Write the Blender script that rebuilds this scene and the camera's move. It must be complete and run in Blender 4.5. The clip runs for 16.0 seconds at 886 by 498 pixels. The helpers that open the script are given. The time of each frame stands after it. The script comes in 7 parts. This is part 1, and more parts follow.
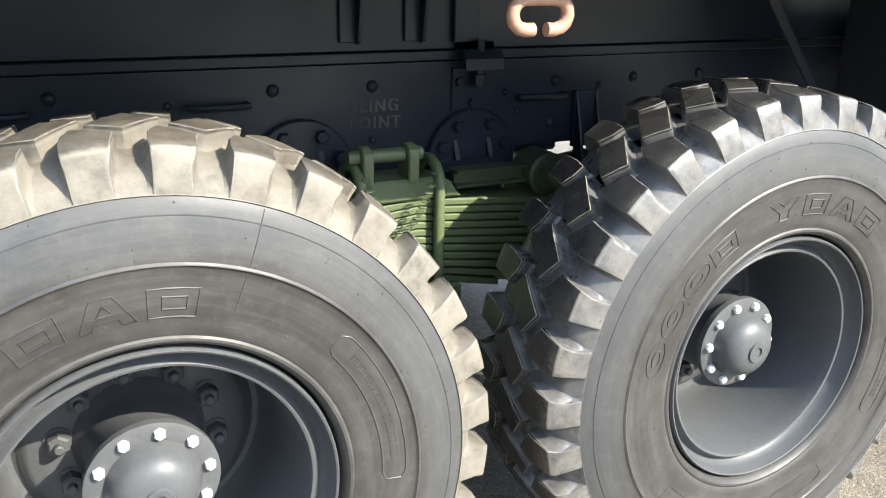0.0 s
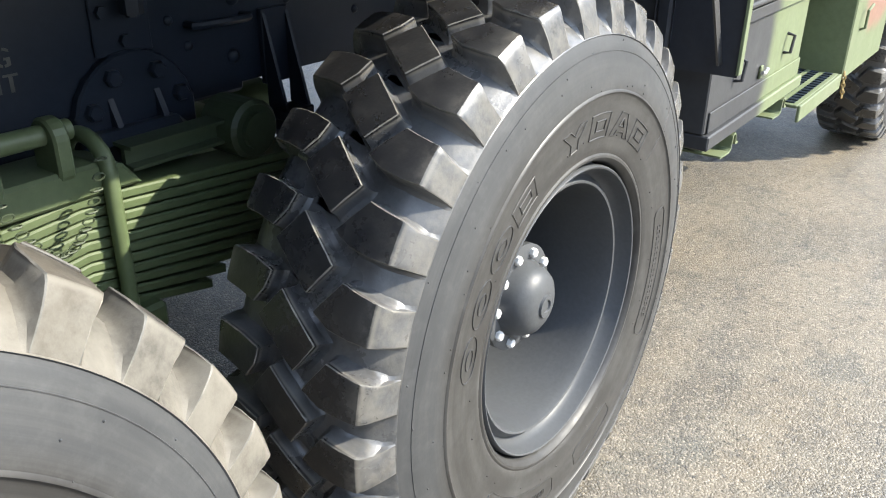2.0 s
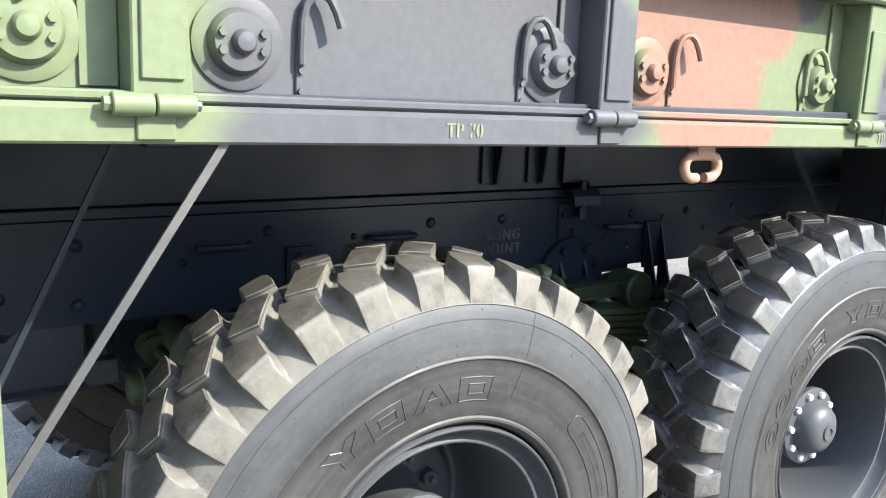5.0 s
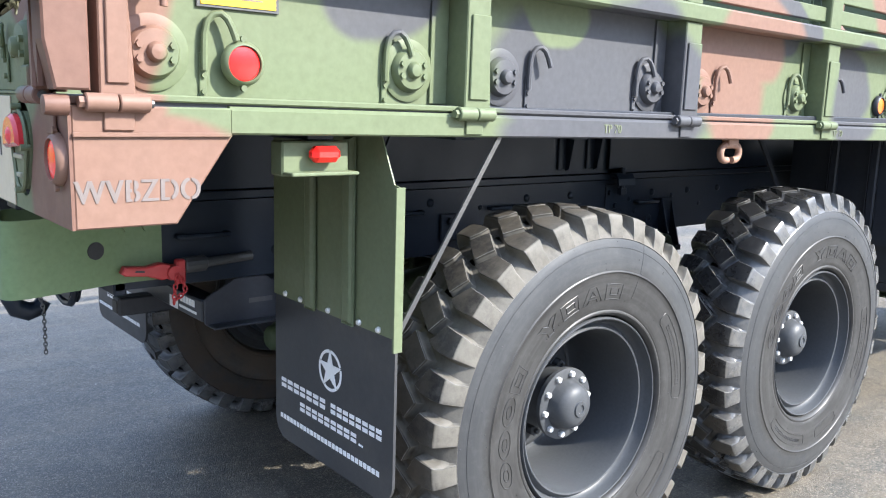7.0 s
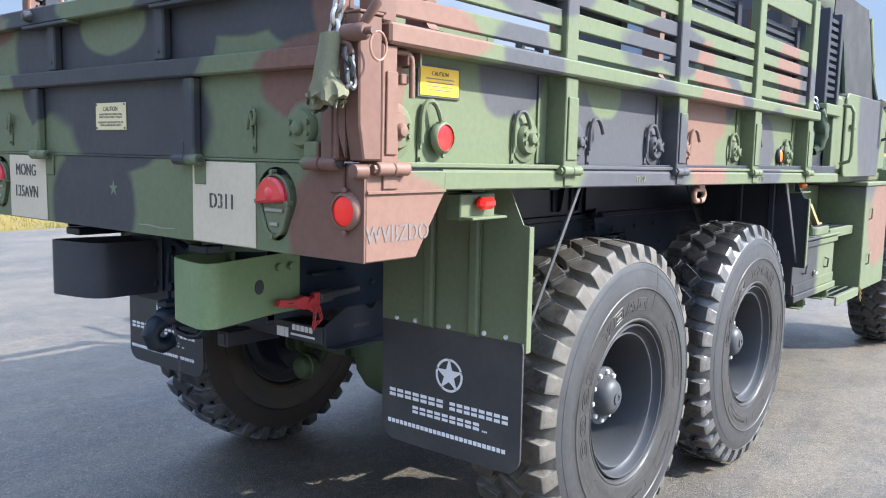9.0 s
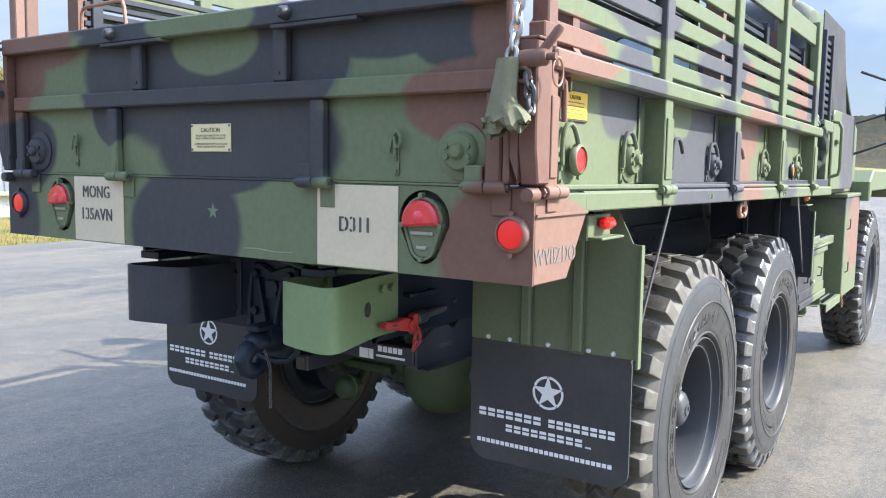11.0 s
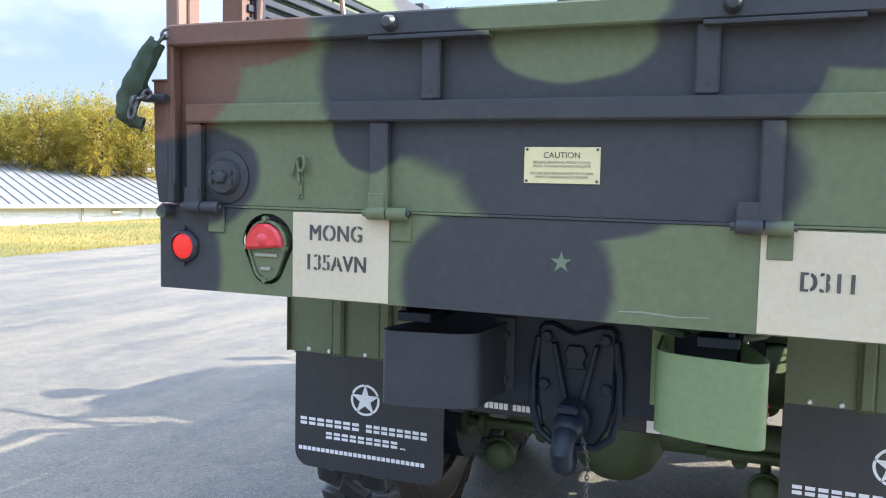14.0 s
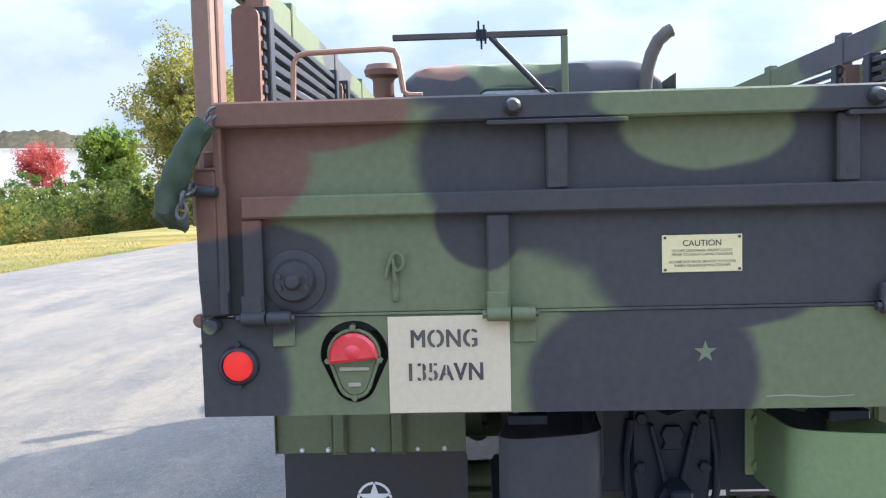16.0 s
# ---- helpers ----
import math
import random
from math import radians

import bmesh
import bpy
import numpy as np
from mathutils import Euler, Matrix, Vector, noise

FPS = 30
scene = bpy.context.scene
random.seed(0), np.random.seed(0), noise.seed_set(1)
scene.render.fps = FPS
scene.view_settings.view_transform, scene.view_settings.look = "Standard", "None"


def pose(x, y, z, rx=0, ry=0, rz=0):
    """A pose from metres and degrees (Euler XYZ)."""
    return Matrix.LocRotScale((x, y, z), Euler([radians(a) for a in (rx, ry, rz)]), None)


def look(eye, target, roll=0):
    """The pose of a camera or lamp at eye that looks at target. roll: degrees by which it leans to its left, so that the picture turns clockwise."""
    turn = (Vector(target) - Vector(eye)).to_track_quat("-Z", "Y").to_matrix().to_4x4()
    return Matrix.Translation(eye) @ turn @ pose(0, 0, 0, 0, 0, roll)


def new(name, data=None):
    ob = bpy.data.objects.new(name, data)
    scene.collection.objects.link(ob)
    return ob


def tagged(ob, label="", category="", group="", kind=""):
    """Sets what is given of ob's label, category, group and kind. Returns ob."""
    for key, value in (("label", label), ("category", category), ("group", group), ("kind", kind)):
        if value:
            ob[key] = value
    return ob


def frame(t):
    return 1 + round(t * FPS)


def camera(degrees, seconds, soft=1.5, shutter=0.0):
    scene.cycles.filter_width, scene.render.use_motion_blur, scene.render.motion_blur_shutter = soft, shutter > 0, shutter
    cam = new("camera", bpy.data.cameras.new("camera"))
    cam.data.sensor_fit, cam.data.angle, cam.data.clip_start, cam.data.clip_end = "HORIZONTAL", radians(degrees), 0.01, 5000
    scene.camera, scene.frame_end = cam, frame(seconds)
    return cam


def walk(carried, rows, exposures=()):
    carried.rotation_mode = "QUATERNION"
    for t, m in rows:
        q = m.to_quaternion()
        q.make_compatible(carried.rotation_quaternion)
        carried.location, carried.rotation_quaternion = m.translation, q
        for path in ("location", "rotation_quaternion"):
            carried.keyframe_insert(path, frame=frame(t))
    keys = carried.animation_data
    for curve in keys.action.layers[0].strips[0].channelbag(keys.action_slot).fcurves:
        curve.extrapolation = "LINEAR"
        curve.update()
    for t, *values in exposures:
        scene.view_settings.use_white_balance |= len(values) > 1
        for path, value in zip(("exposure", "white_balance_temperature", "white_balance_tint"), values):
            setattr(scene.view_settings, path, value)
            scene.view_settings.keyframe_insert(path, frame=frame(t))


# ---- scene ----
cam = camera(56.1, 16.0, soft=1.1)
METRES, EYE, TILT, LEAN, TURN = 7.2, 1.505, 0.0, 0.0, -27.0
ROWS = [
    (0.0, 0.0, 0.0, 0.0, 0.43, -19.36, -1.21),
    (0.5, -0.0152, 0.0265, 0.0039, -11.28, -19.03, -0.72),
    (1.0, -0.0188, 0.0464, 0.002, -19.65, -20.54, -0.23),
    (1.5, -0.0153, 0.0712, -0.0027, -24.46, -23.15, -0.25),
    (2.0, -0.0147, 0.0795, -0.0063, -26.76, -25.46, -0.63),
    (2.5, -0.0189, 0.0678, -0.009, -27.2, -26.62, -1.02),
    (3.0, -0.0293, 0.0416, -0.0083, -23.5, -23.42, -0.95),
    (3.5, -0.0429, 0.0221, 0.0052, -14.29, -15.38, -1.48),
    (4.0, -0.0521, -0.0011, 0.0053, -7.56, -11.92, -2.79),
    (4.5, -0.0637, -0.0232, 0.0076, -5.25, -10.92, -2.75),
    (5.0, -0.0885, -0.048, 0.0072, -6.16, -10.53, -2.05),
    (7.5, -0.2282, -0.1766, 0.0062, -14.76, -9.09, -1.74),
    (8.0, -0.2626, -0.1867, 0.0075, -17.94, -7.99, -1.54),
    (8.5, -0.3011, -0.1905, 0.0094, -21.14, -7.15, -1.44),
    (9.0, -0.3324, -0.2026, 0.0097, -23.8, -6.51, -1.12),
    (11.5, -0.4258, -0.1366, 0.0131, -30.48, -5.58, -1.04),
    (12.0, -0.4467, -0.1041, 0.0139, -31.93, -5.44, -1.28),
    (12.5, -0.4656, -0.0769, 0.0155, -33.44, -5.14, -1.46),
    (13.0, -0.4774, -0.0395, 0.0126, -35.6, -4.71, -1.54),
    (13.5, -0.4944, -0.0089, 0.0138, -38.02, -4.57, -1.38),
    (14.0, -0.5297, 0.0236, 0.0173, -41.52, -4.59, -1.19),
    (14.5, -0.5463, 0.0496, 0.0158, -45.4, -4.7, -0.88),
    (15.0, -0.5605, 0.0842, 0.02, -50.36, -4.49, -0.41),
    (15.5, -0.581, 0.1134, 0.0254, -55.04, -4.15, 0.07),
    (16.0, -0.5915, 0.147, 0.0448, -60.83, -3.76, 1.48),
]
walk(cam, [(t, pose(1.355, -2.369, EYE, TILT, LEAN, TURN) @ pose(METRES * x, METRES * y, METRES * z, 90 + pitch, roll, yaw)) for t, x, y, z, yaw, pitch, roll in ROWS], [(0.0, 2.31, 6250, 9), (1.5, 1.98, 6150, 9), (3.0, 2.00, 6100, 9), (4.5, 2.18, 5950, 9), (7.5, 1.84, 5650, 12), (9.0, 1.76, 5600, 13), (11.5, 1.94, 5800, 11), (13.5, 2.30, 5900, 11), (15.0, 2.04, 5900, 12), (16.0, 2.10, 5950, 14)])

# ---- world and sun ----
SUN = Vector((0.73, -1.10, 1.0)).normalized()
world = bpy.data.worlds.new("sky")
scene.world = world
world.use_nodes = True
wn, wl = world.node_tree.nodes, world.node_tree.links
wn.clear()
w_out = wn.new("ShaderNodeOutputWorld")
w_bg = wn.new("ShaderNodeBackground")
w_sky = wn.new("ShaderNodeTexSky")
w_sky.sky_type = "NISHITA"
w_sky.sun_disc = False
w_sky.sun_elevation = math.asin(SUN.z)
w_sky.sun_rotation = math.atan2(SUN.x, SUN.y)
w_sky.air_density, w_sky.dust_density, w_sky.ozone_density = 1.0, 0.8, 1.3
w_bg.inputs["Strength"].default_value = 0.15
# soft cumulus layer over the clear sky
w_co = wn.new("ShaderNodeTexCoord")
w_map = wn.new("ShaderNodeMapping")
w_map.inputs["Scale"].default_value = (1.0, 1.0, 1.9)
w_map.inputs["Location"].default_value = (0.35, 0.2, 0.1)
w_noise = wn.new("ShaderNodeTexNoise")
w_noise.inputs["Scale"].default_value = 3.2
w_noise.inputs["Detail"].default_value = 9.0
w_noise.inputs["Roughness"].default_value = 0.56
w_ramp = wn.new("ShaderNodeValToRGB")
w_ramp.color_ramp.elements[0].position = 0.44
w_ramp.color_ramp.elements[0].color = (0.02, 0.02, 0.02, 1)
w_ramp.color_ramp.elements[1].position = 0.66
w_ramp.color_ramp.elements[1].color = (0.9, 0.9, 0.9, 1)
w_mix = wn.new("ShaderNodeMixRGB")
w_puff = wn.new("ShaderNodeTexNoise")
w_puff.inputs["Scale"].default_value = 5.5
w_puff.inputs["Detail"].default_value = 7.0
w_tone = wn.new("ShaderNodeMixRGB")
w_tone.inputs["Color1"].default_value = (1.60, 1.88, 2.30, 1)
w_tone.inputs["Color2"].default_value = (2.52, 2.66, 2.88, 1)
wl.new(w_map.outputs["Vector"], w_puff.inputs["Vector"])
w_edge = wn.new("ShaderNodeMapRange")
w_edge.interpolation_type = "SMOOTHSTEP"
w_edge.inputs["From Min"].default_value, w_edge.inputs["From Max"].default_value = 0.42, 0.60
wl.new(w_puff.outputs["Fac"], w_edge.inputs["Value"])
wl.new(w_edge.outputs[0], w_tone.inputs["Fac"])
# the deck is thin haze low down; unseen overhead cloud is brightened to fill shade
w_high = wn.new("ShaderNodeMapRange")
w_high.interpolation_type = "SMOOTHSTEP"
w_high.inputs["From Min"].default_value, w_high.inputs["From Max"].default_value = 0.12, 0.62
w_high.inputs["To Min"].default_value, w_high.inputs["To Max"].default_value = 0.42, 2.12
w_scale = wn.new("ShaderNodeVectorMath")
w_scale.operation = "SCALE"
wl.new(w_tone.outputs["Color"], w_scale.inputs[0])
wl.new(w_high.outputs[0], w_scale.inputs["Scale"])
# brighter haze round the sun
w_dot = wn.new("ShaderNodeVectorMath")
w_dot.operation = "DOT_PRODUCT"
w_dot.inputs[1].default_value = SUN
wl.new(w_co.outputs["Generated"], w_dot.inputs[0])
w_glow = wn.new("ShaderNodeMapRange")
w_glow.interpolation_type = "SMOOTHSTEP"
w_glow.inputs["From Min"].default_value, w_glow.inputs["From Max"].default_value = 0.70, 1.0
w_glow.inputs["To Min"].default_value, w_glow.inputs["To Max"].default_value = 1.0, 3.2
wl.new(w_dot.outputs["Value"], w_glow.inputs["Value"])
w_halo = wn.new("ShaderNodeVectorMath")
w_halo.operation = "SCALE"
wl.new(w_scale.outputs[0], w_halo.inputs[0])
wl.new(w_glow.outputs[0], w_halo.inputs["Scale"])
wl.new(w_halo.outputs[0], w_mix.inputs["Color2"])
wl.new(w_co.outputs["Generated"], w_map.inputs["Vector"])
wl.new(w_map.outputs["Vector"], w_noise.inputs["Vector"])
w_sep = wn.new("ShaderNodeSeparateXYZ")
wl.new(w_co.outputs["Generated"], w_sep.inputs[0])
w_low = wn.new("ShaderNodeMapRange")
w_low.inputs["From Min"].default_value, w_low.inputs["From Max"].default_value = 0.08, 0.50
w_low.inputs["To Min"].default_value, w_low.inputs["To Max"].default_value = 0.36, 0.04
wl.new(w_sep.outputs["Z"], w_low.inputs["Value"])
wl.new(w_sep.outputs["Z"], w_high.inputs["Value"])
w_add = wn.new("ShaderNodeMath")
wl.new(w_low.outputs[0], w_add.inputs[0])
wl.new(w_noise.outputs["Fac"], w_add.inputs[1])
wl.new(w_add.outputs[0], w_ramp.inputs["Fac"])
wl.new(w_ramp.outputs["Color"], w_mix.inputs["Fac"])
wl.new(w_sky.outputs["Color"], w_mix.inputs["Color1"])
wl.new(w_mix.outputs["Color"], w_bg.inputs["Color"])
wl.new(w_bg.outputs["Background"], w_out.inputs["Surface"])

sun_data = bpy.data.lights.new("sun", "SUN")
sun_data.energy, sun_data.angle, sun_data.color = 3.45, radians(0.55), (1.0, 0.900, 0.725)
sun = new("sun", sun_data)
sun.matrix_world = look(SUN * 40, (0, 0, 0))


# ---- materials ----
def nodes_of(name):
    m = bpy.data.materials.new(name)
    m.use_nodes = True
    n, l = m.node_tree.nodes, m.node_tree.links
    return m, n, l, n["Principled BSDF"]


def noise_node(n, l, vec, scale, detail=4.0, rough=0.55):
    t = n.new("ShaderNodeTexNoise")
    t.inputs["Scale"].default_value = scale
    t.inputs["Detail"].default_value = detail
    t.inputs["Roughness"].default_value = rough
    l.new(vec, t.inputs["Vector"])
    return t.outputs["Fac"]


def math_node(n, l, op, a, b=0.0, c=None):
    m = n.new("ShaderNodeMath")
    m.operation = op
    for i, v in enumerate((a, b) if c is None else (a, b, c)):
        if isinstance(v, (int, float)):
            m.inputs[i].default_value = v
        else:
            l.new(v, m.inputs[i])
    return m.outputs[0]


def ramp(n, l, fac, lo, hi, smooth=True):
    m = n.new("ShaderNodeMapRange")
    m.interpolation_type = "SMOOTHSTEP" if smooth else "LINEAR"
    m.inputs["From Min"].default_value = lo
    m.inputs["From Max"].default_value = hi
    l.new(fac, m.inputs["Value"])
    return m.outputs[0]


def mix(n, l, fac, a, b, blend="MIX"):
    m = n.new("ShaderNodeMixRGB")
    m.blend_type = blend
    for i, v in (("Fac", fac), ("Color1", a), ("Color2", b)):
        if isinstance(v, (int, float)):
            m.inputs[i].default_value = v
        elif isinstance(v, tuple):
            m.inputs[i].default_value = (*v, 1)
        else:
            l.new(v, m.inputs[i])
    return m.outputs[0]


def bump(n, l, bsdf, height, strength, distance):
    b = n.new("ShaderNodeBump")
    b.inputs["Strength"].default_value = strength
    b.inputs["Distance"].default_value = distance
    l.new(height, b.inputs["Height"])
    l.new(b.outputs["Normal"], bsdf.inputs["Normal"])


def place_vec(n):
    g = n.new("ShaderNodeNewGeometry")
    return g.outputs["Position"]


def dusty(n, l, color, vec, dust, amount, scale):
    """Adds blotches of dust and fine grain to a base colour."""
    big = ramp(n, l, noise_node(n, l, vec, scale, 6.0, 0.62), 0.42, 0.72)
    c = mix(n, l, math_node(n, l, "MULTIPLY", big, amount), color, dust)
    fine = noise_node(n, l, vec, scale * 22, 3.0)
    return mix(n, l, 0.22, c, mix(n, l, fine, (0.0, 0.0, 0.0), (1.0, 1.0, 1.0)), "SOFT_LIGHT")


def paint(name, color, rough=0.55, metal=0.0, dust=(0.25, 0.23, 0.19), amount=0.14, scale=3.0, relief=0.0006, spec=0.4):
    m, n, l, b = nodes_of(name)
    vec = place_vec(n)
    l.new(dusty(n, l, color, vec, dust, amount, scale), b.inputs["Base Color"])
    r = noise_node(n, l, vec, scale * 4, 4.0)
    rr = math_node(n, l, "MULTIPLY_ADD", r, 0.24, rough - 0.12)
    l.new(rr, b.inputs["Roughness"])
    b.inputs["Metallic"].default_value = metal
    b.inputs["Specular IOR Level"].default_value = spec
    bump(n, l, b, noise_node(n, l, vec, 160.0, 3.0), 0.35, relief)
    return m


GREEN, BLACK, BROWN = (0.128, 0.153, 0.082), (0.044, 0.045, 0.050), (0.196, 0.112, 0.080)


def camo(name, u_axis, black, brown, green, edge=0.1, tan=BROWN, dark=BLACK, sway=0.16):
    """Sprayed three-colour camouflage: soft-edged blobs (u, z, half width, half height) over green."""
    m, n, l, b = nodes_of(name)
    vec = place_vec(n)
    sep = n.new("ShaderNodeSeparateXYZ")
    warp = n.new("ShaderNodeTexNoise")
    warp.inputs["Scale"].default_value = 3.3
    warp.inputs["Detail"].default_value = 1.5
    l.new(vec, warp.inputs["Vector"])
    off = n.new("ShaderNodeVectorMath")
    off.operation = "MULTIPLY_ADD"
    off.inputs[1].default_value = (sway, sway, sway)
    l.new(warp.outputs["Color"], off.inputs[0])
    l.new(vec, off.inputs[2])
    l.new(off.outputs[0], sep.inputs[0])
    u, z = sep.outputs[u_axis], sep.outputs["Z"]

    def field(blobs):
        best = None
        for cu, cz, ru, rz in blobs:
            a = math_node(n, l, "MULTIPLY_ADD", u, 1 / ru, -(cu + sway / 2) / ru)
            c = math_node(n, l, "MULTIPLY_ADD", z, 1 / rz, -(cz + sway / 2) / rz)
            d = math_node(n, l, "SQRT", math_node(n, l, "ADD", math_node(n, l, "MULTIPLY", a, a), math_node(n, l, "MULTIPLY", c, c)))
            best = d if best is None else math_node(n, l, "MINIMUM", best, d)
        return ramp(n, l, best, 1.0 + edge, 1.0 - edge)

    c = mix(n, l, field(black), GREEN, dark)
    if brown:
        c = mix(n, l, field(brown), c, tan)
    if green:
        c = mix(n, l, field(green), c, GREEN)
    l.new(dusty(n, l, c, vec, (0.2, 0.19, 0.16), 0.06, 2.2), b.inputs["Base Color"])
    r = noise_node(n, l, vec, 7.0, 5.0)
    l.new(math_node(n, l, "MULTIPLY_ADD", r, 0.25, 0.40), b.inputs["Roughness"])
    b.inputs["Specular IOR Level"].default_value = 0.28
    bump(n, l, b, noise_node(n, l, vec, 90.0, 4.0), 0.3, 0.0008)
    return m


# tan is BROWN darkened for the shade the tailgate stands in
CAMO_REAR = camo(
    "camo_paint_rear", "Y",
    [(1.02, 1.63, 0.185, 0.14), (0.30, 1.90, 0.345, 0.22), (0.50, 1.76, 0.115, 0.105), (-0.02, 1.90, 0.57, 0.30), (-0.70, 1.985, 0.40, 0.105), (-0.47, 1.90, 0.125, 0.14), (-0.91, 1.94, 0.13, 0.10), (-0.155, 1.66, 0.41, 0.20), (0.0, 2.06, 0.66, 0.09), (-0.6, 2.06, 0.6, 0.10)],
    [(1.15, 1.90, 0.26, 0.17), (0.98, 2.03, 0.335, 0.105), (-1.02, 1.76, 0.235, 0.11), (-1.15, 1.93, 0.17, 0.15), (-1.16, 1.62, 0.13, 0.30), (-1.15, 1.37, 0.265, 0.22)],
    [(-0.03, 1.975, 0.19, 0.10), (-0.01, 2.03, 0.25, 0.06), (-0.965, 1.63, 0.078, 0.072)],
    edge=0.075, tan=(0.150, 0.080, 0.058), sway=0.06,
)
# sill uses the same shade-darkened brown as the gate
CAMO_SILL = camo(
    "camo_paint_sill", "Y",
    [(1.2, 1.40, 0.25, 0.25), (1.1, 1.58, 0.25, 0.12), (0.118, 1.38, 0.275, 0.22), (0.02, 1.56, 0.29, 0.075)],
    [(-1.15, 1.37, 0.265, 0.22)], [],
    edge=0.075, tan=(0.150, 0.080, 0.058), sway=0.06,
)
CAMO_BOX = camo("camo_paint_box", "X", [(3.82, 0.95, 0.42, 0.40)], [], [], dark=(0.036, 0.037, 0.040))
# dark is BLACK lightened to carry the sunlit side's sheen
CAMO_SIDE = camo(
    "camo_paint_side", "X",
    [(1.49, 1.62, 0.46, 0.24), (0.70, 1.86, 0.17, 0.16), (2.98, 1.62, 0.25, 0.2), (0.78, 2.10, 0.35, 0.1), (1.75, 2.0, 0.4, 0.12), (2.45, 1.85, 0.16, 0.1),
     (1.9, 2.45, 0.45, 0.14), (3.5, 2.0, 0.2, 0.1), (1.50, 1.48, 0.46, 0.12), (3.82, 0.95, 0.40, 0.30), (5.4, 1.9, 0.4, 0.6)],
    [(0.06, 1.62, 0.13, 0.42), (0.10, 1.36, 0.32, 0.16), (2.17, 1.56, 0.225, 0.20), (2.22, 1.76, 0.27, 0.16), (2.12, 1.90, 0.12, 0.16), (3.25, 2.05, 0.2, 0.22), (0.2, 1.9, 0.28, 0.1), (5.75, 1.1, 0.36, 0.34)],
    [(1.28, 1.82, 0.14, 0.09)],
    dark=(0.074, 0.074, 0.080),
)
LIGHT_GREEN = paint("light_green_paint", (0.155, 0.220, 0.100), 0.5, amount=0.08)
GREEN_PAINT = paint("green_paint", GREEN, 0.5, amount=0.1)
BLACK_PAINT = paint("black_paint", (0.026, 0.029, 0.037), 0.45, amount=0.06)
# BROWN darkened for parts seen in shade
SHADED_BROWN = paint("rack_brown_paint", (0.150, 0.080, 0.058), 0.6, amount=0.08)
BROWN_PAINT = paint("brown_paint", BROWN, 0.55, amount=0.1)
TAN_BROWN = paint("weathered_brown_paint", (0.30, 0.17, 0.115), 0.55, amount=0.1)
CHASSIS = paint("chassis_paint", (0.0105, 0.0160, 0.0260), 0.42, amount=0.025, scale=2.0, spec=0.26)
# undercarriage green darkened for the deep shade under the frame
SHADED_ROD_PAINT = paint("dark_green_rod_paint", (0.038, 0.052, 0.027), 0.5, amount=0.05)
FROSTED = paint("frosted_marker_lens", (0.30, 0.30, 0.22), 0.4, amount=0.1)
# green taken darker than the body's, partly for shade under the bed
AXLE_PAINT = paint("forest_green_undercarriage_paint", (0.075, 0.100, 0.045), 0.5, amount=0.06)
RIM_PAINT = paint("wheel_paint", (0.058, 0.061, 0.065), 0.44, amount=0.14, dust=(0.085, 0.082, 0.078), scale=5.0, spec=0.3)
STEEL = paint("bare_steel", (0.55, 0.55, 0.54), 0.35, 1.0, amount=0.05)
DARK_STEEL = paint("dark_steel", (0.09, 0.09, 0.09), 0.5, 0.6, amount=0.2)
CHROME_BOLT = paint("zinc_plate", (0.75, 0.75, 0.74), 0.4, 0.35, amount=0.05)
WHITE_PAINT = paint("white_panel_paint", (0.56, 0.485, 0.350), 0.55, amount=0.2, dust=(0.40, 0.35, 0.26))
TEXT_INK = paint("worn_black_ink", (0.055, 0.055, 0.056), 0.6, amount=0.25, scale=12.0, dust=(0.30, 0.27, 0.21))
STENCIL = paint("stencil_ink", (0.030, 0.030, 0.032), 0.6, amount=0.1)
GHOST_STENCIL = paint("faded_stencil", (0.165, 0.138, 0.126), 0.6, amount=0.3)
SLING_INK = paint("dim_stencil", (0.020, 0.026, 0.026), 0.6, amount=0.4)
YELLOW_STENCIL = paint("pale_yellow_stencil", (0.135, 0.155, 0.090), 0.6, amount=0.3)
YELLOW = paint("yellow_plate", (0.80, 0.50, 0.02), 0.4, amount=0.1)
CREAM = paint("cream_plate", (0.66, 0.59, 0.33), 0.4, amount=0.05)
FLAP = paint("black_flap_rubber", (0.036, 0.037, 0.040), 0.40, amount=0.12, scale=2.0)
PRINT = paint("white_print", (0.80, 0.80, 0.80), 0.5, amount=0.02)
CANVAS = paint("olive_canvas", (0.034, 0.054, 0.032), 0.85, amount=0.2, scale=8.0, relief=0.002)
FADED_CANVAS = paint("faded_canvas", (0.155, 0.150, 0.085), 0.9, amount=0.3, scale=8.0, relief=0.002)
WEBBING = paint("yellow_webbing", (0.36, 0.26, 0.11), 0.8, amount=0.1)
RED_METAL = paint("red_enamel", (0.42, 0.035, 0.035), 0.4, amount=0.1)
CHAIN = paint("galvanised_chain", (0.42, 0.42, 0.41), 0.4, 0.8, amount=0.15, scale=20)


def lens(name, color):
    m, n, l, b = nodes_of(name)
    vec = place_vec(n)
    l.new(mix(n, l, ramp(n, l, noise_node(n, l, vec, 14.0, 3.0), 0.3, 0.8), color, tuple(min(1, c * 1.35 + 0.01) for c in color)), b.inputs["Base Color"])
    b.inputs["Roughness"].default_value = 0.16
    b.inputs["Coat Weight"].default_value = 0.2
    b.inputs["Coat Roughness"].default_value = 0.08
    bump(n, l, b, noise_node(n, l, vec, 220.0, 1.0), 0.3, 0.001)
    return m


RED_LENS = lens("red_lens", (0.95, 0.012, 0.008))
DULL_RED = lens("dull_red_lens", (0.50, 0.028, 0.036))
ORANGE_LENS = lens("orange_lens", (0.75, 0.16, 0.015))


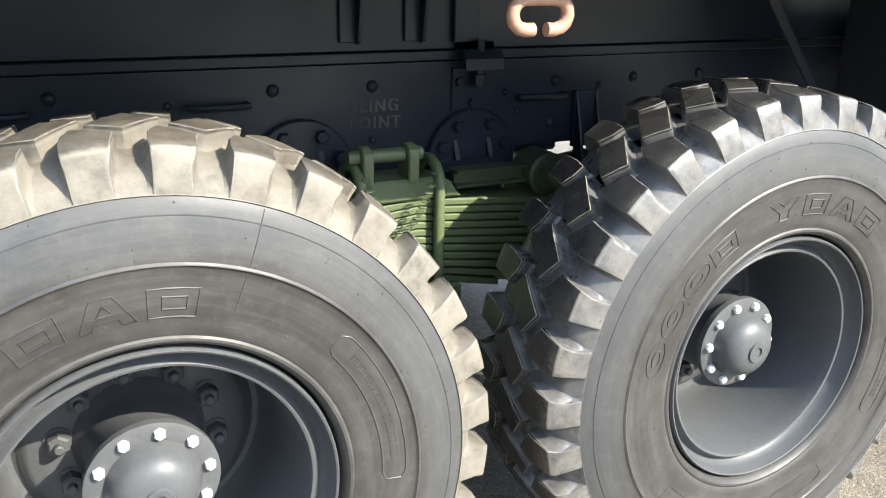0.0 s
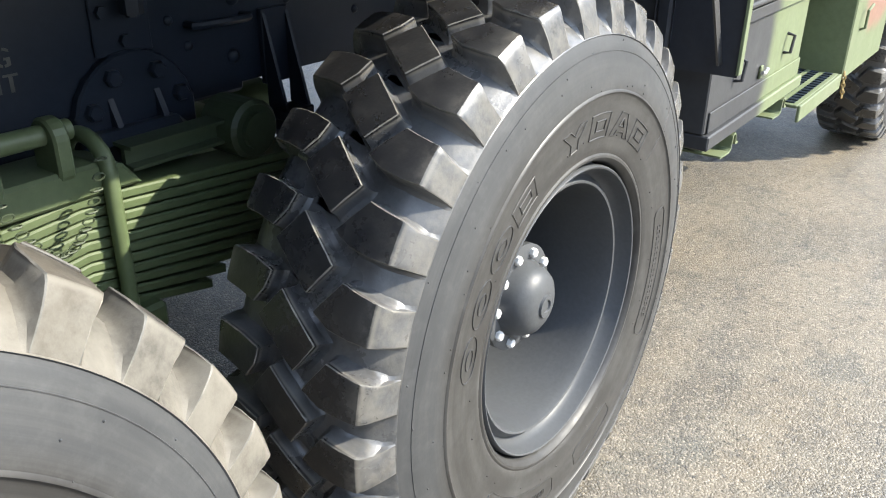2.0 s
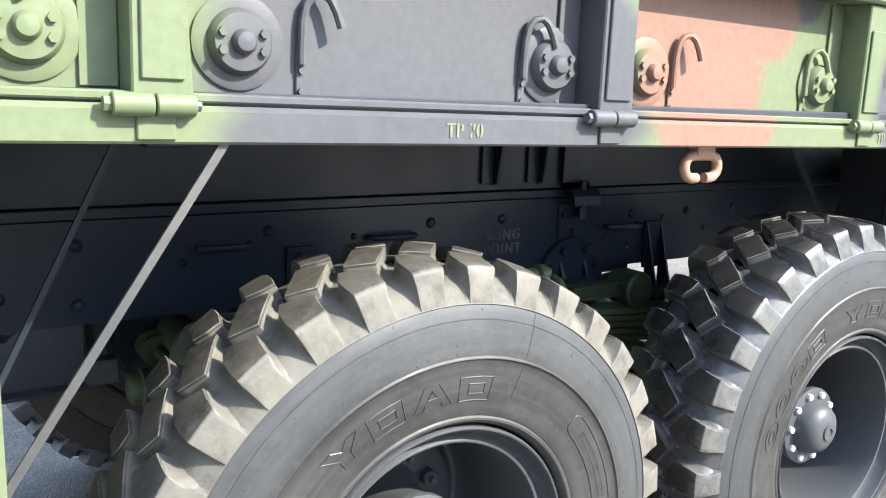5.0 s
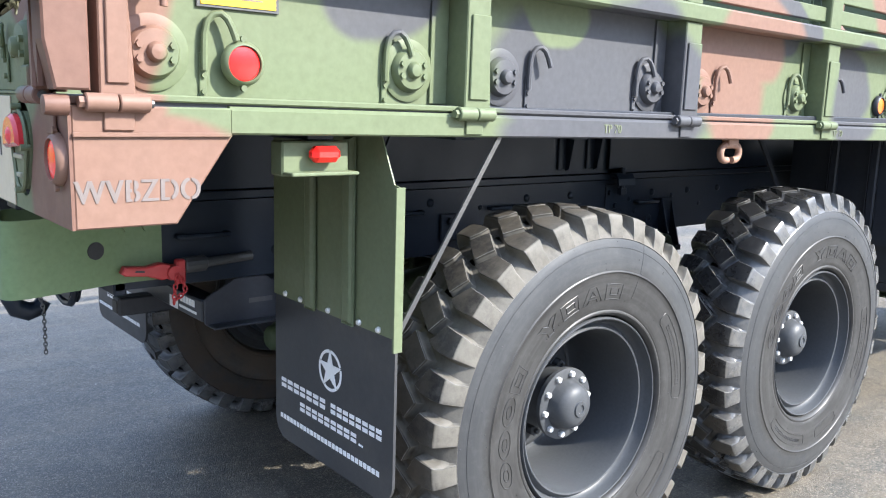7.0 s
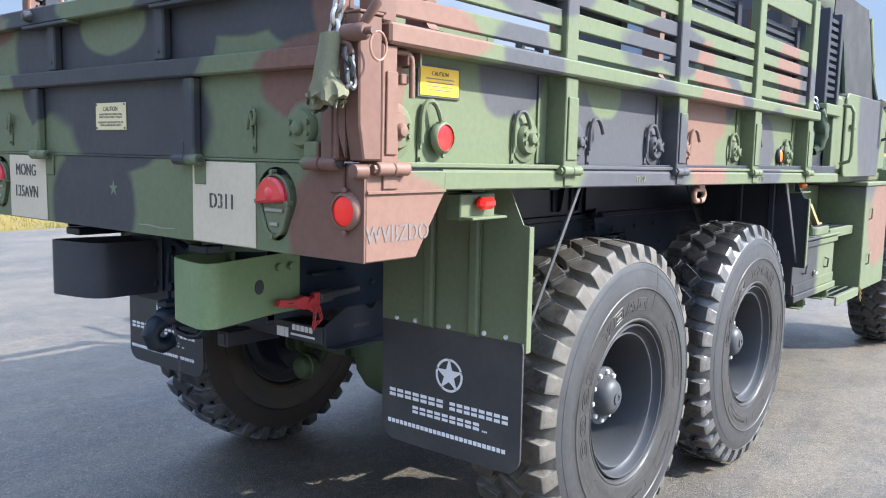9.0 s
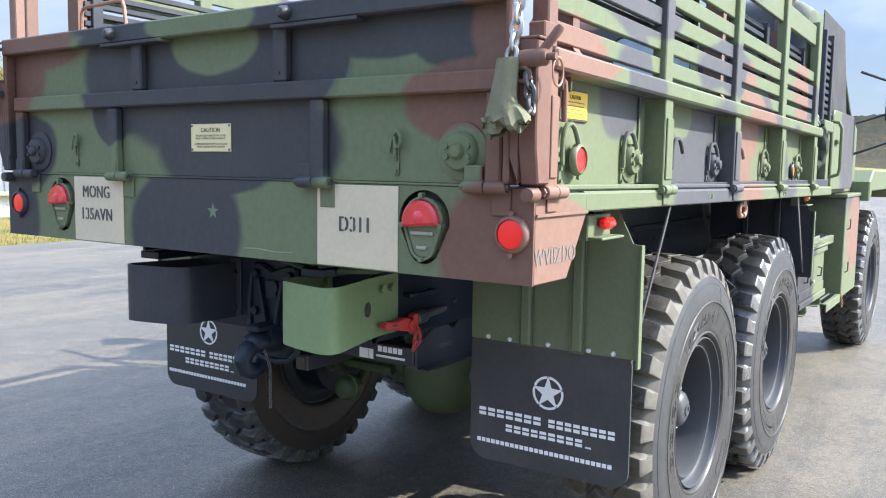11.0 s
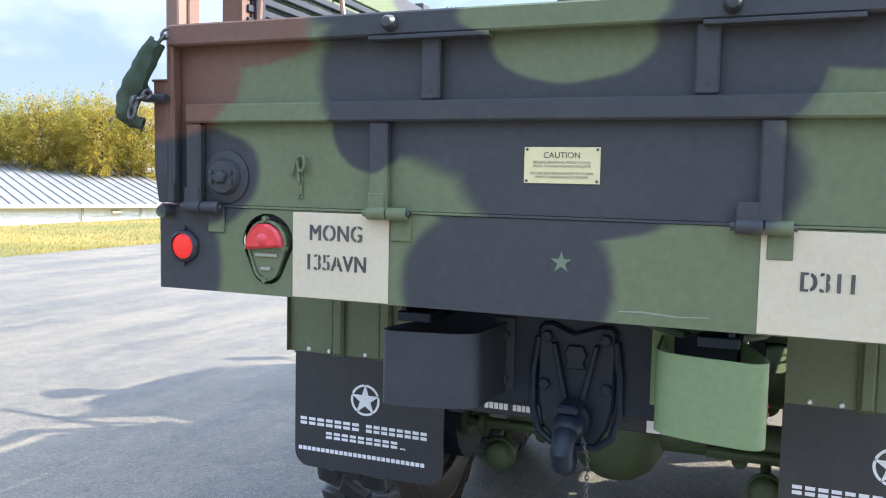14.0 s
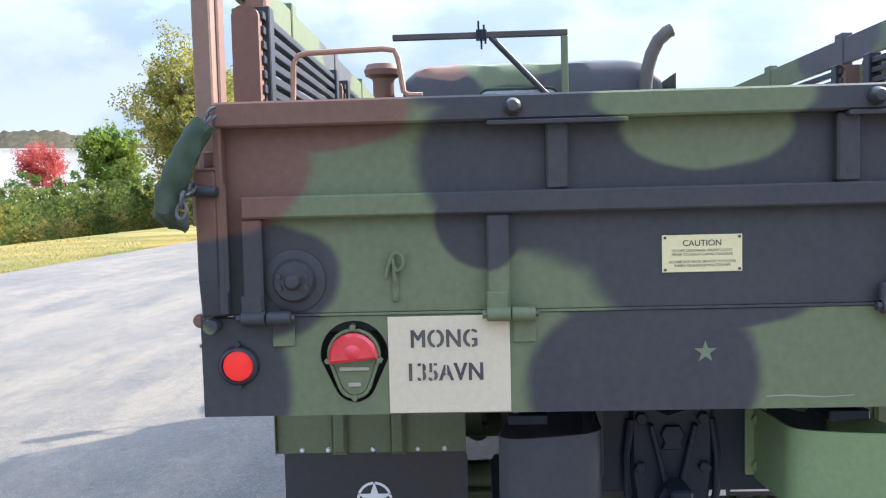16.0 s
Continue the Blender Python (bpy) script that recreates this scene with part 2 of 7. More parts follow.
def rubber(name, tread, dust=0.0):
    m, n, l, b = nodes_of(name)
    vec = place_vec(n)
    big = ramp(n, l, noise_node(n, l, vec, 5.0, 7.0, 0.65), 0.40, 0.66)
    fine = ramp(n, l, noise_node(n, l, vec, 38.0, 6.0, 0.7), 0.45, 0.70)
    if tread:
        c = mix(n, l, math_node(n, l, "MULTIPLY", big, 0.36 if dust else 0.10), (0.015, 0.015, 0.016), (0.090, 0.084, 0.072))
        c = mix(n, l, math_node(n, l, "MULTIPLY", fine, 0.34 if dust else 0.09), c, (0.165, 0.154, 0.133))
        if dust:
            film = ramp(n, l, noise_node(n, l, vec, 9.0, 6.0, 0.7), 0.30, 0.60)
            c = mix(n, l, math_node(n, l, "MULTIPLY", film, dust), c, (0.086, 0.074, 0.057))
        # dust in the grooves and on the flanks, scuffs on the outer ends of the crowns
        co = n.new("ShaderNodeTexCoord")
        sp = n.new("ShaderNodeSeparateXYZ")
        l.new(co.outputs["Object"], sp.inputs[0])
        rad = math_node(n, l, "SQRT", math_node(n, l, "ADD", math_node(n, l, "MULTIPLY", sp.outputs["X"], sp.outputs["X"]), math_node(n, l, "MULTIPLY", sp.outputs["Z"], sp.outputs["Z"])))
        off = math_node(n, l, "ABSOLUTE", sp.outputs["Y"])
        crown = math_node(n, l, "MULTIPLY_ADD", off, 0.06, rad)
        patch = ramp(n, l, noise_node(n, l, vec, 11.0, 6.0, 0.7), 0.18, 0.66)
        groove = math_node(n, l, "MULTIPLY", ramp(n, l, crown, 0.6215, 0.6150), patch)
        # without dust, the grey groove tone is dust plus painted sky sheen
        c = mix(n, l, math_node(n, l, "MULTIPLY", groove, 0.80 if dust else 0.75), c, (0.150, 0.139, 0.118) if dust else (0.110, 0.111, 0.113))
        edge = math_node(n, l, "MULTIPLY", ramp(n, l, crown, 0.6140, 0.6190), ramp(n, l, crown, 0.6225, 0.6200))
        c = mix(n, l, math_node(n, l, "MULTIPLY", edge, 0.4), c, (0.21, 0.195, 0.165))
        shoulder = ramp(n, l, off, 0.118, 0.150)
        blot = ramp(n, l, noise_node(n, l, vec, 30.0, 6.0, 0.7), 0.34, 0.66)
        c = mix(n, l, math_node(n, l, "MULTIPLY", math_node(n, l, "MULTIPLY", shoulder, blot), 0.5), c, (0.165, 0.152, 0.128))
    else:
        # concentric scuffed bands round the wheel axis; the outer one's blue tint paints sheen
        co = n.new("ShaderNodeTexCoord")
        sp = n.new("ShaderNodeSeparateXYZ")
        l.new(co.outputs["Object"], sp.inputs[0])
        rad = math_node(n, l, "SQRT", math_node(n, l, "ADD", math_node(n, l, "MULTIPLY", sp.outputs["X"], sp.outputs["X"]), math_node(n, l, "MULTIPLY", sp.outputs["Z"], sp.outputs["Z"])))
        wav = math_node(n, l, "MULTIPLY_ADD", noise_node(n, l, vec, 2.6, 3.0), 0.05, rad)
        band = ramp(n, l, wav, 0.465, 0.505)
        rv = n.new("ShaderNodeCombineXYZ")
        l.new(math_node(n, l, "MULTIPLY", rad, 30.0), rv.inputs[0])
        l.new(math_node(n, l, "MULTIPLY", noise_node(n, l, vec, 1.6, 2.0), 5.0), rv.inputs[1])
        rings = ramp(n, l, noise_node(n, l, rv.outputs[0], 1.6, 5.0, 0.7), 0.40, 0.68)
        c = mix(n, l, math_node(n, l, "MULTIPLY", big, 0.5), (0.022, 0.021, 0.020), (0.036, 0.0345, 0.032))
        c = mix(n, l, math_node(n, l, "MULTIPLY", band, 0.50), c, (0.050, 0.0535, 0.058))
        c = mix(n, l, math_node(n, l, "MULTIPLY", rings, 0.26), c, (0.088, 0.086, 0.082))
        c = mix(n, l, math_node(n, l, "MULTIPLY", fine, 0.10), c, (0.15, 0.148, 0.142))
        caked = math_node(n, l, "MULTIPLY", ramp(n, l, sp.outputs["Y"], 0.05, 0.12), ramp(n, l, noise_node(n, l, vec, 7.0, 6.0, 0.7), 0.30, 0.58))
        c = mix(n, l, math_node(n, l, "MULTIPLY", caked, 0.8), c, (0.070, 0.050, 0.034))
    l.new(c, b.inputs["Base Color"])
    l.new(math_node(n, l, "MULTIPLY_ADD", big, 0.16 if tread else 0.2, (0.24 + 0.41 * dust) if tread else 0.40), b.inputs["Roughness"])
    b.inputs["Specular IOR Level"].default_value = (0.58 - 0.52 * dust) if tread else 0.4
    bump(n, l, b, noise_node(n, l, vec, 120.0, 5.0), 0.4, 0.0012 if tread else 0.0004)
    return m


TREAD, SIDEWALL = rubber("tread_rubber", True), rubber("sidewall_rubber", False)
TREAD_EDGE = paint("scuffed_rubber_edge", (0.085, 0.081, 0.072), 0.6, amount=0.75, dust=(0.24, 0.222, 0.185), scale=24.0)
DUSTY_TREAD = rubber("dusty_tread_rubber", True, 0.75)


def asphalt_material():
    m, n, l, b = nodes_of("weathered_asphalt")
    vec = place_vec(n)
    stretch = n.new("ShaderNodeMapping")
    stretch.inputs["Scale"].default_value = (0.16, 1.0, 1.0)
    stretch.inputs["Rotation"].default_value = (0.0, 0.0, radians(24))
    l.new(vec, stretch.inputs["Vector"])
    big = ramp(n, l, noise_node(n, l, vec, 0.22, 6.0, 0.6), 0.36, 0.64)
    streak = ramp(n, l, noise_node(n, l, stretch.outputs["Vector"], 1.1, 7.0, 0.66), 0.42, 0.62)
    mid = ramp(n, l, noise_node(n, l, vec, 1.7, 7.0, 0.68), 0.40, 0.66)
    c = mix(n, l, big, (0.044, 0.047, 0.051), (0.100, 0.098, 0.095))
    c = mix(n, l, math_node(n, l, "MULTIPLY", streak, 0.85), c, (0.175, 0.158, 0.130))
    c = mix(n, l, math_node(n, l, "MULTIPLY", mid, 0.40), c, (0.164, 0.160, 0.152))
    blot = ramp(n, l, noise_node(n, l, vec, 5.5, 6.0, 0.7), 0.47, 0.66)
    c = mix(n, l, math_node(n, l, "MULTIPLY", blot, 0.55), c, (0.171, 0.165, 0.147))
    damp = ramp(n, l, noise_node(n, l, vec, 2.9, 6.0, 0.62), 0.54, 0.66)
    c = mix(n, l, math_node(n, l, "MULTIPLY", damp, 0.5), c, (0.075, 0.084, 0.087))
    seal = ramp(n, l, noise_node(n, l, vec, 0.55, 5.0, 0.6), 0.56, 0.64)
    c = mix(n, l, math_node(n, l, "MULTIPLY", seal, 0.35), c, (0.073, 0.078, 0.080))
    vor = n.new("ShaderNodeTexVoronoi")
    vor.inputs["Scale"].default_value = 175.0
    l.new(vec, vor.inputs["Vector"])
    chips = ramp(n, l, noise_node(n, l, vor.outputs["Position"], 900.0, 0.0), 0.54, 0.70)
    c = mix(n, l, math_node(n, l, "MULTIPLY", chips, 0.55), c, (0.360, 0.345, 0.315))
    pits = ramp(n, l, noise_node(n, l, vec, 48.0, 5.0, 0.75), 0.46, 0.32)
    c = mix(n, l, math_node(n, l, "MULTIPLY", pits, 0.8), c, (0.022, 0.024, 0.026))
    smear = ramp(n, l, noise_node(n, l, vec, 17.0, 5.0, 0.7), 0.50, 0.68)
    c = mix(n, l, math_node(n, l, "MULTIPLY", smear, 0.45), c, (0.050, 0.052, 0.055))
    crack = n.new("ShaderNodeTexVoronoi")
    crack.feature = "DISTANCE_TO_EDGE"
    crack.inputs["Scale"].default_value = 0.35
    wob = n.new("ShaderNodeTexNoise")
    wob.inputs["Scale"].default_value = 2.0
    wob.inputs["Detail"].default_value = 6.0
    l.new(vec, wob.inputs["Vector"])
    shift = n.new("ShaderNodeVectorMath")
    shift.operation = "MULTIPLY_ADD"
    shift.inputs[1].default_value = (0.5, 0.5, 0.0)
    l.new(wob.outputs["Color"], shift.inputs[0])
    l.new(vec, shift.inputs[2])
    l.new(shift.outputs[0], crack.inputs["Vector"])
    line = ramp(n, l, crack.outputs["Distance"], 0.006, 0.001)
    c = mix(n, l, math_node(n, l, "MULTIPLY", line, 0.12), c, (0.038, 0.040, 0.041))
    c = mix(n, l, 1.0, c, (0.90, 0.815, 0.68), "MULTIPLY")
    l.new(c, b.inputs["Base Color"])
    l.new(math_node(n, l, "MULTIPLY_ADD", mid, 0.14, 0.48), b.inputs["Roughness"])
    b.inputs["Specular IOR Level"].default_value = 0.6
    h = math_node(n, l, "ADD", math_node(n, l, "MULTIPLY", vor.outputs["Distance"], -0.8), noise_node(n, l, vec, 60.0, 5.0, 0.7))
    bump(n, l, b, h, 0.8, 0.0038)
    return m


ASPHALT = asphalt_material()


def grass_material():
    m, n, l, b = nodes_of("dry_autumn_grass")
    vec = place_vec(n)
    a = ramp(n, l, noise_node(n, l, vec, 0.25, 5.0, 0.6), 0.36, 0.66)
    f = noise_node(n, l, vec, 9.0, 6.0, 0.75)
    c = mix(n, l, a, (0.090, 0.100, 0.018), (0.250, 0.180, 0.036))
    c = mix(n, l, math_node(n, l, "MULTIPLY", ramp(n, l, f, 0.4, 0.7), 0.5), c, (0.27, 0.200, 0.050))
    l.new(c, b.inputs["Base Color"])
    b.inputs["Roughness"].default_value = 0.95
    bump(n, l, b, f, 1.0, 0.05)
    return m


GRASS = grass_material()


def leaf_material(name, c1, c2):
    m, n, l, b = nodes_of(name)
    info = n.new("ShaderNodeNewGeometry")
    clump = ramp(n, l, noise_node(n, l, place_vec(n), 0.42, 3.0, 0.6), 0.40, 0.60)
    c = mix(n, l, math_node(n, l, "MULTIPLY_ADD", info.outputs["Random Per Island"], 0.4, math_node(n, l, "MULTIPLY", clump, 0.6)), c1, c2)
    l.new(c, b.inputs["Base Color"])
    b.inputs["Roughness"].default_value = 0.85
    b.inputs["Specular IOR Level"].default_value = 0.12
    b.inputs["Subsurface Weight"].default_value = 0.0
    tr = n.new("ShaderNodeBsdfTranslucent")
    l.new(c, tr.inputs["Color"])
    ms = n.new("ShaderNodeMixShader")
    ms.inputs[0].default_value = 0.45
    l.new(b.outputs[0], ms.inputs[1])
    l.new(tr.outputs[0], ms.inputs[2])
    l.new(ms.outputs[0], n["Material Output"].inputs["Surface"])
    return m


# ---- mesh helpers ----
def part(name, bm, material, parent=None, label="", smooth=False, loc=None):
    me = bm
    if isinstance(bm, bmesh.types.BMesh):
        me = bpy.data.meshes.new(name)
        bm.to_mesh(me)
        bm.free()
        me.materials.append(material)
        if smooth:
            me.shade_smooth() if hasattr(me, "shade_smooth") else None
            me.set_sharp_from_angle(angle=radians(38))
    ob = new(name, me)
    ob.parent = parent
    if loc is not None:
        ob.matrix_basis = loc if isinstance(loc, Matrix) else Matrix.Translation(loc)
    if label:
        ob["label"] = label
    return ob


def thing(name, label, category, group="", kind="", at=(0, 0, 0)):
    ob = new(name)
    ob.location = at
    return tagged(ob, label, category, group, kind)


def box(x0, x1, y0, y1, z0, z1, bev=0.003, bm=None):
    own = bmesh.new()
    vs = [own.verts.new((x, y, z)) for x in (min(x0, x1), max(x0, x1)) for y in (min(y0, y1), max(y0, y1)) for z in (min(z0, z1), max(z0, z1))]
    for f in ((0, 1, 3, 2), (4, 6, 7, 5), (0, 4, 5, 1), (2, 3, 7, 6), (0, 2, 6, 4), (1, 5, 7, 3)):
        own.faces.new([vs[i] for i in f])
    if bev > 0:
        bmesh.ops.bevel(own, geom=own.edges[:], offset=bev, segments=1, affect="EDGES", profile=0.5)
    bmesh.ops.recalc_face_normals(own, faces=own.faces[:])
    return join(bm, own)


def join(bm, own):
    if bm is None:
        return own
    me = bpy.data.meshes.new("temp")
    own.to_mesh(me)
    own.free()
    bm.from_mesh(me)
    bpy.data.meshes.remove(me)
    return bm


def frame_of(d):
    d = Vector(d).normalized()
    up = Vector((0, 0, 1)) if abs(d.z) < 0.95 else Vector((1, 0, 0))
    a = d.cross(up).normalized()
    return a, a.cross(d).normalized(), d


def tube(points, r, seg=10, bm=None, closed=False, cap=True):
    own = bmesh.new()
    pts = [Vector(p) for p in points]
    rings = []
    a_prev = None
    for i, p in enumerate(pts):
        q0 = pts[i - 1] if (i > 0 or closed) else p
        q1 = pts[(i + 1) % len(pts)] if (i < len(pts) - 1 or closed) else p
        d = (q1 - q0).normalized()
        a, b, _ = frame_of(d)
        if a_prev is not None:
            a = (a_prev - d * a_prev.dot(d)).normalized()
            b = a.cross(d)
        a_prev = a
        rr = r[i] if isinstance(r, (list, tuple)) else r
        rings.append([own.verts.new(p + (a * math.cos(t) + b * math.sin(t)) * rr) for t in (2 * math.pi * k / seg for k in range(seg))])
    n = len(rings)
    for i in range(n if closed else n - 1):
        r0, r1 = rings[i], rings[(i + 1) % n]
        for k in range(seg):
            own.faces.new((r0[k], r0[(k + 1) % seg], r1[(k + 1) % seg], r1[k]))
    if cap and not closed:
        own.faces.new(rings[0])
        own.faces.new(rings[-1])
    bmesh.ops.recalc_face_normals(own, faces=own.faces[:])
    return join(bm, own)


def lathe(profile, axis="Y", center=(0, 0, 0), seg=48, bm=None, close=False):
    """Turns a profile of (radius, along) round an axis."""
    own = bmesh.new()
    c = Vector(center)
    rings = []
    for r, h in profile:
        ring = []
        for k in range(seg):
            t = 2 * math.pi * k / seg
            u, v = r * math.cos(t), r * math.sin(t)
            p = {"Y": (u, h, v), "Z": (u, v, h), "X": (h, u, v)}[axis]
            ring.append(own.verts.new(c + Vector(p)))
        rings.append(ring)
    m = len(rings)
    for i in range(m if close else m - 1):
        r0, r1 = rings[i], rings[(i + 1) % m]
        for k in range(seg):
            own.faces.new((r0[k], r0[(k + 1) % seg], r1[(k + 1) % seg], r1[k]))
    if not close:
        own.faces.new(rings[0])
        own.faces.new(rings[-1])
    bmesh.ops.recalc_face_normals(own, faces=own.faces[:])
    return join(bm, own)


def cyl(p0, p1, r, seg=16, bm=None, bev=0.0):
    p0, p1 = Vector(p0), Vector(p1)
    if bev:
        d = (p1 - p0).normalized() * bev
        return tube([p0, p0 + d, p1 - d, p1], [r - bev, r, r, r - bev], seg, bm)
    return tube([p0, p1], r, seg, bm)


def slab(outline, axis, lo, hi, bm=None, bev=0.0):
    """Extrudes an outline of (u, v) along an axis from lo to hi. X: (y, z), Y: (x, z), Z: (x, y)."""
    own = bmesh.new()
    def at(u, v, h):
        return {"X": (h, u, v), "Y": (u, h, v), "Z": (u, v, h)}[axis]
    a = [own.verts.new(at(u, v, lo)) for u, v in outline]
    b = [own.verts.new(at(u, v, hi)) for u, v in outline]
    fa, fb = own.faces.new(a), own.faces.new(b[::-1])
    k = len(outline)
    for i in range(k):
        own.faces.new((a[i], b[i], b[(i + 1) % k], a[(i + 1) % k]))
    bmesh.ops.recalc_face_normals(own, faces=own.faces[:])
    if bev:
        bmesh.ops.bevel(own, geom=list(set(fa.edges[:] + fb.edges[:])), offset=bev, segments=1, affect="EDGES", profile=0.5)
    return join(bm, own)


def arc(cu, cv, r, a0, a1, n=8):
    return [(cu + r * math.cos(radians(a0 + (a1 - a0) * i / n)), cv + r * math.sin(radians(a0 + (a1 - a0) * i / n))) for i in range(n + 1)]


def round_rect(u0, u1, v0, v1, r, n=5):
    return arc(u1 - r, v1 - r, r, 0, 90, n) + arc(u0 + r, v1 - r, r, 90, 180, n) + arc(u0 + r, v0 + r, r, 180, 270, n) + arc(u1 - r, v0 + r, r, 270, 360, n)


def hexbolt(axis_to, r, h):
    """A hexagon head with a chamfered crown, its base at the origin."""
    d = Vector(axis_to).normalized()
    return tube([d * 0, d * h * 0.75, d * h], [r, r, r * 0.8], 6)


def mesh_of(name, bm, material, smooth=False):
    me = bpy.data.meshes.new(name)
    bm.to_mesh(me)
    bm.free()
    me.materials.append(material)
    if smooth:
        me.shade_smooth() if hasattr(me, "shade_smooth") else None
        me.set_sharp_from_angle(angle=radians(38))
    return me


def letters(name, text, size, m, material, parent, label="", depth=0.0008, spacing=1.0):
    """Writing in the built-in font, as a mesh on a surface. m: pose whose x runs along the line and z points off the surface."""
    cu = bpy.data.curves.new("temp", "FONT")
    cu.body, cu.size, cu.align_x, cu.align_y, cu.extrude, cu.space_character = text, size, "CENTER", "CENTER", depth, spacing
    ob = bpy.data.objects.new("temp", cu)
    scene.collection.objects.link(ob)
    me = bpy.data.meshes.new_from_object(ob.evaluated_get(bpy.context.evaluated_depsgraph_get()))
    bpy.data.objects.remove(ob)
    bpy.data.curves.remove(cu)
    me.materials.clear()
    me.materials.append(material)
    made = part(name, me, material, parent, label, loc=m)
    return made


def stencil(text, size, squeeze, m, material, parent, spacing=1.0):
    """Condensed stencil lettering: bold strokes with a narrow upright bridge cut through each character's middle."""
    cu = bpy.data.curves.new("temp", "FONT")
    cu.body, cu.size, cu.align_x, cu.align_y, cu.extrude, cu.space_character, cu.offset = text, size, "CENTER", "CENTER", 0.0006, spacing * 1.08, 0.0
    ob = bpy.data.objects.new("temp", cu)
    scene.collection.objects.link(ob)
    me = bpy.data.meshes.new_from_object(ob.evaluated_get(bpy.context.evaluated_depsgraph_get()))
    bpy.data.objects.remove(ob)
    bpy.data.curves.remove(cu)
    # bridges: cut a narrow upright gap through the round characters
    bm = bmesh.new()
    bm.from_mesh(me)
    bmesh.ops.remove_doubles(bm, verts=bm.verts[:], dist=1e-5)
    seen, spans = set(), []
    for v in bm.verts:
        if v in seen:
            continue
        stack, xs = [v], []
        while stack:
            q = stack.pop()
            if q in seen:
                continue
            seen.add(q)
            xs.append(q.co.x)
            stack += [e.other_vert(q) for e in q.link_edges]
        spans.append((min(xs), max(xs)))
    for (x0, x1), ch in zip(sorted(spans), text.replace(" ", "")):
        if ch in "OGD03579BPA":
            c = (x0 + x1) / 2 + (size * 0.03 if ch in "GD" else 0.0)
            for x in (c - size * 0.068, c + size * 0.068):
                bmesh.ops.bisect_plane(bm, geom=bm.verts[:] + bm.edges[:] + bm.faces[:], plane_co=(x, 0, 0), plane_no=(1, 0, 0))
            bmesh.ops.delete(bm, geom=[f for f in bm.faces if abs(f.calc_center_median().x - c) < size * 0.066], context="FACES")
    own = bm.copy()
    for dx in (-0.030, -0.015, 0.015, 0.030):
        for f in own.faces:
            vs = [bm.verts.new(v.co + Vector((dx * size, 0, dx * 0.004))) for v in f.verts]
            bm.faces.new(vs)
    own.free()
    bm.to_mesh(me)
    bm.free()
    me.materials.clear()
    me.materials.append(material)
    return part("stencil_text", me, material, parent, loc=m @ Matrix.Diagonal((squeeze, 1.0, 1.0, 1.0)))


SIDE_TEXT = lambda x, y, z: pose(x, y, z, 90, 0, 0)
REAR_TEXT = lambda x, y, z: pose(x, y, z, 90, 0, -90)

# ---- ground ----
def terrain_z(x, y):
    """Flat under the lot, falling away past its edge, rising again towards the far side of the valley."""
    v = y - 21.5 - 0.02 * max(x, 0.0)
    if v <= 0:
        return 0.0
    def step(q):
        q = min(max(q, 0.0), 1.0)
        return q * q * (3 - 2 * q)
    z = -4.7 * min(v / 52.0, 1.0) + 6.5 * step((v - 95) / 60) + 7.0 * step((x - 90) / 42) * step(v / 30)
    return z + 0.25 * math.sin(x * 0.07) * min(v / 40, 1.0)


gv, gf = [], []
gx = [-900, -400, -150, -60] + [k * 8.0 for k in range(-5, 30)] + [300, 450, 700, 1200]
gy = [-900, -200, -60, 0, 13.2, 17.0] + [20.0 + 4.0 * k for k in range(0, 38)] + [190, 260, 400, 700, 1200]
for yy in gy:
    for xx in gx:
        gv.append((xx, yy, terrain_z(xx, yy)))
for j in range(len(gy) - 1):
    for i in range(len(gx) - 1):
        k = j * len(gx) + i
        gf.append((k, k + 1, k + 1 + len(gx), k + len(gx)))
ground_me = bpy.data.meshes.new("ground")
ground_me.from_pydata(gv, [], gf)
ground_me.materials.append(GRASS)
ground_me.shade_smooth()
tagged(part("ground", ground_me, GRASS), "dry yellow-green autumn grass sloping away to the horizon", "grass", kind="structure")

# ---- the truck ----
truck = thing("military_truck", "army cargo truck in green, brown and black camouflage on asphalt", "truck")

# wheels: the axle runs along y, the outer side faces -y; the tyre is 0.375 wide and 1.25 across
TYRE_R, LUGS = 0.626, 32


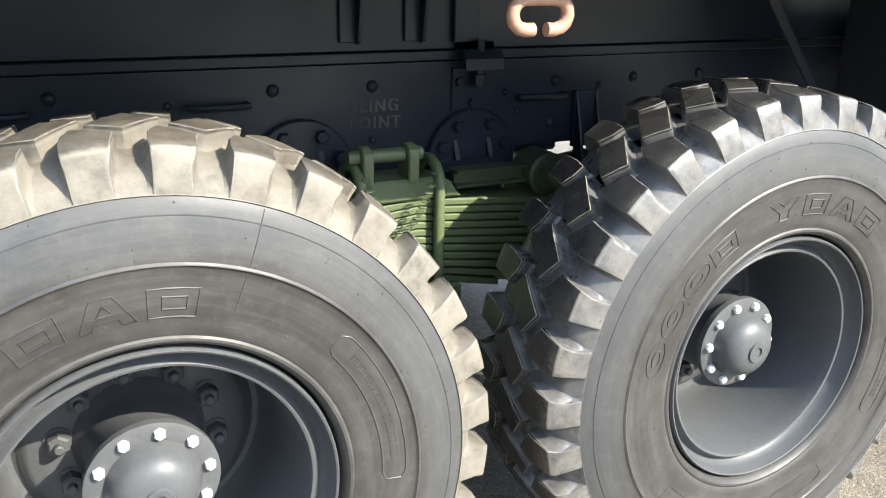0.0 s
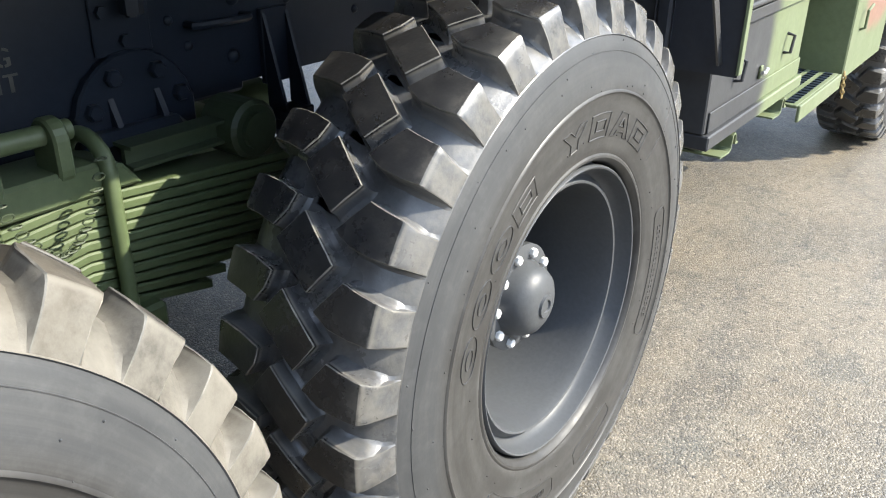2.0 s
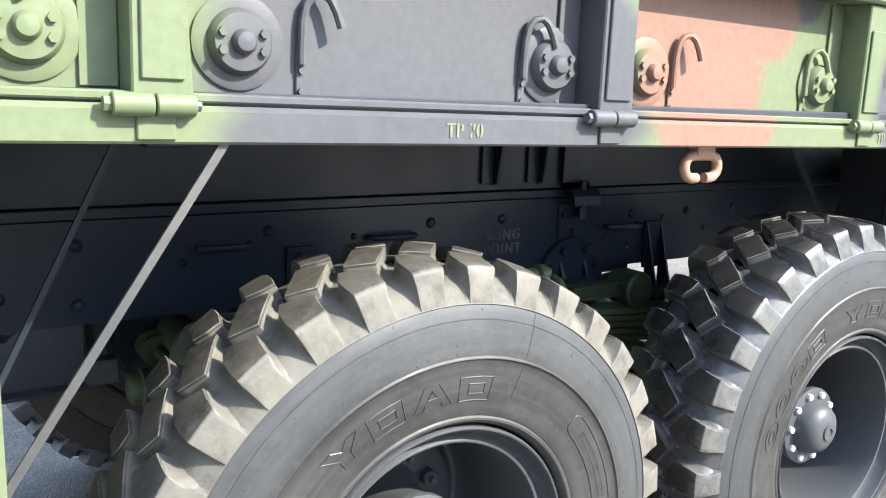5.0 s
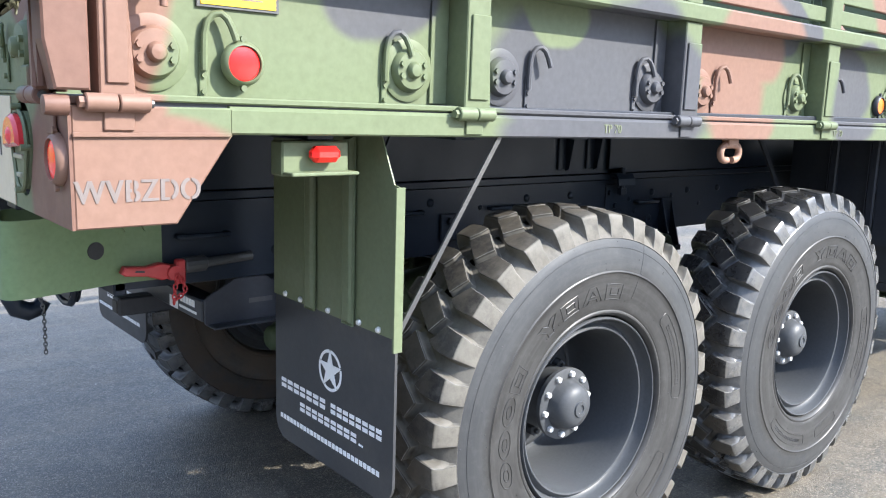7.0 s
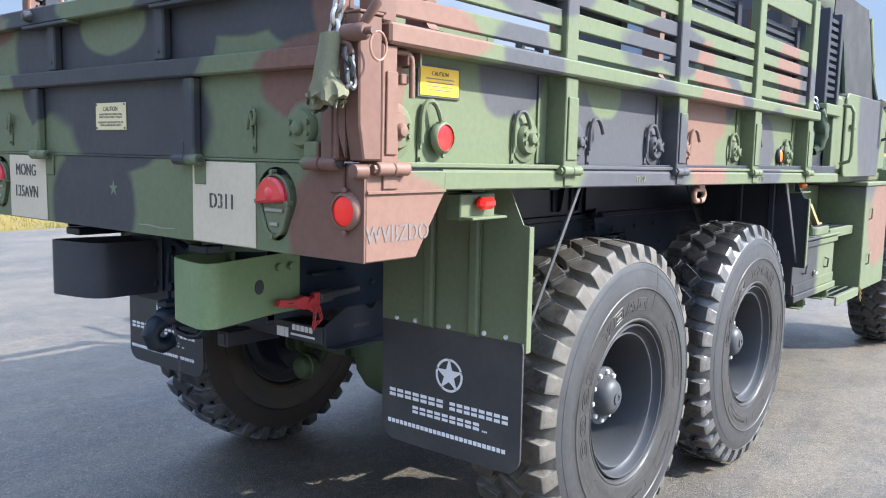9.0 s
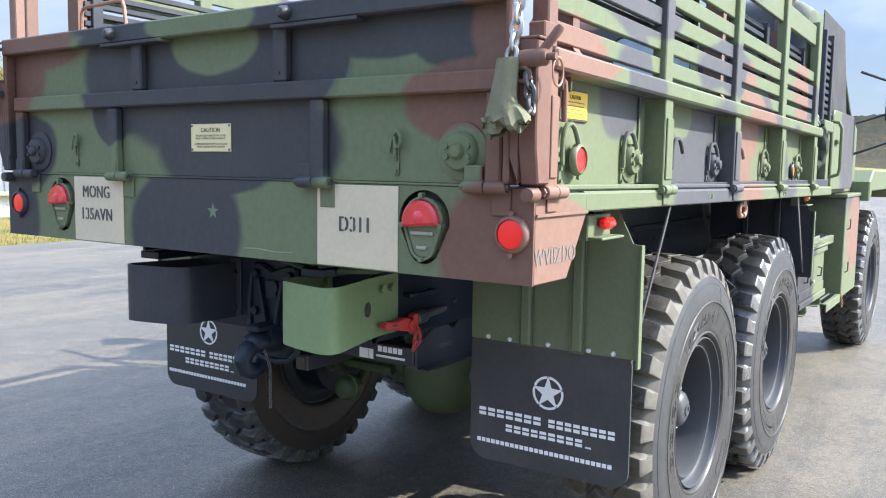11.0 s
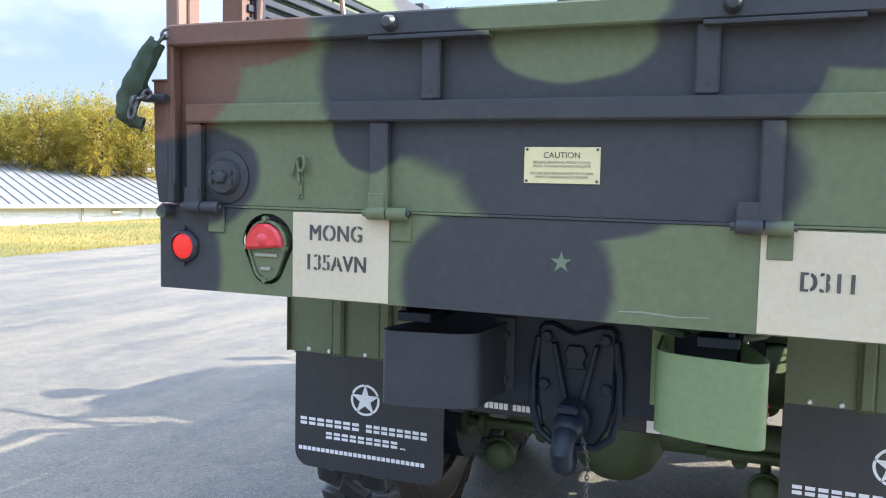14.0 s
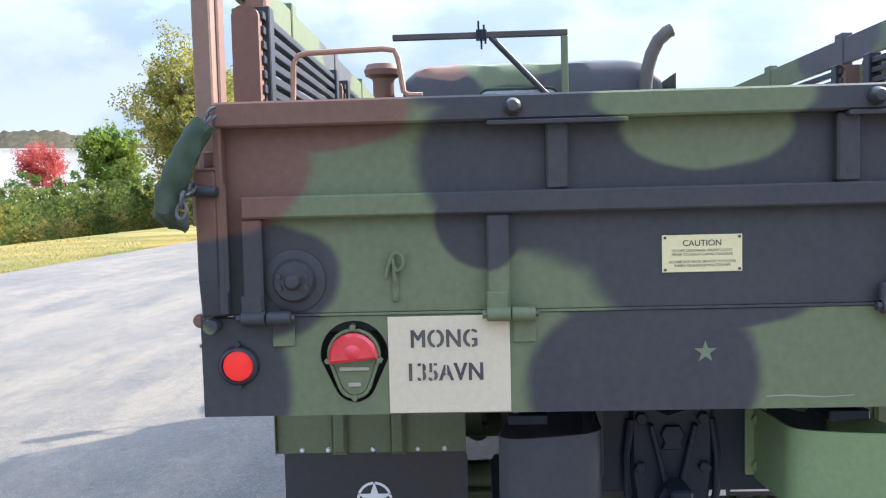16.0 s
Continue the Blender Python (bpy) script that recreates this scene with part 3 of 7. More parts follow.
def block_shape(outline, knots, step):
    """A tread block seen flat: crown points, crown faces, and rings running down its flanks to the groove."""
    bm = bmesh.new()
    bm.faces.new([bm.verts.new((a, v, 0)) for a, v in outline])
    a0, a1 = min(p[0] for p in outline), max(p[0] for p in outline)
    v0, v1 = min(p[1] for p in outline), max(p[1] for p in outline)
    lines = [((a0 + step * k, 0, 0), (1, 0, 0)) for k in range(1, int((a1 - a0) / step) + 1)]
    lines += [((0, v, 0), (0, 1, 0)) for v in knots if v0 + 0.002 < v < v1 - 0.002]
    for co, no in lines:
        bmesh.ops.bisect_plane(bm, geom=bm.verts[:] + bm.edges[:] + bm.faces[:], plane_co=co, plane_no=no, dist=1e-5)
    bmesh.ops.triangulate(bm, faces=[f for f in bm.faces if len(f.verts) > 4])
    bm.verts.index_update()
    crown = [(v.co.x, v.co.y) for v in bm.verts]
    faces = [[v.index for v in f.verts] for f in bm.faces]
    rim = {}
    for e in bm.edges:
        if e.is_boundary:
            lp = e.link_loops[0]
            rim[lp.vert.index] = lp.link_loop_next.vert.index
    bm.free()
    loop = [min(rim)]
    while rim[loop[-1]] != loop[0]:
        loop.append(rim[loop[-1]])
    area = sum(crown[a][0] * crown[b][1] - crown[b][0] * crown[a][1] for a, b in zip(loop, loop[1:] + loop[:1]))
    if area < 0:
        faces = [f[::-1] for f in faces]
        loop = loop[::-1]
    pts = [(a, v, 1.0) for a, v in crown]
    n_crown, last = len(faces), loop
    for height, out in ((0.945, 0.0016), (0.55, 0.0026), (0.20, 0.0040), (0.06, 0.0075), (-0.06, 0.0130)):
        ring = []
        for k, q in enumerate(loop):
            (ax, ay), (bx_, by_) = crown[loop[k - 1]], crown[loop[(k + 1) % len(loop)]]
            tx, ty = bx_ - ax, by_ - ay
            size = math.hypot(tx, ty) or 1.0
            ring.append(len(pts))
            pts.append((crown[q][0] + ty / size * out, crown[q][1] - tx / size * out, height))
        for k in range(len(loop)):
            k2 = (k + 1) % len(loop)
            faces.append([last[k], ring[k], ring[k2], last[k2]])
        last = ring
    kinds = [0] * n_crown + [2] * len(loop) + [0] * (len(faces) - n_crown - len(loop))
    return np.array(pts), faces, loop, kinds


def tyre_mesh(per, step):
    """Carcass turned from its profile, with the tread blocks standing on the groove floor."""
    seg = LUGS * per
    pitch = 2 * math.pi * 0.62 / LUGS
    # block outlines in (along the tread, across), one pitch
    def outline(*pts):
        return np.array([(math.radians(a) * 0.62, v) for a, v in pts])
    centre = outline((134.9, -0.020), (140.7, 0.060), (145.2, 0.026), (139.6, -0.057))
    lug = outline((147.3, 0.048), (142.4, 0.087), (143.0, 0.115), (143.5, 0.150), (144.1, 0.178), (143.9, 0.236), (149.3, 0.236), (149.3, 0.178), (149.4, 0.150), (149.3, 0.118), (148.8, 0.080))
    lug2 = outline((131.8, -0.150), (131.7, -0.128), (132.1, -0.090), (133.0, -0.050), (135.6, -0.056), (138.0, -0.074), (137.3, -0.110), (136.9, -0.150), (137.2, -0.178), (137.2, -0.236), (131.8, -0.236), (131.8, -0.178))
    top = np.array([(0.626, 0.0), (0.6245, 0.06), (0.6205, 0.11), (0.6150, 0.1475), (0.6105, 0.1515), (0.600, 0.1562), (0.580, 0.1622), (0.560, 0.1665), (0.546, 0.1690)])
    low = np.array([(0.593, 0.0), (0.592, 0.06), (0.587, 0.11), (0.577, 0.132), (0.569, 0.143), (0.563, 0.150), (0.556, 0.1575), (0.550, 0.1640), (0.546, 0.1690)])
    d = np.concatenate([[0], np.cumsum(np.hypot(*np.diff(top, axis=0).T))])

    def at(a, v, h):
        u = np.clip(np.abs(v), 0, d[-1])
        r = np.interp(u, d, low[:, 0]) * (1 - h) + np.interp(u, d, top[:, 0]) * h
        w = np.interp(u, d, low[:, 1]) * (1 - h) + np.interp(u, d, top[:, 1]) * h
        return np.stack([r * np.cos(a / 0.62), -np.sign(v) * w, r * np.sin(a / 0.62)], -1)

    side = [(0.5445, 0.1700), (0.5425, 0.1680), (0.535, 0.1710), (0.525, 0.1742), (0.510, 0.1782), (0.490, 0.1822), (0.470, 0.1850), (0.455, 0.1868), (0.4490, 0.1875), (0.4462, 0.1900), (0.4440, 0.1905),
            (0.4420, 0.1880), (0.4385, 0.1862), (0.420, 0.1850), (0.390, 0.1830), (0.365, 0.1800), (0.342, 0.1765), (0.330, 0.1745), (0.3265, 0.1722), (0.3225, 0.1745), (0.3180, 0.1742), (0.3120, 0.1690), (0.3070, 0.1560), (0.304, 0.135)]
    ns = len(side)
    floor = [(r, w) for r, w in low[::-1]] + [(r, -w) for r, w in low[1:]]
    prof = np.array([(r, w) for r, w in side[::-1]] + floor + [(r, -w) for r, w in side])
    m = len(prof)
    ang = np.arange(seg) * 2 * np.pi / seg
    V = np.stack([np.outer(np.cos(ang), prof[:, 0]), np.tile(prof[:, 1], (seg, 1)), np.outer(np.sin(ang), prof[:, 0])], -1).reshape(-1, 3)
    i, j = np.meshgrid(np.arange(seg), np.arange(m - 1), indexing="ij")
    i2 = (i + 1) % seg
    F = np.stack([i * m + j, i * m + j + 1, i2 * m + j + 1, i2 * m + j], -1).reshape(-1, 4)
    tread = ((j >= ns - 1) & (j < m - ns)).reshape(-1)
    verts, faces, mats = [V], F.tolist(), np.where(tread, 0, 1).tolist()
    base = len(V)
    rs = np.random.RandomState(5)
    fine = [k * step for k in range(-int(0.236 / step), int(0.236 / step) + 1)]
    knots = sorted(set([float(x) for x in d[1:-1]] + [-float(x) for x in d[1:-1]] + [x for x in fine if np.min(np.abs(np.abs(x) - d)) > step * 0.45]))
    for shape in (centre, lug, lug2):
        pts, fs, loop, kinds = block_shape(shape, knots, step)
        for k in range(LUGS):
            q = pts.copy()
            q[:, 0] += k * pitch + (rs.rand() - 0.5) * 0.003
            q[:, 2] -= 0.05 * rs.rand() * np.clip(q[:, 2], 0, 1)
            # worn, chipped crown edges
            ragged = rs.rand(len(loop))
            ragged = (ragged + np.roll(ragged, 1) + np.roll(ragged, -1)) / 3 - 0.5
            q[loop, 2] += np.minimum(ragged, 0.1) * 0.055
            q[loop, 0] += (rs.rand(len(loop)) - 0.5) * 0.0011
            q[loop, 1] += (rs.rand(len(loop)) - 0.5) * 0.0011
            verts.append(at(q[:, 0], q[:, 1], q[:, 2]))
            # moulded in one with the carcass: the foot of the block grows out of the groove floor
            foot = len(q) - 1
            near = int(np.argmin(np.sum((V - verts[-1][foot]) ** 2, 1)))
            faces.append([base + foot, base + foot - 1, near])
            mats.append(0)
            faces += [[x + base for x in f[::-1]] for f in fs]
            mats += kinds
            base += len(q)
    me = bpy.data.meshes.new("tyre")
    me.from_pydata(np.concatenate(verts).tolist(), [], faces)
    me.materials.append(TREAD)
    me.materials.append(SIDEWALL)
    me.materials.append(TREAD_EDGE)
    me.polygons.foreach_set("material_index", np.array(mats, np.int32))
    me.shade_smooth()
    me.set_sharp_from_angle(angle=radians(30))
    return me


def moulding_meshes():
    """Raised outlines moulded into the outer sidewall; the maker's name is left as plain outlined shapes."""
    flank = [(0.342, 0.1765), (0.365, 0.1800), (0.390, 0.1830), (0.420, 0.1850), (0.4385, 0.1862), (0.455, 0.1868), (0.470, 0.1850), (0.490, 0.1822), (0.510, 0.1782), (0.525, 0.1742), (0.543, 0.1685)]
    def on(r, deg):
        w = float(np.interp(r, [p[0] for p in flank], [p[1] for p in flank]))
        return (r * math.cos(radians(deg)), -w - 0.0003, r * math.sin(radians(deg)))
    def loop(bm, pts, r=0.0016):
        dense = []
        for (r0, d0), (r1, d1) in zip(pts, pts[1:] + pts[:1]):
            k = max(1, int(abs(d1 - d0) / 3))
            dense += [(r0 + (r1 - r0) * t / k, d0 + (d1 - d0) * t / k) for t in range(k)]
        tube([on(a, b) for a, b in dense], r, 5, bm, closed=True)
    marks = []
    for i, d in enumerate((166.5, 152.5, 138.5, 125.0, 99.5, 85.0, 70.5, 56.0)):
        bm = bmesh.new()
        r0, r1 = 0.361, 0.408
        rm = (r0 + r1) / 2
        if i in (0, 1, 2):
            for k in (1.0, 0.45):
                loop(bm, [(rm + (r1 - rm) * k * math.sin(radians(q)), d + 6.2 * k * math.cos(radians(q))) for q in range(0, 360, 20)])
        elif i == 6:
            loop(bm, [(r0, d + 6.5), (r0, d + 3.4), (r0 + 0.010, d + 2.6), (r0 + 0.010, d - 2.6), (r0, d - 3.4), (r0, d - 6.5), (r1, d - 2.2), (r1, d + 2.2)])
            loop(bm, [(rm - 0.004, d + 1.8), (rm - 0.004, d - 1.8), (rm + 0.012, d)])
        elif i == 4:
            loop(bm, [(r0, d + 2), (r0, d - 2), (rm - 0.004, d - 2), (r1, d - 6), (r1, d - 2.6), (rm + 0.008, d), (r1, d + 2.6), (r1, d + 6), (rm - 0.004, d + 2)])
        else:
            loop(bm, [(r0, d + 5.6), (r0, d - 5.2), (r1, d - 5.2), (r1, d + 5.6)])
            loop(bm, [(rm - 0.010, d + 2.6), (rm - 0.010, d - 2.8), (rm + 0.010, d - 2.8), (rm + 0.010, d + 2.6)])
        marks.append(mesh_of("raised_shape", bm, SIDEWALL, True))
    for c0, span in ((-8, 23), (-70, 12), (-118, 22)):
        bm = bmesh.new()
        loop(bm, [(0.376, c0 + span - 2), (0.376, c0 - span + 2), (0.384, c0 - span), (0.412, c0 - span), (0.420, c0 - span + 2), (0.420, c0 + span - 2), (0.412, c0 + span), (0.384, c0 + span)], 0.0013)
        marks.append(mesh_of("raised_panel", bm, SIDEWALL, True))
    dots = bmesh.new()
    for c0 in (-8, -118):
        for q in range(-16, 17, 2):
            loop(dots, [(0.392, c0 + q - 0.6), (0.392, c0 + q + 0.6), (0.404, c0 + q + 0.6), (0.404, c0 + q - 0.6)], 0.0009)
    for q in range(0, 360, 15):
        for r, w in ((0.520, 0.018), (0.478, 0.02), (0.452, 0.004), (0.362, 0.003)):
            p = on(r + w * math.sin(q * 5.1 + r * 90), q + 4 * math.sin(q + r * 50))
            bmesh.ops.create_icosphere(dots, subdivisions=1, radius=0.0017, matrix=Matrix.Translation(p))
    seam = bmesh.new()
    tube([on(0.372 + 0.0168 * q, 42.0) for q in range(11)], 0.0007, 5, seam)
    marks.append(mesh_of("mould_seam", seam, STENCIL, True))
    fine_ring = tube([on(0.517, 3 * q) for q in range(120)], 0.0009, 5, None, closed=True)
    marks.append(mesh_of("mould_ring", fine_ring, SIDEWALL, True))
    return marks, mesh_of("rubber_nibs", dots, SIDEWALL, True)


def wheel_meshes():
    rim = bmesh.new()
    # outer flange, lock ring, barrel and dished disc (radius, along y)
    lathe([(0.302, -0.128), (0.3025, -0.152), (0.3010, -0.1630), (0.2980, -0.1665), (0.2948, -0.1650), (0.2930, -0.1560), (0.2900, -0.1400), (0.2850, -0.1280), (0.2780, -0.1230), (0.2720, -0.1270), (0.2680, -0.1350), (0.2640, -0.1385), (0.2595, -0.1370), (0.2570, -0.1280), (0.2550, -0.1080),
           (0.2520, -0.060), (0.2470, 0.02), (0.2440, 0.090), (0.2400, 0.128), (0.232, 0.140), (0.222, 0.143), (0.212, 0.138), (0.204, 0.124), (0.192, 0.116), (0.120, 0.116), (0.106, 0.119), (0.106, 0.140), (0.19, 0.140),
           (0.235, 0.165), (0.262, 0.125), (0.272, 0.13), (0.295, 0.15), (0.302, 0.15)], "Y", seg=72, bm=rim, close=True)
    hub = lathe([(0.02, 0.12), (0.122, 0.12), (0.120, 0.112), (0.108, 0.100), (0.103, 0.080), (0.103, -0.030), (0.106, -0.035), (0.115, -0.038), (0.115, -0.053), (0.107, -0.056), (0.083, -0.056), (0.078, -0.070), (0.074, -0.084),
                 (0.064, -0.100), (0.048, -0.110), (0.030, -0.115), (0.026, -0.115), (0.024, -0.120), (0.014, -0.120), (0.012, -0.116), (0.004, -0.116)], "Y", seg=48)
    drum = lathe([(0.02, 0.17), (0.215, 0.17), (0.215, 0.30), (0.02, 0.30)], "Y", seg=40)
    bolt = hexbolt((0, -1, 0), 0.0105, 0.014)
    nut = bmesh.new()
    tube([(0, 0.0, 0), (0, -0.004, 0)], 0.026, 16, nut)
    tube([(0, -0.004, 0), (0, -0.026, 0), (0, -0.030, 0)], [0.021, 0.021, 0.017], 6, nut)
    tube([(0, -0.03, 0), (0, -0.042, 0), (0, -0.044, 0)], [0.0095, 0.0095, 0.007], 10, nut)
    return (mesh_of("wheel", rim, RIM_PAINT, True), mesh_of("hub", hub, RIM_PAINT, True), mesh_of("brake_drum", drum, CHASSIS, True),
            mesh_of("hub_bolt", bolt, CHROME_BOLT), mesh_of("lug_nut", nut, RIM_PAINT))


TYRE_ME, FAR_TYRE_ME = tyre_mesh(6, 0.011), tyre_mesh(4, 0.03)
DUSTY_TYRE_ME = TYRE_ME.copy()
DUSTY_TYRE_ME.materials[0] = DUSTY_TREAD
MARK_MES, NIBS_ME = moulding_meshes()
RIM_ME, HUB_ME, DRUM_ME, HUBBOLT_ME, NUT_ME = wheel_meshes()


def wheel(x, y, z, spin, out, label, turn=0.0, studs=32.0):
    m = pose(x, y, z, 0, 0, 0 if out < 0 else 180) @ pose(0, 0, 0, 0, spin, 0)
    w = part("wheel", RIM_ME, None, truck, label, loc=m)
    part("tyre", (DUSTY_TYRE_ME if x < 2 else TYRE_ME) if out < 0 and x < 4 else FAR_TYRE_ME, None, w, "worn black rubber tyre with deep chevron tread blocks", loc=pose(0, 0, 0, 0, turn, 0))
    for me in MARK_MES:
        part(me.name.split(".")[0], me, None, w)
    tagged(part("rubber_nibs", NIBS_ME, None, w), kind="stuff")
    part("hub", HUB_ME, None, w, "domed grey hub cap")
    part("brake_drum", DRUM_ME, None, w)
    for i in range(10):
        a = radians(36 * i + studs)
        part("hub_bolt", HUBBOLT_ME, None, w, loc=(0.097 * math.cos(a), -0.053, 0.097 * math.sin(a)))
        b = a + radians(18)
        part("lug_nut", NUT_ME, None, w, loc=(0.143 * math.cos(b), 0.117, 0.143 * math.sin(b)))
    return w


AXLE_1, AXLE_2, AXLE_3, AXLE_Z, TRACK = 1.472, 2.836, 6.75, 0.633, 1.0
TURN_1 = 0.3
for ax, spins in ((AXLE_1, (-27.5, 140)), (AXLE_2, (0, 75)), (AXLE_3, (40, 10))):
    for s, spin in zip((-1, 1), spins):
        wheel(ax, s * TRACK, AXLE_Z, spin, s, "deep-dished grey steel wheel with black all-terrain tyre on asphalt", TURN_1 if ax == AXLE_1 else 0.0, -19.5 if ax == AXLE_1 else 32.0)

# ---- chassis ----
for s in (-1, 1):
    f = bmesh.new()
    slab([(s * 0.43, 1.015), (s * 0.43, 1.252), (s * 0.345, 1.252), (s * 0.345, 1.242), (s * 0.422, 1.242), (s * 0.422, 1.025), (s * 0.345, 1.025), (s * 0.345, 1.015)], "X", 0.30, 7.3, f)
    rail = part("frame_rail", f, CHASSIS, truck, "black-painted steel frame rail with bolt heads")
    part("bed_runner", box(0.06, 4.27, s * 0.34, s * 0.437, 1.255, 1.281, 0.003), CHASSIS, rail)
    part("bed_longsill", box(0.06, 4.27, s * 0.41, s * 0.425, 1.283, 1.500, 0.002), CHASSIS, rail)
    if s < 0:
        rivet = lathe([(0.0005, -0.010), (0.008, -0.009), (0.014, -0.004), (0.016, 0.0), (0.016, 0.002)], "Y", seg=14)
        rivet_me = mesh_of("bolt_head", rivet, CHASSIS, True)
        for x, z in ((0.791, 1.091), (0.95, 1.197), (0.95, 1.06), (1.402, 1.204), (1.883, 1.199), (2.135, 1.198), (2.68, 1.188), (2.95, 1.188), (3.2, 1.19), (2.67, 1.072), (3.3, 1.08)):
            part("bolt_head", rivet_me, None, rail, loc=(x, -0.43, z))
        for x, z in ((1.186, 1.14), (1.641, 1.175), (2.135, 1.063), (2.52, 1.165), (2.56, 1.11), (2.83, 1.17), (3.05, 1.12)):
            part("bolt_head", rivet_me, None, rail, loc=Matrix.Translation((x, -0.43, z)) @ Matrix.Scale(0.65, 4))
        for x0, x1, z in ((1.221, 1.352, 1.175), (1.684, 1.819, 1.171), (2.56, 2.70, 1.152), (0.476, 0.624, 1.156)):
            part("frame_handle", tube([(x0, -0.43, z), (x0, -0.455, z), (x0 + 0.012, -0.462, z), (x1 - 0.012, -0.462, z), (x1, -0.455, z), (x1, -0.43, z)], 0.0085, 8), CHASSIS, rail, smooth=True)
        for x in (2.08, 2.25):
            ang = bmesh.new()
            box(x - 0.03, x + 0.03, -0.437, -0.425, 1.305, 1.49, 0.002, ang)
            slab([(-0.437, 1.30), (-0.437, 1.49), (-0.49, 1.49), (-0.455, 1.31)], "X", x + 0.01, x + 0.018, ang)
            part("cross_bracket", ang, CHASSIS, rail)
        clamp = part("bed_clamp", box(2.355, 2.475, -0.437, -0.43, 1.12, 1.235, 0.002), CHASSIS, rail)
        pad = part("anchor_plate", box(1.447, 1.522, -0.442, -0.43, 1.06, 1.162, 0.003), CHASSIS, rail)
        part("anchor_bolt", tube([(1.485, -0.442, 1.135), (1.485, -0.456, 1.135)], 0.015, 6), CHASSIS, pad)
        part("clamp_strap", box(2.355, 2.425, -0.445, -0.437, 1.30, 1.49, 0.002), CHASSIS, clamp)
        part("clamp_jaw", slab([(-0.437, 1.30), (-0.437, 1.285), (-0.475, 1.285), (-0.49, 1.262), (-0.495, 1.235), (-0.487, 1.235), (-0.48, 1.258), (-0.465, 1.272), (-0.437, 1.272)], "X", 2.365, 2.475), CHASSIS, clamp)
        part("clamp_bolt", tube([(2.42, -0.468, 1.19), (2.42, -0.468, 1.31)], 0.012, 6), CHASSIS, clamp)
        part("clamp_nut", tube([(2.42, -0.468, 1.195), (2.42, -0.468, 1.222)], 0.021, 6), CHASSIS, clamp)
        for bx_, bz_ in ((2.375, 1.20), (2.455, 1.20), (2.415, 1.145)):
            part("clamp_rivet", tube([(bx_, -0.437, bz_), (bx_, -0.448, bz_)], 0.012, 6), CHASSIS, clamp)
        nutme = mesh_of("bolt_head", hexbolt((0, -1, 0), 0.017, 0.016), CHASSIS)
        for cx in (1.945, 2.415):
            plate = slab([(cx - 0.13, 0.95), (cx - 0.13, 1.03)] + [(u, v) for u, v in arc(cx, 1.0, 0.13, 168, 12, 10)] + [(cx + 0.13, 1.03), (cx + 0.13, 0.95), (cx + 0.09, 0.885), (cx - 0.09, 0.885)], "Y", -0.452, -0.43, None, 0.004)
            hanger = part("spring_hanger", plate, CHASSIS, rail)
            for a in (160, 118, 62, 20):
                part("hanger_bolt", nutme, None, hanger, loc=(cx + 0.100 * math.cos(radians(a)), -0.452, 1.0 + 0.098 * math.sin(radians(a))))
            for dx in (-0.055, 0.045):
                ribs = slab([(-0.452, 1.05), (-0.452, 0.886), (-0.515, 0.886), (-0.495, 0.95), (-0.470, 1.01)], "X", cx + dx - 0.006, cx + dx + 0.006)
                part("hanger_rib", ribs, CHASSIS, hanger)
            # flush black disc painting the dark of an open hole
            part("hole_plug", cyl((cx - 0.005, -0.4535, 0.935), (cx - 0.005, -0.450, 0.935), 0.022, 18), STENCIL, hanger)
        for gx in (2.78,):
            gus = bmesh.new()
            box(gx - 0.038, gx + 0.038, -0.445, -0.43, 1.0, 1.16, 0.002, gus)
            for dx in (-0.036, 0.030):
                slab([(-0.445, 1.15), (-0.445, 0.95), (-0.50, 0.95)], "X", gx + dx, gx + dx + 0.008, gus)
            box(gx - 0.04, gx + 0.04, -0.51, -0.445, 0.925, 0.95, 0.003, gus)
            bmesh.ops.create_uvsphere(gus, u_segments=14, v_segments=8, radius=0.042, matrix=Matrix.Translation((gx, -0.475, 0.905)))
            part("bump_stop_bracket", gus, CHASSIS, rail)
        stencil("SLING", 0.045, 0.9, SIDE_TEXT(2.142, -0.4305, 1.148), SLING_INK, rail, 1.15)
        stencil("POINT", 0.045, 0.9, SIDE_TEXT(2.142, -0.4305, 1.105), SLING_INK, rail, 1.15)

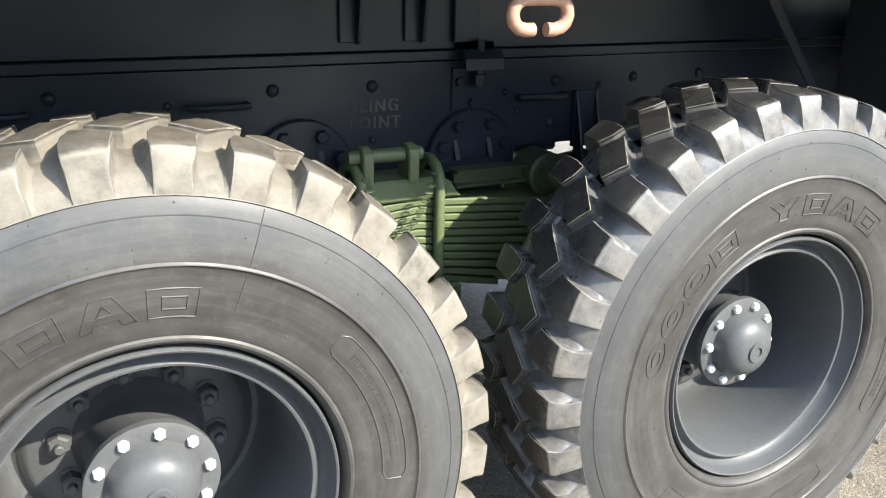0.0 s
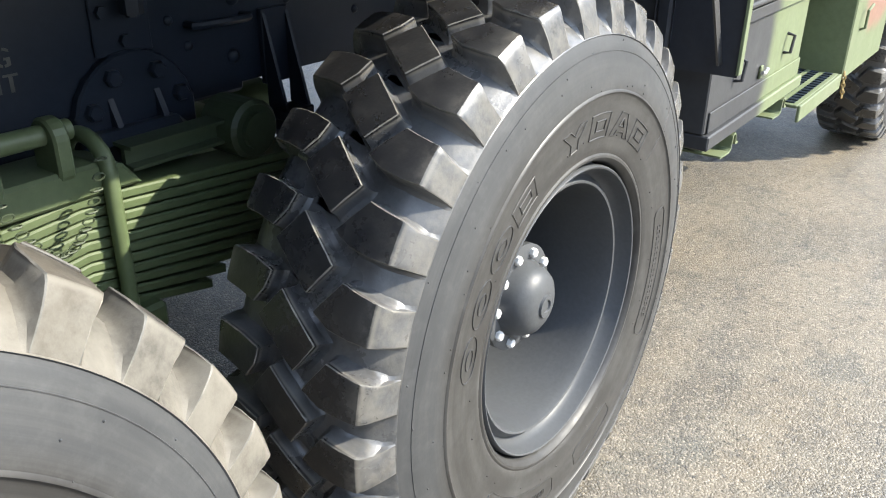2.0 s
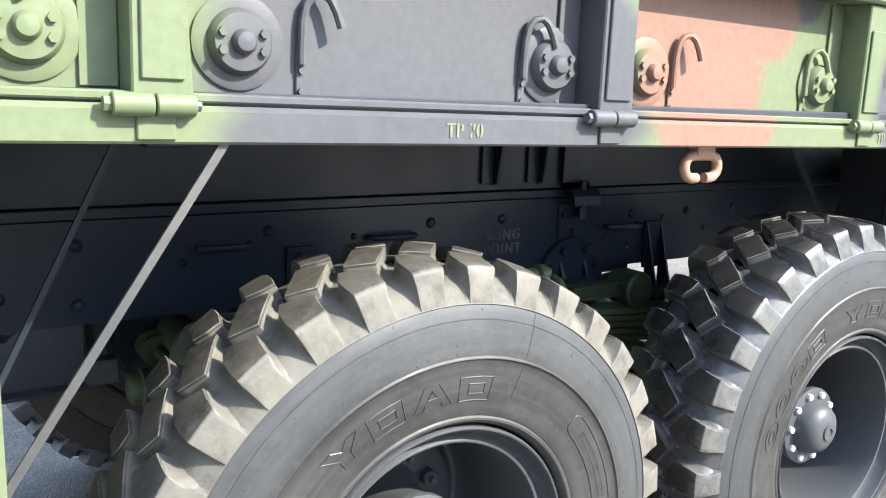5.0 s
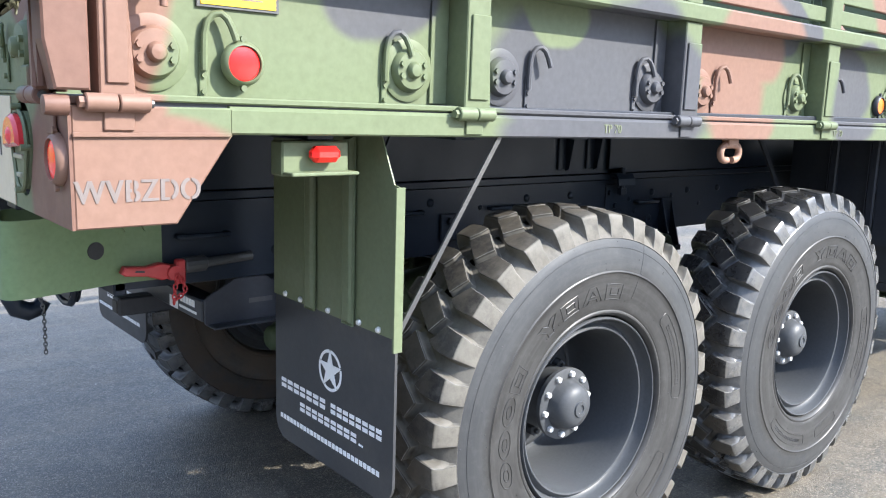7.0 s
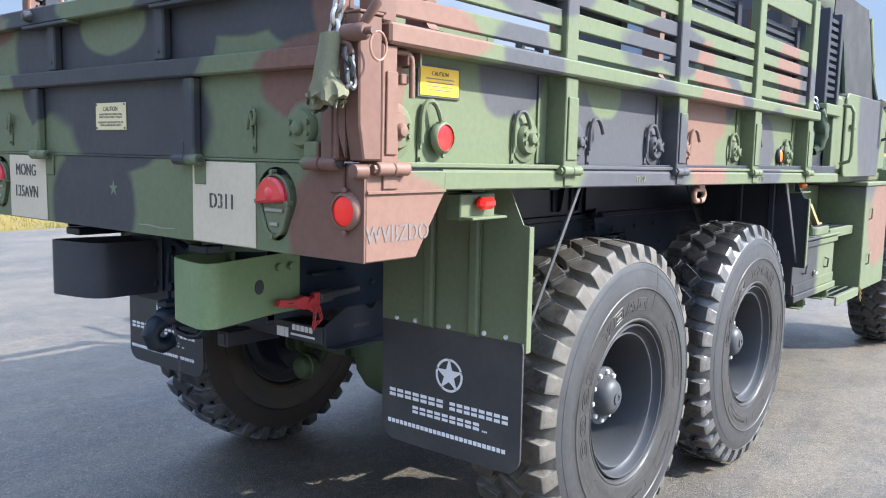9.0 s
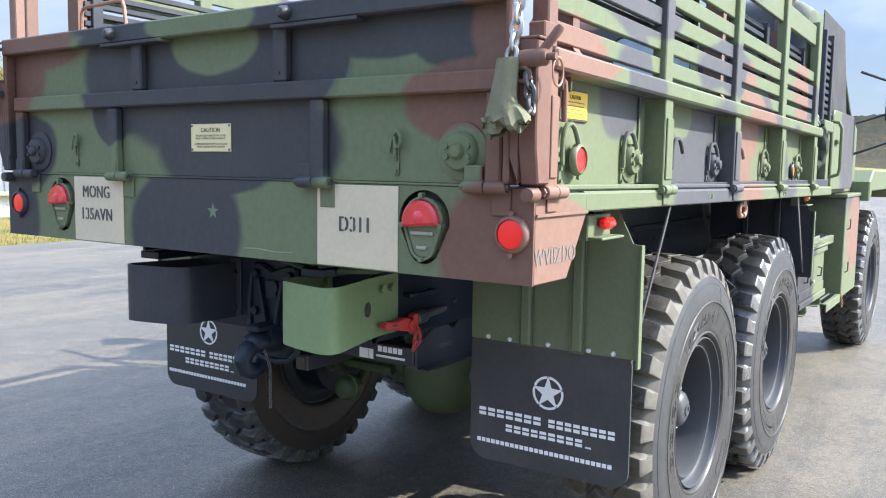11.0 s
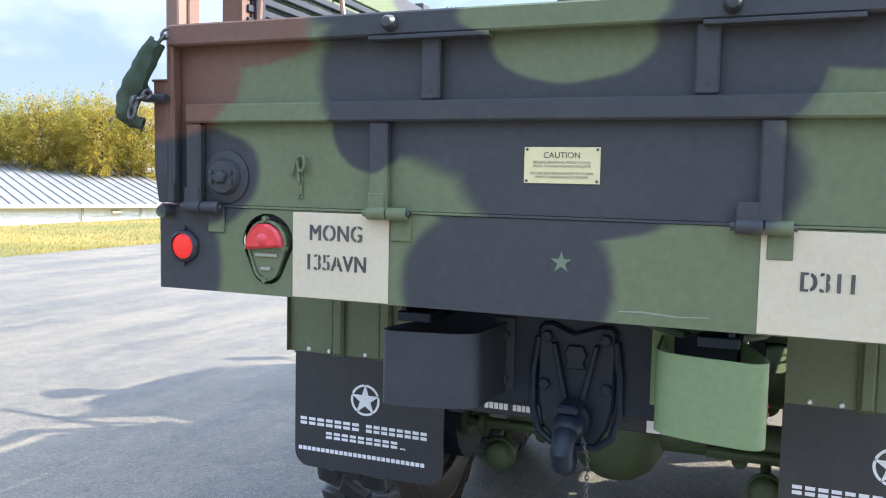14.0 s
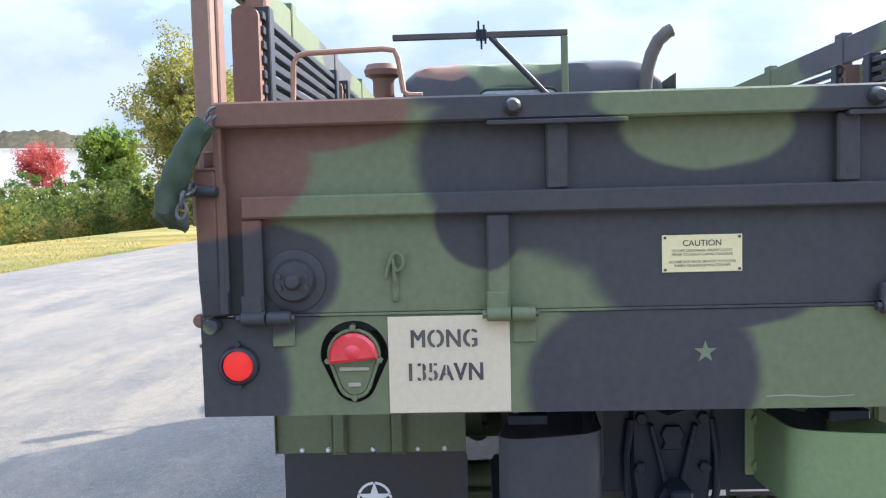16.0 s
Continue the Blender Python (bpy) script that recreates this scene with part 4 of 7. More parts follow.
# bogie springs, torque rods, axles
for s in (-1, 1):
    spring = None
    for i in range(11):
        half = 0.60 - 0.036 * i
        z = 0.945 - 0.0195 * i
        pts = [(2.185 - half, z - 0.05), (2.185, z), (2.185 + half, z - 0.05), (2.185 + half, z - 0.0670), (2.185, z - 0.0170), (2.185 - half, z - 0.0670)]
        leaf = slab(pts, "Y", s * 0.50, s * 0.60, None, 0.003)
        if spring is None:
            spring = part("leaf_spring", leaf, AXLE_PAINT, truck, "green-painted stack of steel leaf springs")
        else:
            part("spring_leaf", leaf, AXLE_PAINT, spring)
    part("spring_saddle", slab([(2.00, 0.945), (2.30, 0.945), (2.27, 0.985), (2.22, 1.0), (2.06, 1.0), (2.02, 0.985)], "Y", s * 0.49, s * 0.61, None, 0.006), AXLE_PAINT, spring)
    for x in (2.03, 2.235):
        pts = [(x, s * 0.617, 0.69), (x, s * 0.617, 0.98)] + [(x, s * (0.555 + 0.062 * math.cos(radians(q))), 0.98 + 0.055 * math.sin(radians(q))) for q in range(20, 161, 20)] + [(x, s * 0.493, 0.98), (x, s * 0.493, 0.69)]
        part("u_bolt", tube(pts, 0.014, 10), AXLE_PAINT, spring, smooth=True)
    part("spring_seat", box(1.98, 2.30, s * 0.47, s * 0.63, 0.665, 0.72, 0.008), AXLE_PAINT, spring)
    for dx in (-0.058, 0.058):
        part("lift_clevis", slab(round_rect(s * 0.58 - 0.035, s * 0.58 + 0.035, 0.97, 1.085, 0.034), "X", 2.11 + dx - 0.014, 2.11 + dx + 0.014, None, 0.004), AXLE_PAINT, spring)
    part("clevis_pin", cyl((2.01, s * 0.58, 1.058), (2.20, s * 0.58, 1.058), 0.017, 14), AXLE_PAINT, spring, smooth=True)
    links = bmesh.new()
    for i in range(24):
        t = i / 23
        c = Vector((2.03 + 0.175 * t, s * 0.648, 1.02 - 0.135 * math.sin(math.pi * t) ** 0.8))
        ring = [(c + Vector((0.0105 * math.cos(q), (0.0058 if i % 2 else 0.0) * math.sin(q), (0.0 if i % 2 else 0.0058) * math.sin(q)))) for q in (2 * math.pi * k / 8 for k in range(8))]
        tube(ring, 0.0017, 5, links, closed=True)
    tagged(part("safety_chain", links, SHADED_ROD_PAINT, spring), kind="stuff")
    rod = bmesh.new()
    slab([(-0.026, 0.957), (0.026, 0.957), (0.026, 0.963), (0.006, 0.966), (0.006, 0.992), (0.026, 0.995), (0.026, 1.001), (-0.026, 1.001), (-0.026, 0.995), (-0.006, 0.992), (-0.006, 0.966), (-0.026, 0.963)], "X", 2.30, 2.545, rod)
    for v in rod.verts:
        v.co.y += s * 0.56
    cyl((2.556, s * 0.51, 0.975), (2.556, s * 0.615, 0.975), 0.058, 24, rod, 0.008)
    cyl((2.556, s * 0.61, 0.975), (2.556, s * 0.625, 0.975), 0.036, 20, rod)
    part("torque_rod", rod, SHADED_ROD_PAINT, truck)
    part("lower_torque_rod", cyl((1.62, s * 0.42, 0.50), (2.12, s * 0.42, 0.50), 0.032, 14), AXLE_PAINT, truck, smooth=True)
for ax, dy in ((AXLE_1, 0.06), (AXLE_2, 0.06), (AXLE_3, -0.12)):
    tube_bm = cyl((ax, -0.78, AXLE_Z), (ax, 0.78, AXLE_Z), 0.075, 20)
    axle = part("axle", tube_bm, AXLE_PAINT, truck, "green-painted drive axle housing", smooth=True)
    part("differential", lathe([(0.01, -0.235), (0.09, -0.222), (0.15, -0.18), (0.190, -0.11), (0.198, -0.02), (0.198, 0.02), (0.185, 0.10), (0.15, 0.16), (0.05, 0.2), (0.01, 0.2)], "Z", (ax, dy, AXLE_Z + 0.02), 36), AXLE_PAINT, axle, smooth=True)
    part("pinion_nose", cyl((ax, dy, AXLE_Z + 0.1), (ax + 0.34, dy, AXLE_Z + 0.14), 0.085, 20), AXLE_PAINT, axle, smooth=True)
    for s in (-1, 1):
        ch = bmesh.new()
        lathe([(0.01, -0.060), (0.040, -0.058), (0.054, -0.046), (0.060, -0.018), (0.068, -0.012), (0.068, 0.012), (0.060, 0.018), (0.052, 0.05), (0.01, 0.060)], "X", (ax - 0.16, s * 0.52, 0.50), 24, ch)
        cyl((ax - 0.1, s * 0.52, 0.5), (ax - 0.02, s * 0.52, 0.57), 0.02, 10, ch)
        part("brake_chamber", ch, AXLE_PAINT, axle, smooth=True)
        cam_arm = bmesh.new()
        cyl((ax - 0.09, s * 0.30, 0.60), (ax - 0.09, s * 0.75, 0.60), 0.022, 10, cam_arm)
        for q in (0.60, 0.68, 0.74):
            cyl((ax - 0.09, s * q, 0.60), (ax - 0.09, s * (q + 0.025), 0.60), 0.06 if q < 0.7 else 0.11, 16, cam_arm)
        part("brake_linkage", cam_arm, AXLE_PAINT, axle)
part("prop_shaft", cyl((AXLE_1 + 0.3, 0, 0.75), (AXLE_2 - 0.2, 0, 0.74), 0.05, 14), CHASSIS, truck, smooth=True)
part("rear_crossmember", box(0.295, 0.33, -0.43, 0.43, 1.0, 1.262, 0.004), CHASSIS, truck)
part("mid_crossmember", box(2.05, 2.32, -0.36, 0.36, 0.9, 1.25, 0.01), CHASSIS, truck)
# filler box added to keep the gap behind the springs dark
part("bogie_crossmember", box(1.88, 2.50, -0.40, 0.40, 0.86, 1.01, 0.01), CHASSIS, truck)

# further blockers added against bright ground showing past the torque rods
part("bogie_crossmember", box(2.30, 2.56, -0.40, 0.40, 0.93, 1.04, 0.01), CHASSIS, truck)
part("bogie_crossmember", box(2.56, 2.72, -0.40, 0.40, 0.985, 1.04, 0.008), CHASSIS, truck)
part("suspension_bracket", box(2.28, 2.50, -0.50, -0.44, 0.86, 1.0, 0.02), CHASSIS, truck)
part("trunnion_beam", cyl((2.14, -0.6, 0.70), (2.14, 0.6, 0.70), 0.085, 18), AXLE_PAINT, truck, smooth=True)

# ---- cargo bed ----
bed = part("cargo_floor", box(0.03, 4.28, -1.15, 1.15, 1.500, 1.548, 0.003), BLACK_PAINT, truck, "steel cargo bed floor")
for x in (0.55, 0.98, 1.42, 1.86, 2.30, 2.74, 3.18, 3.6, 4.05):
    part("floor_joist", box(x - 0.035, x + 0.035, -1.10, 1.10, 1.462, 1.499, 0.003), CHASSIS, bed)
for s in (-1, 1):
    # rolled sill along the side
    part("side_sill", slab([(s * 1.12, 1.474), (s * 1.166, 1.474), (s * 1.170, 1.478), (s * 1.170, 1.522), (s * 1.160, 1.530), (s * 1.12, 1.530)], "X", 0.303, 4.29), CAMO_SIDE, bed, "camouflaged steel side sill")
    lip = bmesh.new()
    slab([(0.0, 1.306), (0.188, 1.306), (0.304, 1.474), (0.304, 1.530), (0.0, 1.530)], "Y", s * 1.146, s * 1.1705, lip, 0.003)
    part("corner_skirt", lip, CAMO_SIDE, bed, "brown-painted corner skirt with faded stencil")
    part("skirt_top_lip", box(0.0, 0.30, s * 1.172, s * 1.178, 1.474, 1.482, 0.001), CAMO_SIDE, bed)
stencil("WVBZDO", 0.060, 0.85, SIDE_TEXT(0.118, -1.1715, 1.372), GHOST_STENCIL, bed)
stencil("TP 70", 0.036, 0.85, SIDE_TEXT(1.475, -1.1710, 1.500), YELLOW_STENCIL, bed)
stencil("TP 70", 0.036, 0.85, SIDE_TEXT(2.83, -1.1710, 1.500), YELLOW_STENCIL, bed)

# rear sill with the two lamp openings cut through
LAMP_Y, LAMP_Z = (0.803, -0.845), 1.434


def egg(cy, k=1.0):
    top = [(cy + 0.079 * k * math.cos(radians(a)), 1.452 + 0.079 * k * math.sin(radians(a))) for a in range(-8, 189, 14)]
    low = [(cy + 0.050 * k * math.cos(radians(a)), 1.388 + 0.050 * k * math.sin(radians(a))) for a in range(200, 341, 20)]
    return top + low


def plate_with_holes(outline, holes, x0, x1):
    """A plate across x with openings, made of an outer and inner loops bridged by triangle fill."""
    bm = bmesh.new()
    loops = []
    for pts in [outline] + holes:
        for x in (x0, x1):
            vs = [bm.verts.new((x, u, v)) for u, v in pts]
            loops.append((x, vs, [bm.edges.new((vs[i], vs[(i + 1) % len(vs)])) for i in range(len(vs))]))
    for x in (x0, x1):
        bmesh.ops.triangle_fill(bm, use_beauty=True, use_dissolve=False, edges=[e for xx, _, es in loops if xx == x for e in es])
    for i in range(0, len(loops), 2):
        a, b = loops[i][1], loops[i + 1][1]
        for k in range(len(a)):
            bm.faces.new((a[k], a[(k + 1) % len(a)], b[(k + 1) % len(a)], b[k]))
    bmesh.ops.recalc_face_normals(bm, faces=bm.faces[:])
    return bm


sill = part("rear_sill", plate_with_holes([(-1.1705, 1.306), (1.1705, 1.306), (1.1705, 1.544), (-1.1705, 1.544)], [egg(y, 1.03) for y in LAMP_Y], 0.0, -0.006), CAMO_SILL, bed, "camouflaged rear sill with lamp openings")
part("sill_top", box(-0.002, 0.04, -1.16, 1.16, 1.532, 1.546, 0.002), CAMO_SILL, sill)
part("sill_bottom_lip", box(0.0, 0.05, -1.16, 1.16, 1.306, 1.312, 0.001), CAMO_SILL, sill)
for y0, y1, lines in ((0.432, 0.721, (("MONG", 1.485), ("135AVN", 1.405))), (-0.762, -0.471, (("D311", 1.428),))):
    panel = part("white_panel", box(-0.0095, -0.0065, y0, y1, 1.309, 1.541, 0.001), WHITE_PAINT, sill, "white-painted panel with black stencilled unit letters")
    for text, z in lines:
        stencil(text, 0.061, 0.82, REAR_TEXT(-0.0105, -0.612 if text == "D311" else 0.588, z), TEXT_INK, panel)
scuff = slab([(-0.165, 1.336), (-0.22, 1.339), (-0.30, 1.333), (-0.37, 1.336), (-0.37, 1.334), (-0.30, 1.330), (-0.22, 1.335), (-0.165, 1.334)], "X", -0.0066, -0.0061)
part("paint_scratch", scuff, paint("bare_scratch", (0.24, 0.25, 0.20), 0.6), sill)
star = [(-0.025 + (0.027 if i % 2 == 0 else 0.0105) * math.sin(math.pi * i / 5), 1.443 + (0.027 if i % 2 == 0 else 0.0105) * math.cos(math.pi * i / 5)) for i in range(10)]
part("painted_star", slab(star, "X", -0.0075, -0.0062), paint("star_paint", (0.14, 0.18, 0.11), 0.6), sill, "faded light green star")

for y in LAMP_Y:
    body = bmesh.new()
    slab(egg(y, 0.76), "X", -0.012, 0.06, body, 0.006)
    lamp = part("tail_lamp", body, GREEN_PAINT, truck, "composite tail lamp with red upper lens")
    top = [(y + 0.0585 * math.cos(radians(a)), 1.448 + 0.0585 * math.sin(radians(a))) for a in range(-14, 195, 11)]
    # black sheet added behind the opening to paint its shaded inside
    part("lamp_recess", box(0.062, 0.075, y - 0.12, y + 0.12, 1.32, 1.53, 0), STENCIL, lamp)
    part("red_lens", slab(top, "X", -0.034, -0.010, None, 0.007), DULL_RED, lamp, "dull red lens")
    part("lamp_bulge", lathe([(0.001, -0.040), (0.012, -0.038), (0.018, -0.034), (0.019, -0.030)], "X", (0, y, 1.462), 20), DULL_RED, lamp, smooth=True)
    part("marker_slot", box(-0.019, -0.012, y - 0.036, y + 0.036, 1.414, 1.424, 0.002), FROSTED, lamp)
    part("marker_slot", box(-0.019, -0.012, y - 0.016, y + 0.016, 1.376, 1.386, 0.002), FROSTED, lamp)
    part("lamp_rim", tube([(-0.014, u, v) for u, v in egg(y, 0.76)], 0.0045, 6, closed=True), GREEN_PAINT, lamp, smooth=True)
    for u, v in ((y - 0.062, 1.44), (y + 0.062, 1.44), (y, 1.52), (y, 1.350)):
        part("lamp_screw", cyl((-0.026, u, v), (-0.008, u, v), 0.007, 8), GREEN_PAINT, lamp)


def reflector(parent, c, r, d, lens_mat, body_mat, name="reflector"):
    """A round reflector facing along d."""
    d = Vector(d)
    m = pose(*c) @ d.to_track_quat("Y", "Z").to_matrix().to_4x4()
    ring = part(name, lathe([(r * 0.84, 0.0), (r * 1.22, 0.0), (r * 1.22, 0.006), (r * 1.06, 0.016), (r * 0.96, 0.018), (r * 0.94, 0.010), (r * 0.5, 0.008), (0.002, 0.008)], "Y", seg=32), body_mat, parent, "round reflector in a painted ring", True, m)
    part("reflector_lens", lathe([(r * 0.95, 0.009), (r * 0.90, 0.013), (r * 0.6, 0.0155), (0.002, 0.0165)], "Y", seg=32), lens_mat, ring, smooth=True)
    for s in (-1, 1):
        part("reflector_screw", cyl((0, 0.004, s * r * 1.3), (0, 0.012, s * r * 1.3), 0.007, 8), body_mat, ring)
    return ring


reflector(truck, (-0.006, 1.081, 1.431), 0.040, (-1, 0, 0), RED_LENS, BLACK_PAINT)
reflector(truck, (-0.006, -1.113, 1.431), 0.040, (-1, 0, 0), RED_LENS, BROWN_PAINT)

# tailgate
gate = part("tailgate", box(-0.004, 0.012, -1.115, 1.10, 1.552, 2.045, 0.002), CAMO_REAR, truck, "closed camouflaged steel tailgate with raised ribs")
def rib(y0, y1, z0, z1, out=0.038, bev=0.005):
    part("gate_rib", box(-out, -0.005, y0, y1, z0, z1, bev), CAMO_REAR, gate)
rib(-1.12, 1.105, 1.993, 2.052, 0.052)
rib(-1.085, 1.055, 1.781, 1.833, 0.040)
for y0, y1 in ((1.009, 1.058), (0.430, 0.482), (-0.512, -0.462), (-1.09, -1.043)):
    rib(y0, y1, 1.556, 1.780, 0.034)
for y0, y1 in ((0.290, 0.341), (-0.370, -0.317)):
    rib(y0, y1, 1.834, 1.992, 0.034)
    # small black disc drawn in place of a drilled hole's dark
    part("hole_plug", cyl((-0.0365, (y0 + y1) / 2, 1.86), (-0.032, (y0 + y1) / 2, 1.86), 0.006, 10), STENCIL, gate)
rib(1.092, 1.112, 1.556, 2.052, 0.046)
rib(-1.118, -1.10, 1.556, 2.052, 0.046)
for y in (0.417, -0.392):
    part("bumper_plate", box(-0.057, -0.010, y - 0.26, y + 0.06, 1.982, 1.993, 0.002), CAMO_REAR, gate)
    part("rubber_bumper", lathe([(0.002, -0.082), (0.012, -0.080), (0.018, -0.070), (0.021, -0.054), (0.021, -0.050)], "X", (0, y, 2.022), 18), FLAP, gate, smooth=True)
part("gate_seam", box(-0.010, -0.004, -1.1, 1.09, 1.546, 1.552, 0.001), CAMO_REAR, gate)


def disc(parent, c, out, mat):
    """Pressed stake-pocket cover: flat flange, domed centre, four bolts. out: 'X' faces the rear, 'Y' a side."""
    prof = [(0.074, 0.0), (0.074, 0.004), (0.066, 0.007), (0.052, 0.008), (0.050, 0.018), (0.044, 0.026), (0.020, 0.028), (0.019, 0.036), (0.014, 0.042), (0.002, 0.044)]
    m = pose(*c) @ Vector(out).to_track_quat("Y", "Z").to_matrix().to_4x4()
    d = part("pocket_cover", lathe(prof, "Y", seg=32), mat, parent, "pressed round steel cover with bolts", True, m)
    for a in (25, 155, 205, 335):
        part("cover_bolt", tube([(0.036 * math.cos(radians(a)), 0.026, 0.032 * math.sin(radians(a))), (0.036 * math.cos(radians(a)), 0.034, 0.032 * math.sin(radians(a)))], 0.0075, 6), mat, d)
    return d


def latch(parent, c, out, mat, loop=False):
    """A bent-rod hook on a drilled strap; on the gate a closed loop, on the sides an open crook."""
    m = pose(*c) @ Vector(out).to_track_quat("Y", "Z").to_matrix().to_4x4()
    z0, z1 = (-0.078, 0.0) if loop else (-0.100, -0.010)
    strap = part("lashing_hook", box(-0.008, 0.008, 0.0, 0.005, z0, z1, 0.0015), mat, parent, "bent steel lashing hook", loc=m)
    if loop:
        path = [(-0.022, -0.018), (-0.014, 0.010), (-0.006, 0.030), (0.004, 0.039), (0.015, 0.036), (0.022, 0.024), (0.022, 0.010), (0.014, -0.002), (0.005, -0.004), (-0.001, 0.008), (-0.004, 0.026), (-0.001, 0.004), (0.0, -0.03)]
    else:
        path = [(0.0, -0.045), (0.0, -0.01), (0.001, 0.025), (0.006, 0.050), (0.017, 0.065), (0.032, 0.068), (0.044, 0.058), (0.053, 0.040), (0.061, 0.016)]
    part("hook_wire", tube([(-u, 0.010 + 0.020 * max(0.0, u) / 0.064, v) for u, v in path], 0.0050 if loop else 0.0075, 8), mat, strap, smooth=True)
    for z in (z0 + 0.012, z0 + 0.045):
        part("rivet", cyl((0, 0.004, z), (0, 0.011, z), 0.0055, 8), mat, strap)
    return strap


disc(gate, (-0.005, 0.939, 1.632), (-1, 0, 0), CAMO_REAR)
disc(gate, (-0.005, -0.963, 1.634), (-1, 0, 0), CAMO_REAR)
latch(gate, (-0.005, 0.700, 1.655), (-1, 0, 0), CAMO_REAR, True)
latch(gate, (-0.005, -0.755, 1.648), (-1, 0, 0), CAMO_REAR, True)
sign = part("caution_plate", box(-0.0075, -0.0042, -0.111, 0.074, 1.632, 1.719, 0.001), CREAM, gate, "cream metal caution plate with dark print")
letters("sign_text", "CAUTION", 0.020, REAR_TEXT(-0.0080, -0.0185, 1.699), STENCIL, sign, depth=0.0003)
for i, (text, z) in enumerate((("SECURE SIDE PANEL FRONT LOCKS", 1.682), ("PRIOR TO UNLATCHING TAILGATE", 1.673), ("SECURE SIDE RACK BRACES TO FLOOR", 1.656), ("WHEN TRANSPORTING TROOPS", 1.647))):
    letters("sign_text", text, 0.0088, REAR_TEXT(-0.0080, -0.0185, z), GHOST_STENCIL, sign, depth=0.0003)
for y in (-0.104, 0.067):
    for z in (1.638, 1.713):
        part("plate_rivet", cyl((-0.0095, y, z), (-0.006, y, z), 0.0035, 8), DARK_STEEL, sign)


def hinge(parent, p0, p1, mat, drop=(0, 0, -1)):
    """Two-knuckle hinge barrel with its strap below."""
    p0, p1 = Vector(p0), Vector(p1)
    mid = (p0 + p1) / 2
    g = (p1 - p0).normalized() * 0.0015
    h = part("hinge", cyl(p0, mid - g, 0.017, 18, None, 0.002), mat, parent, "barrel hinge with pin", True)
    part("hinge_knuckle", cyl(mid + g, p1, 0.0165, 18, None, 0.002), mat, h, smooth=True)
    part("hinge_pin", tube([p0 - g * 7, p0 + g], 0.011, 6), mat, h)
    part("hinge_pin", tube([p1 - g, p1 + g * 5], 0.008, 8), DARK_STEEL, h)
    return h


for y0, y1 in ((1.064, 0.945), (0.485, 0.372), (-0.417, -0.536), (-0.985, -1.106)):
    h = hinge(gate, (-0.030, y0, 1.546), (-0.030, y1, 1.546), CAMO_REAR)
    part("hinge_strap", box(-0.013, -0.0065, y1 - 0.002, y1 + 0.052, 1.475, 1.545, 0.002), CAMO_REAR, h)
    part("hinge_strap", box(-0.036, -0.012, y0 - 0.052, y0, 1.548, 1.60, 0.004), CAMO_REAR, h)

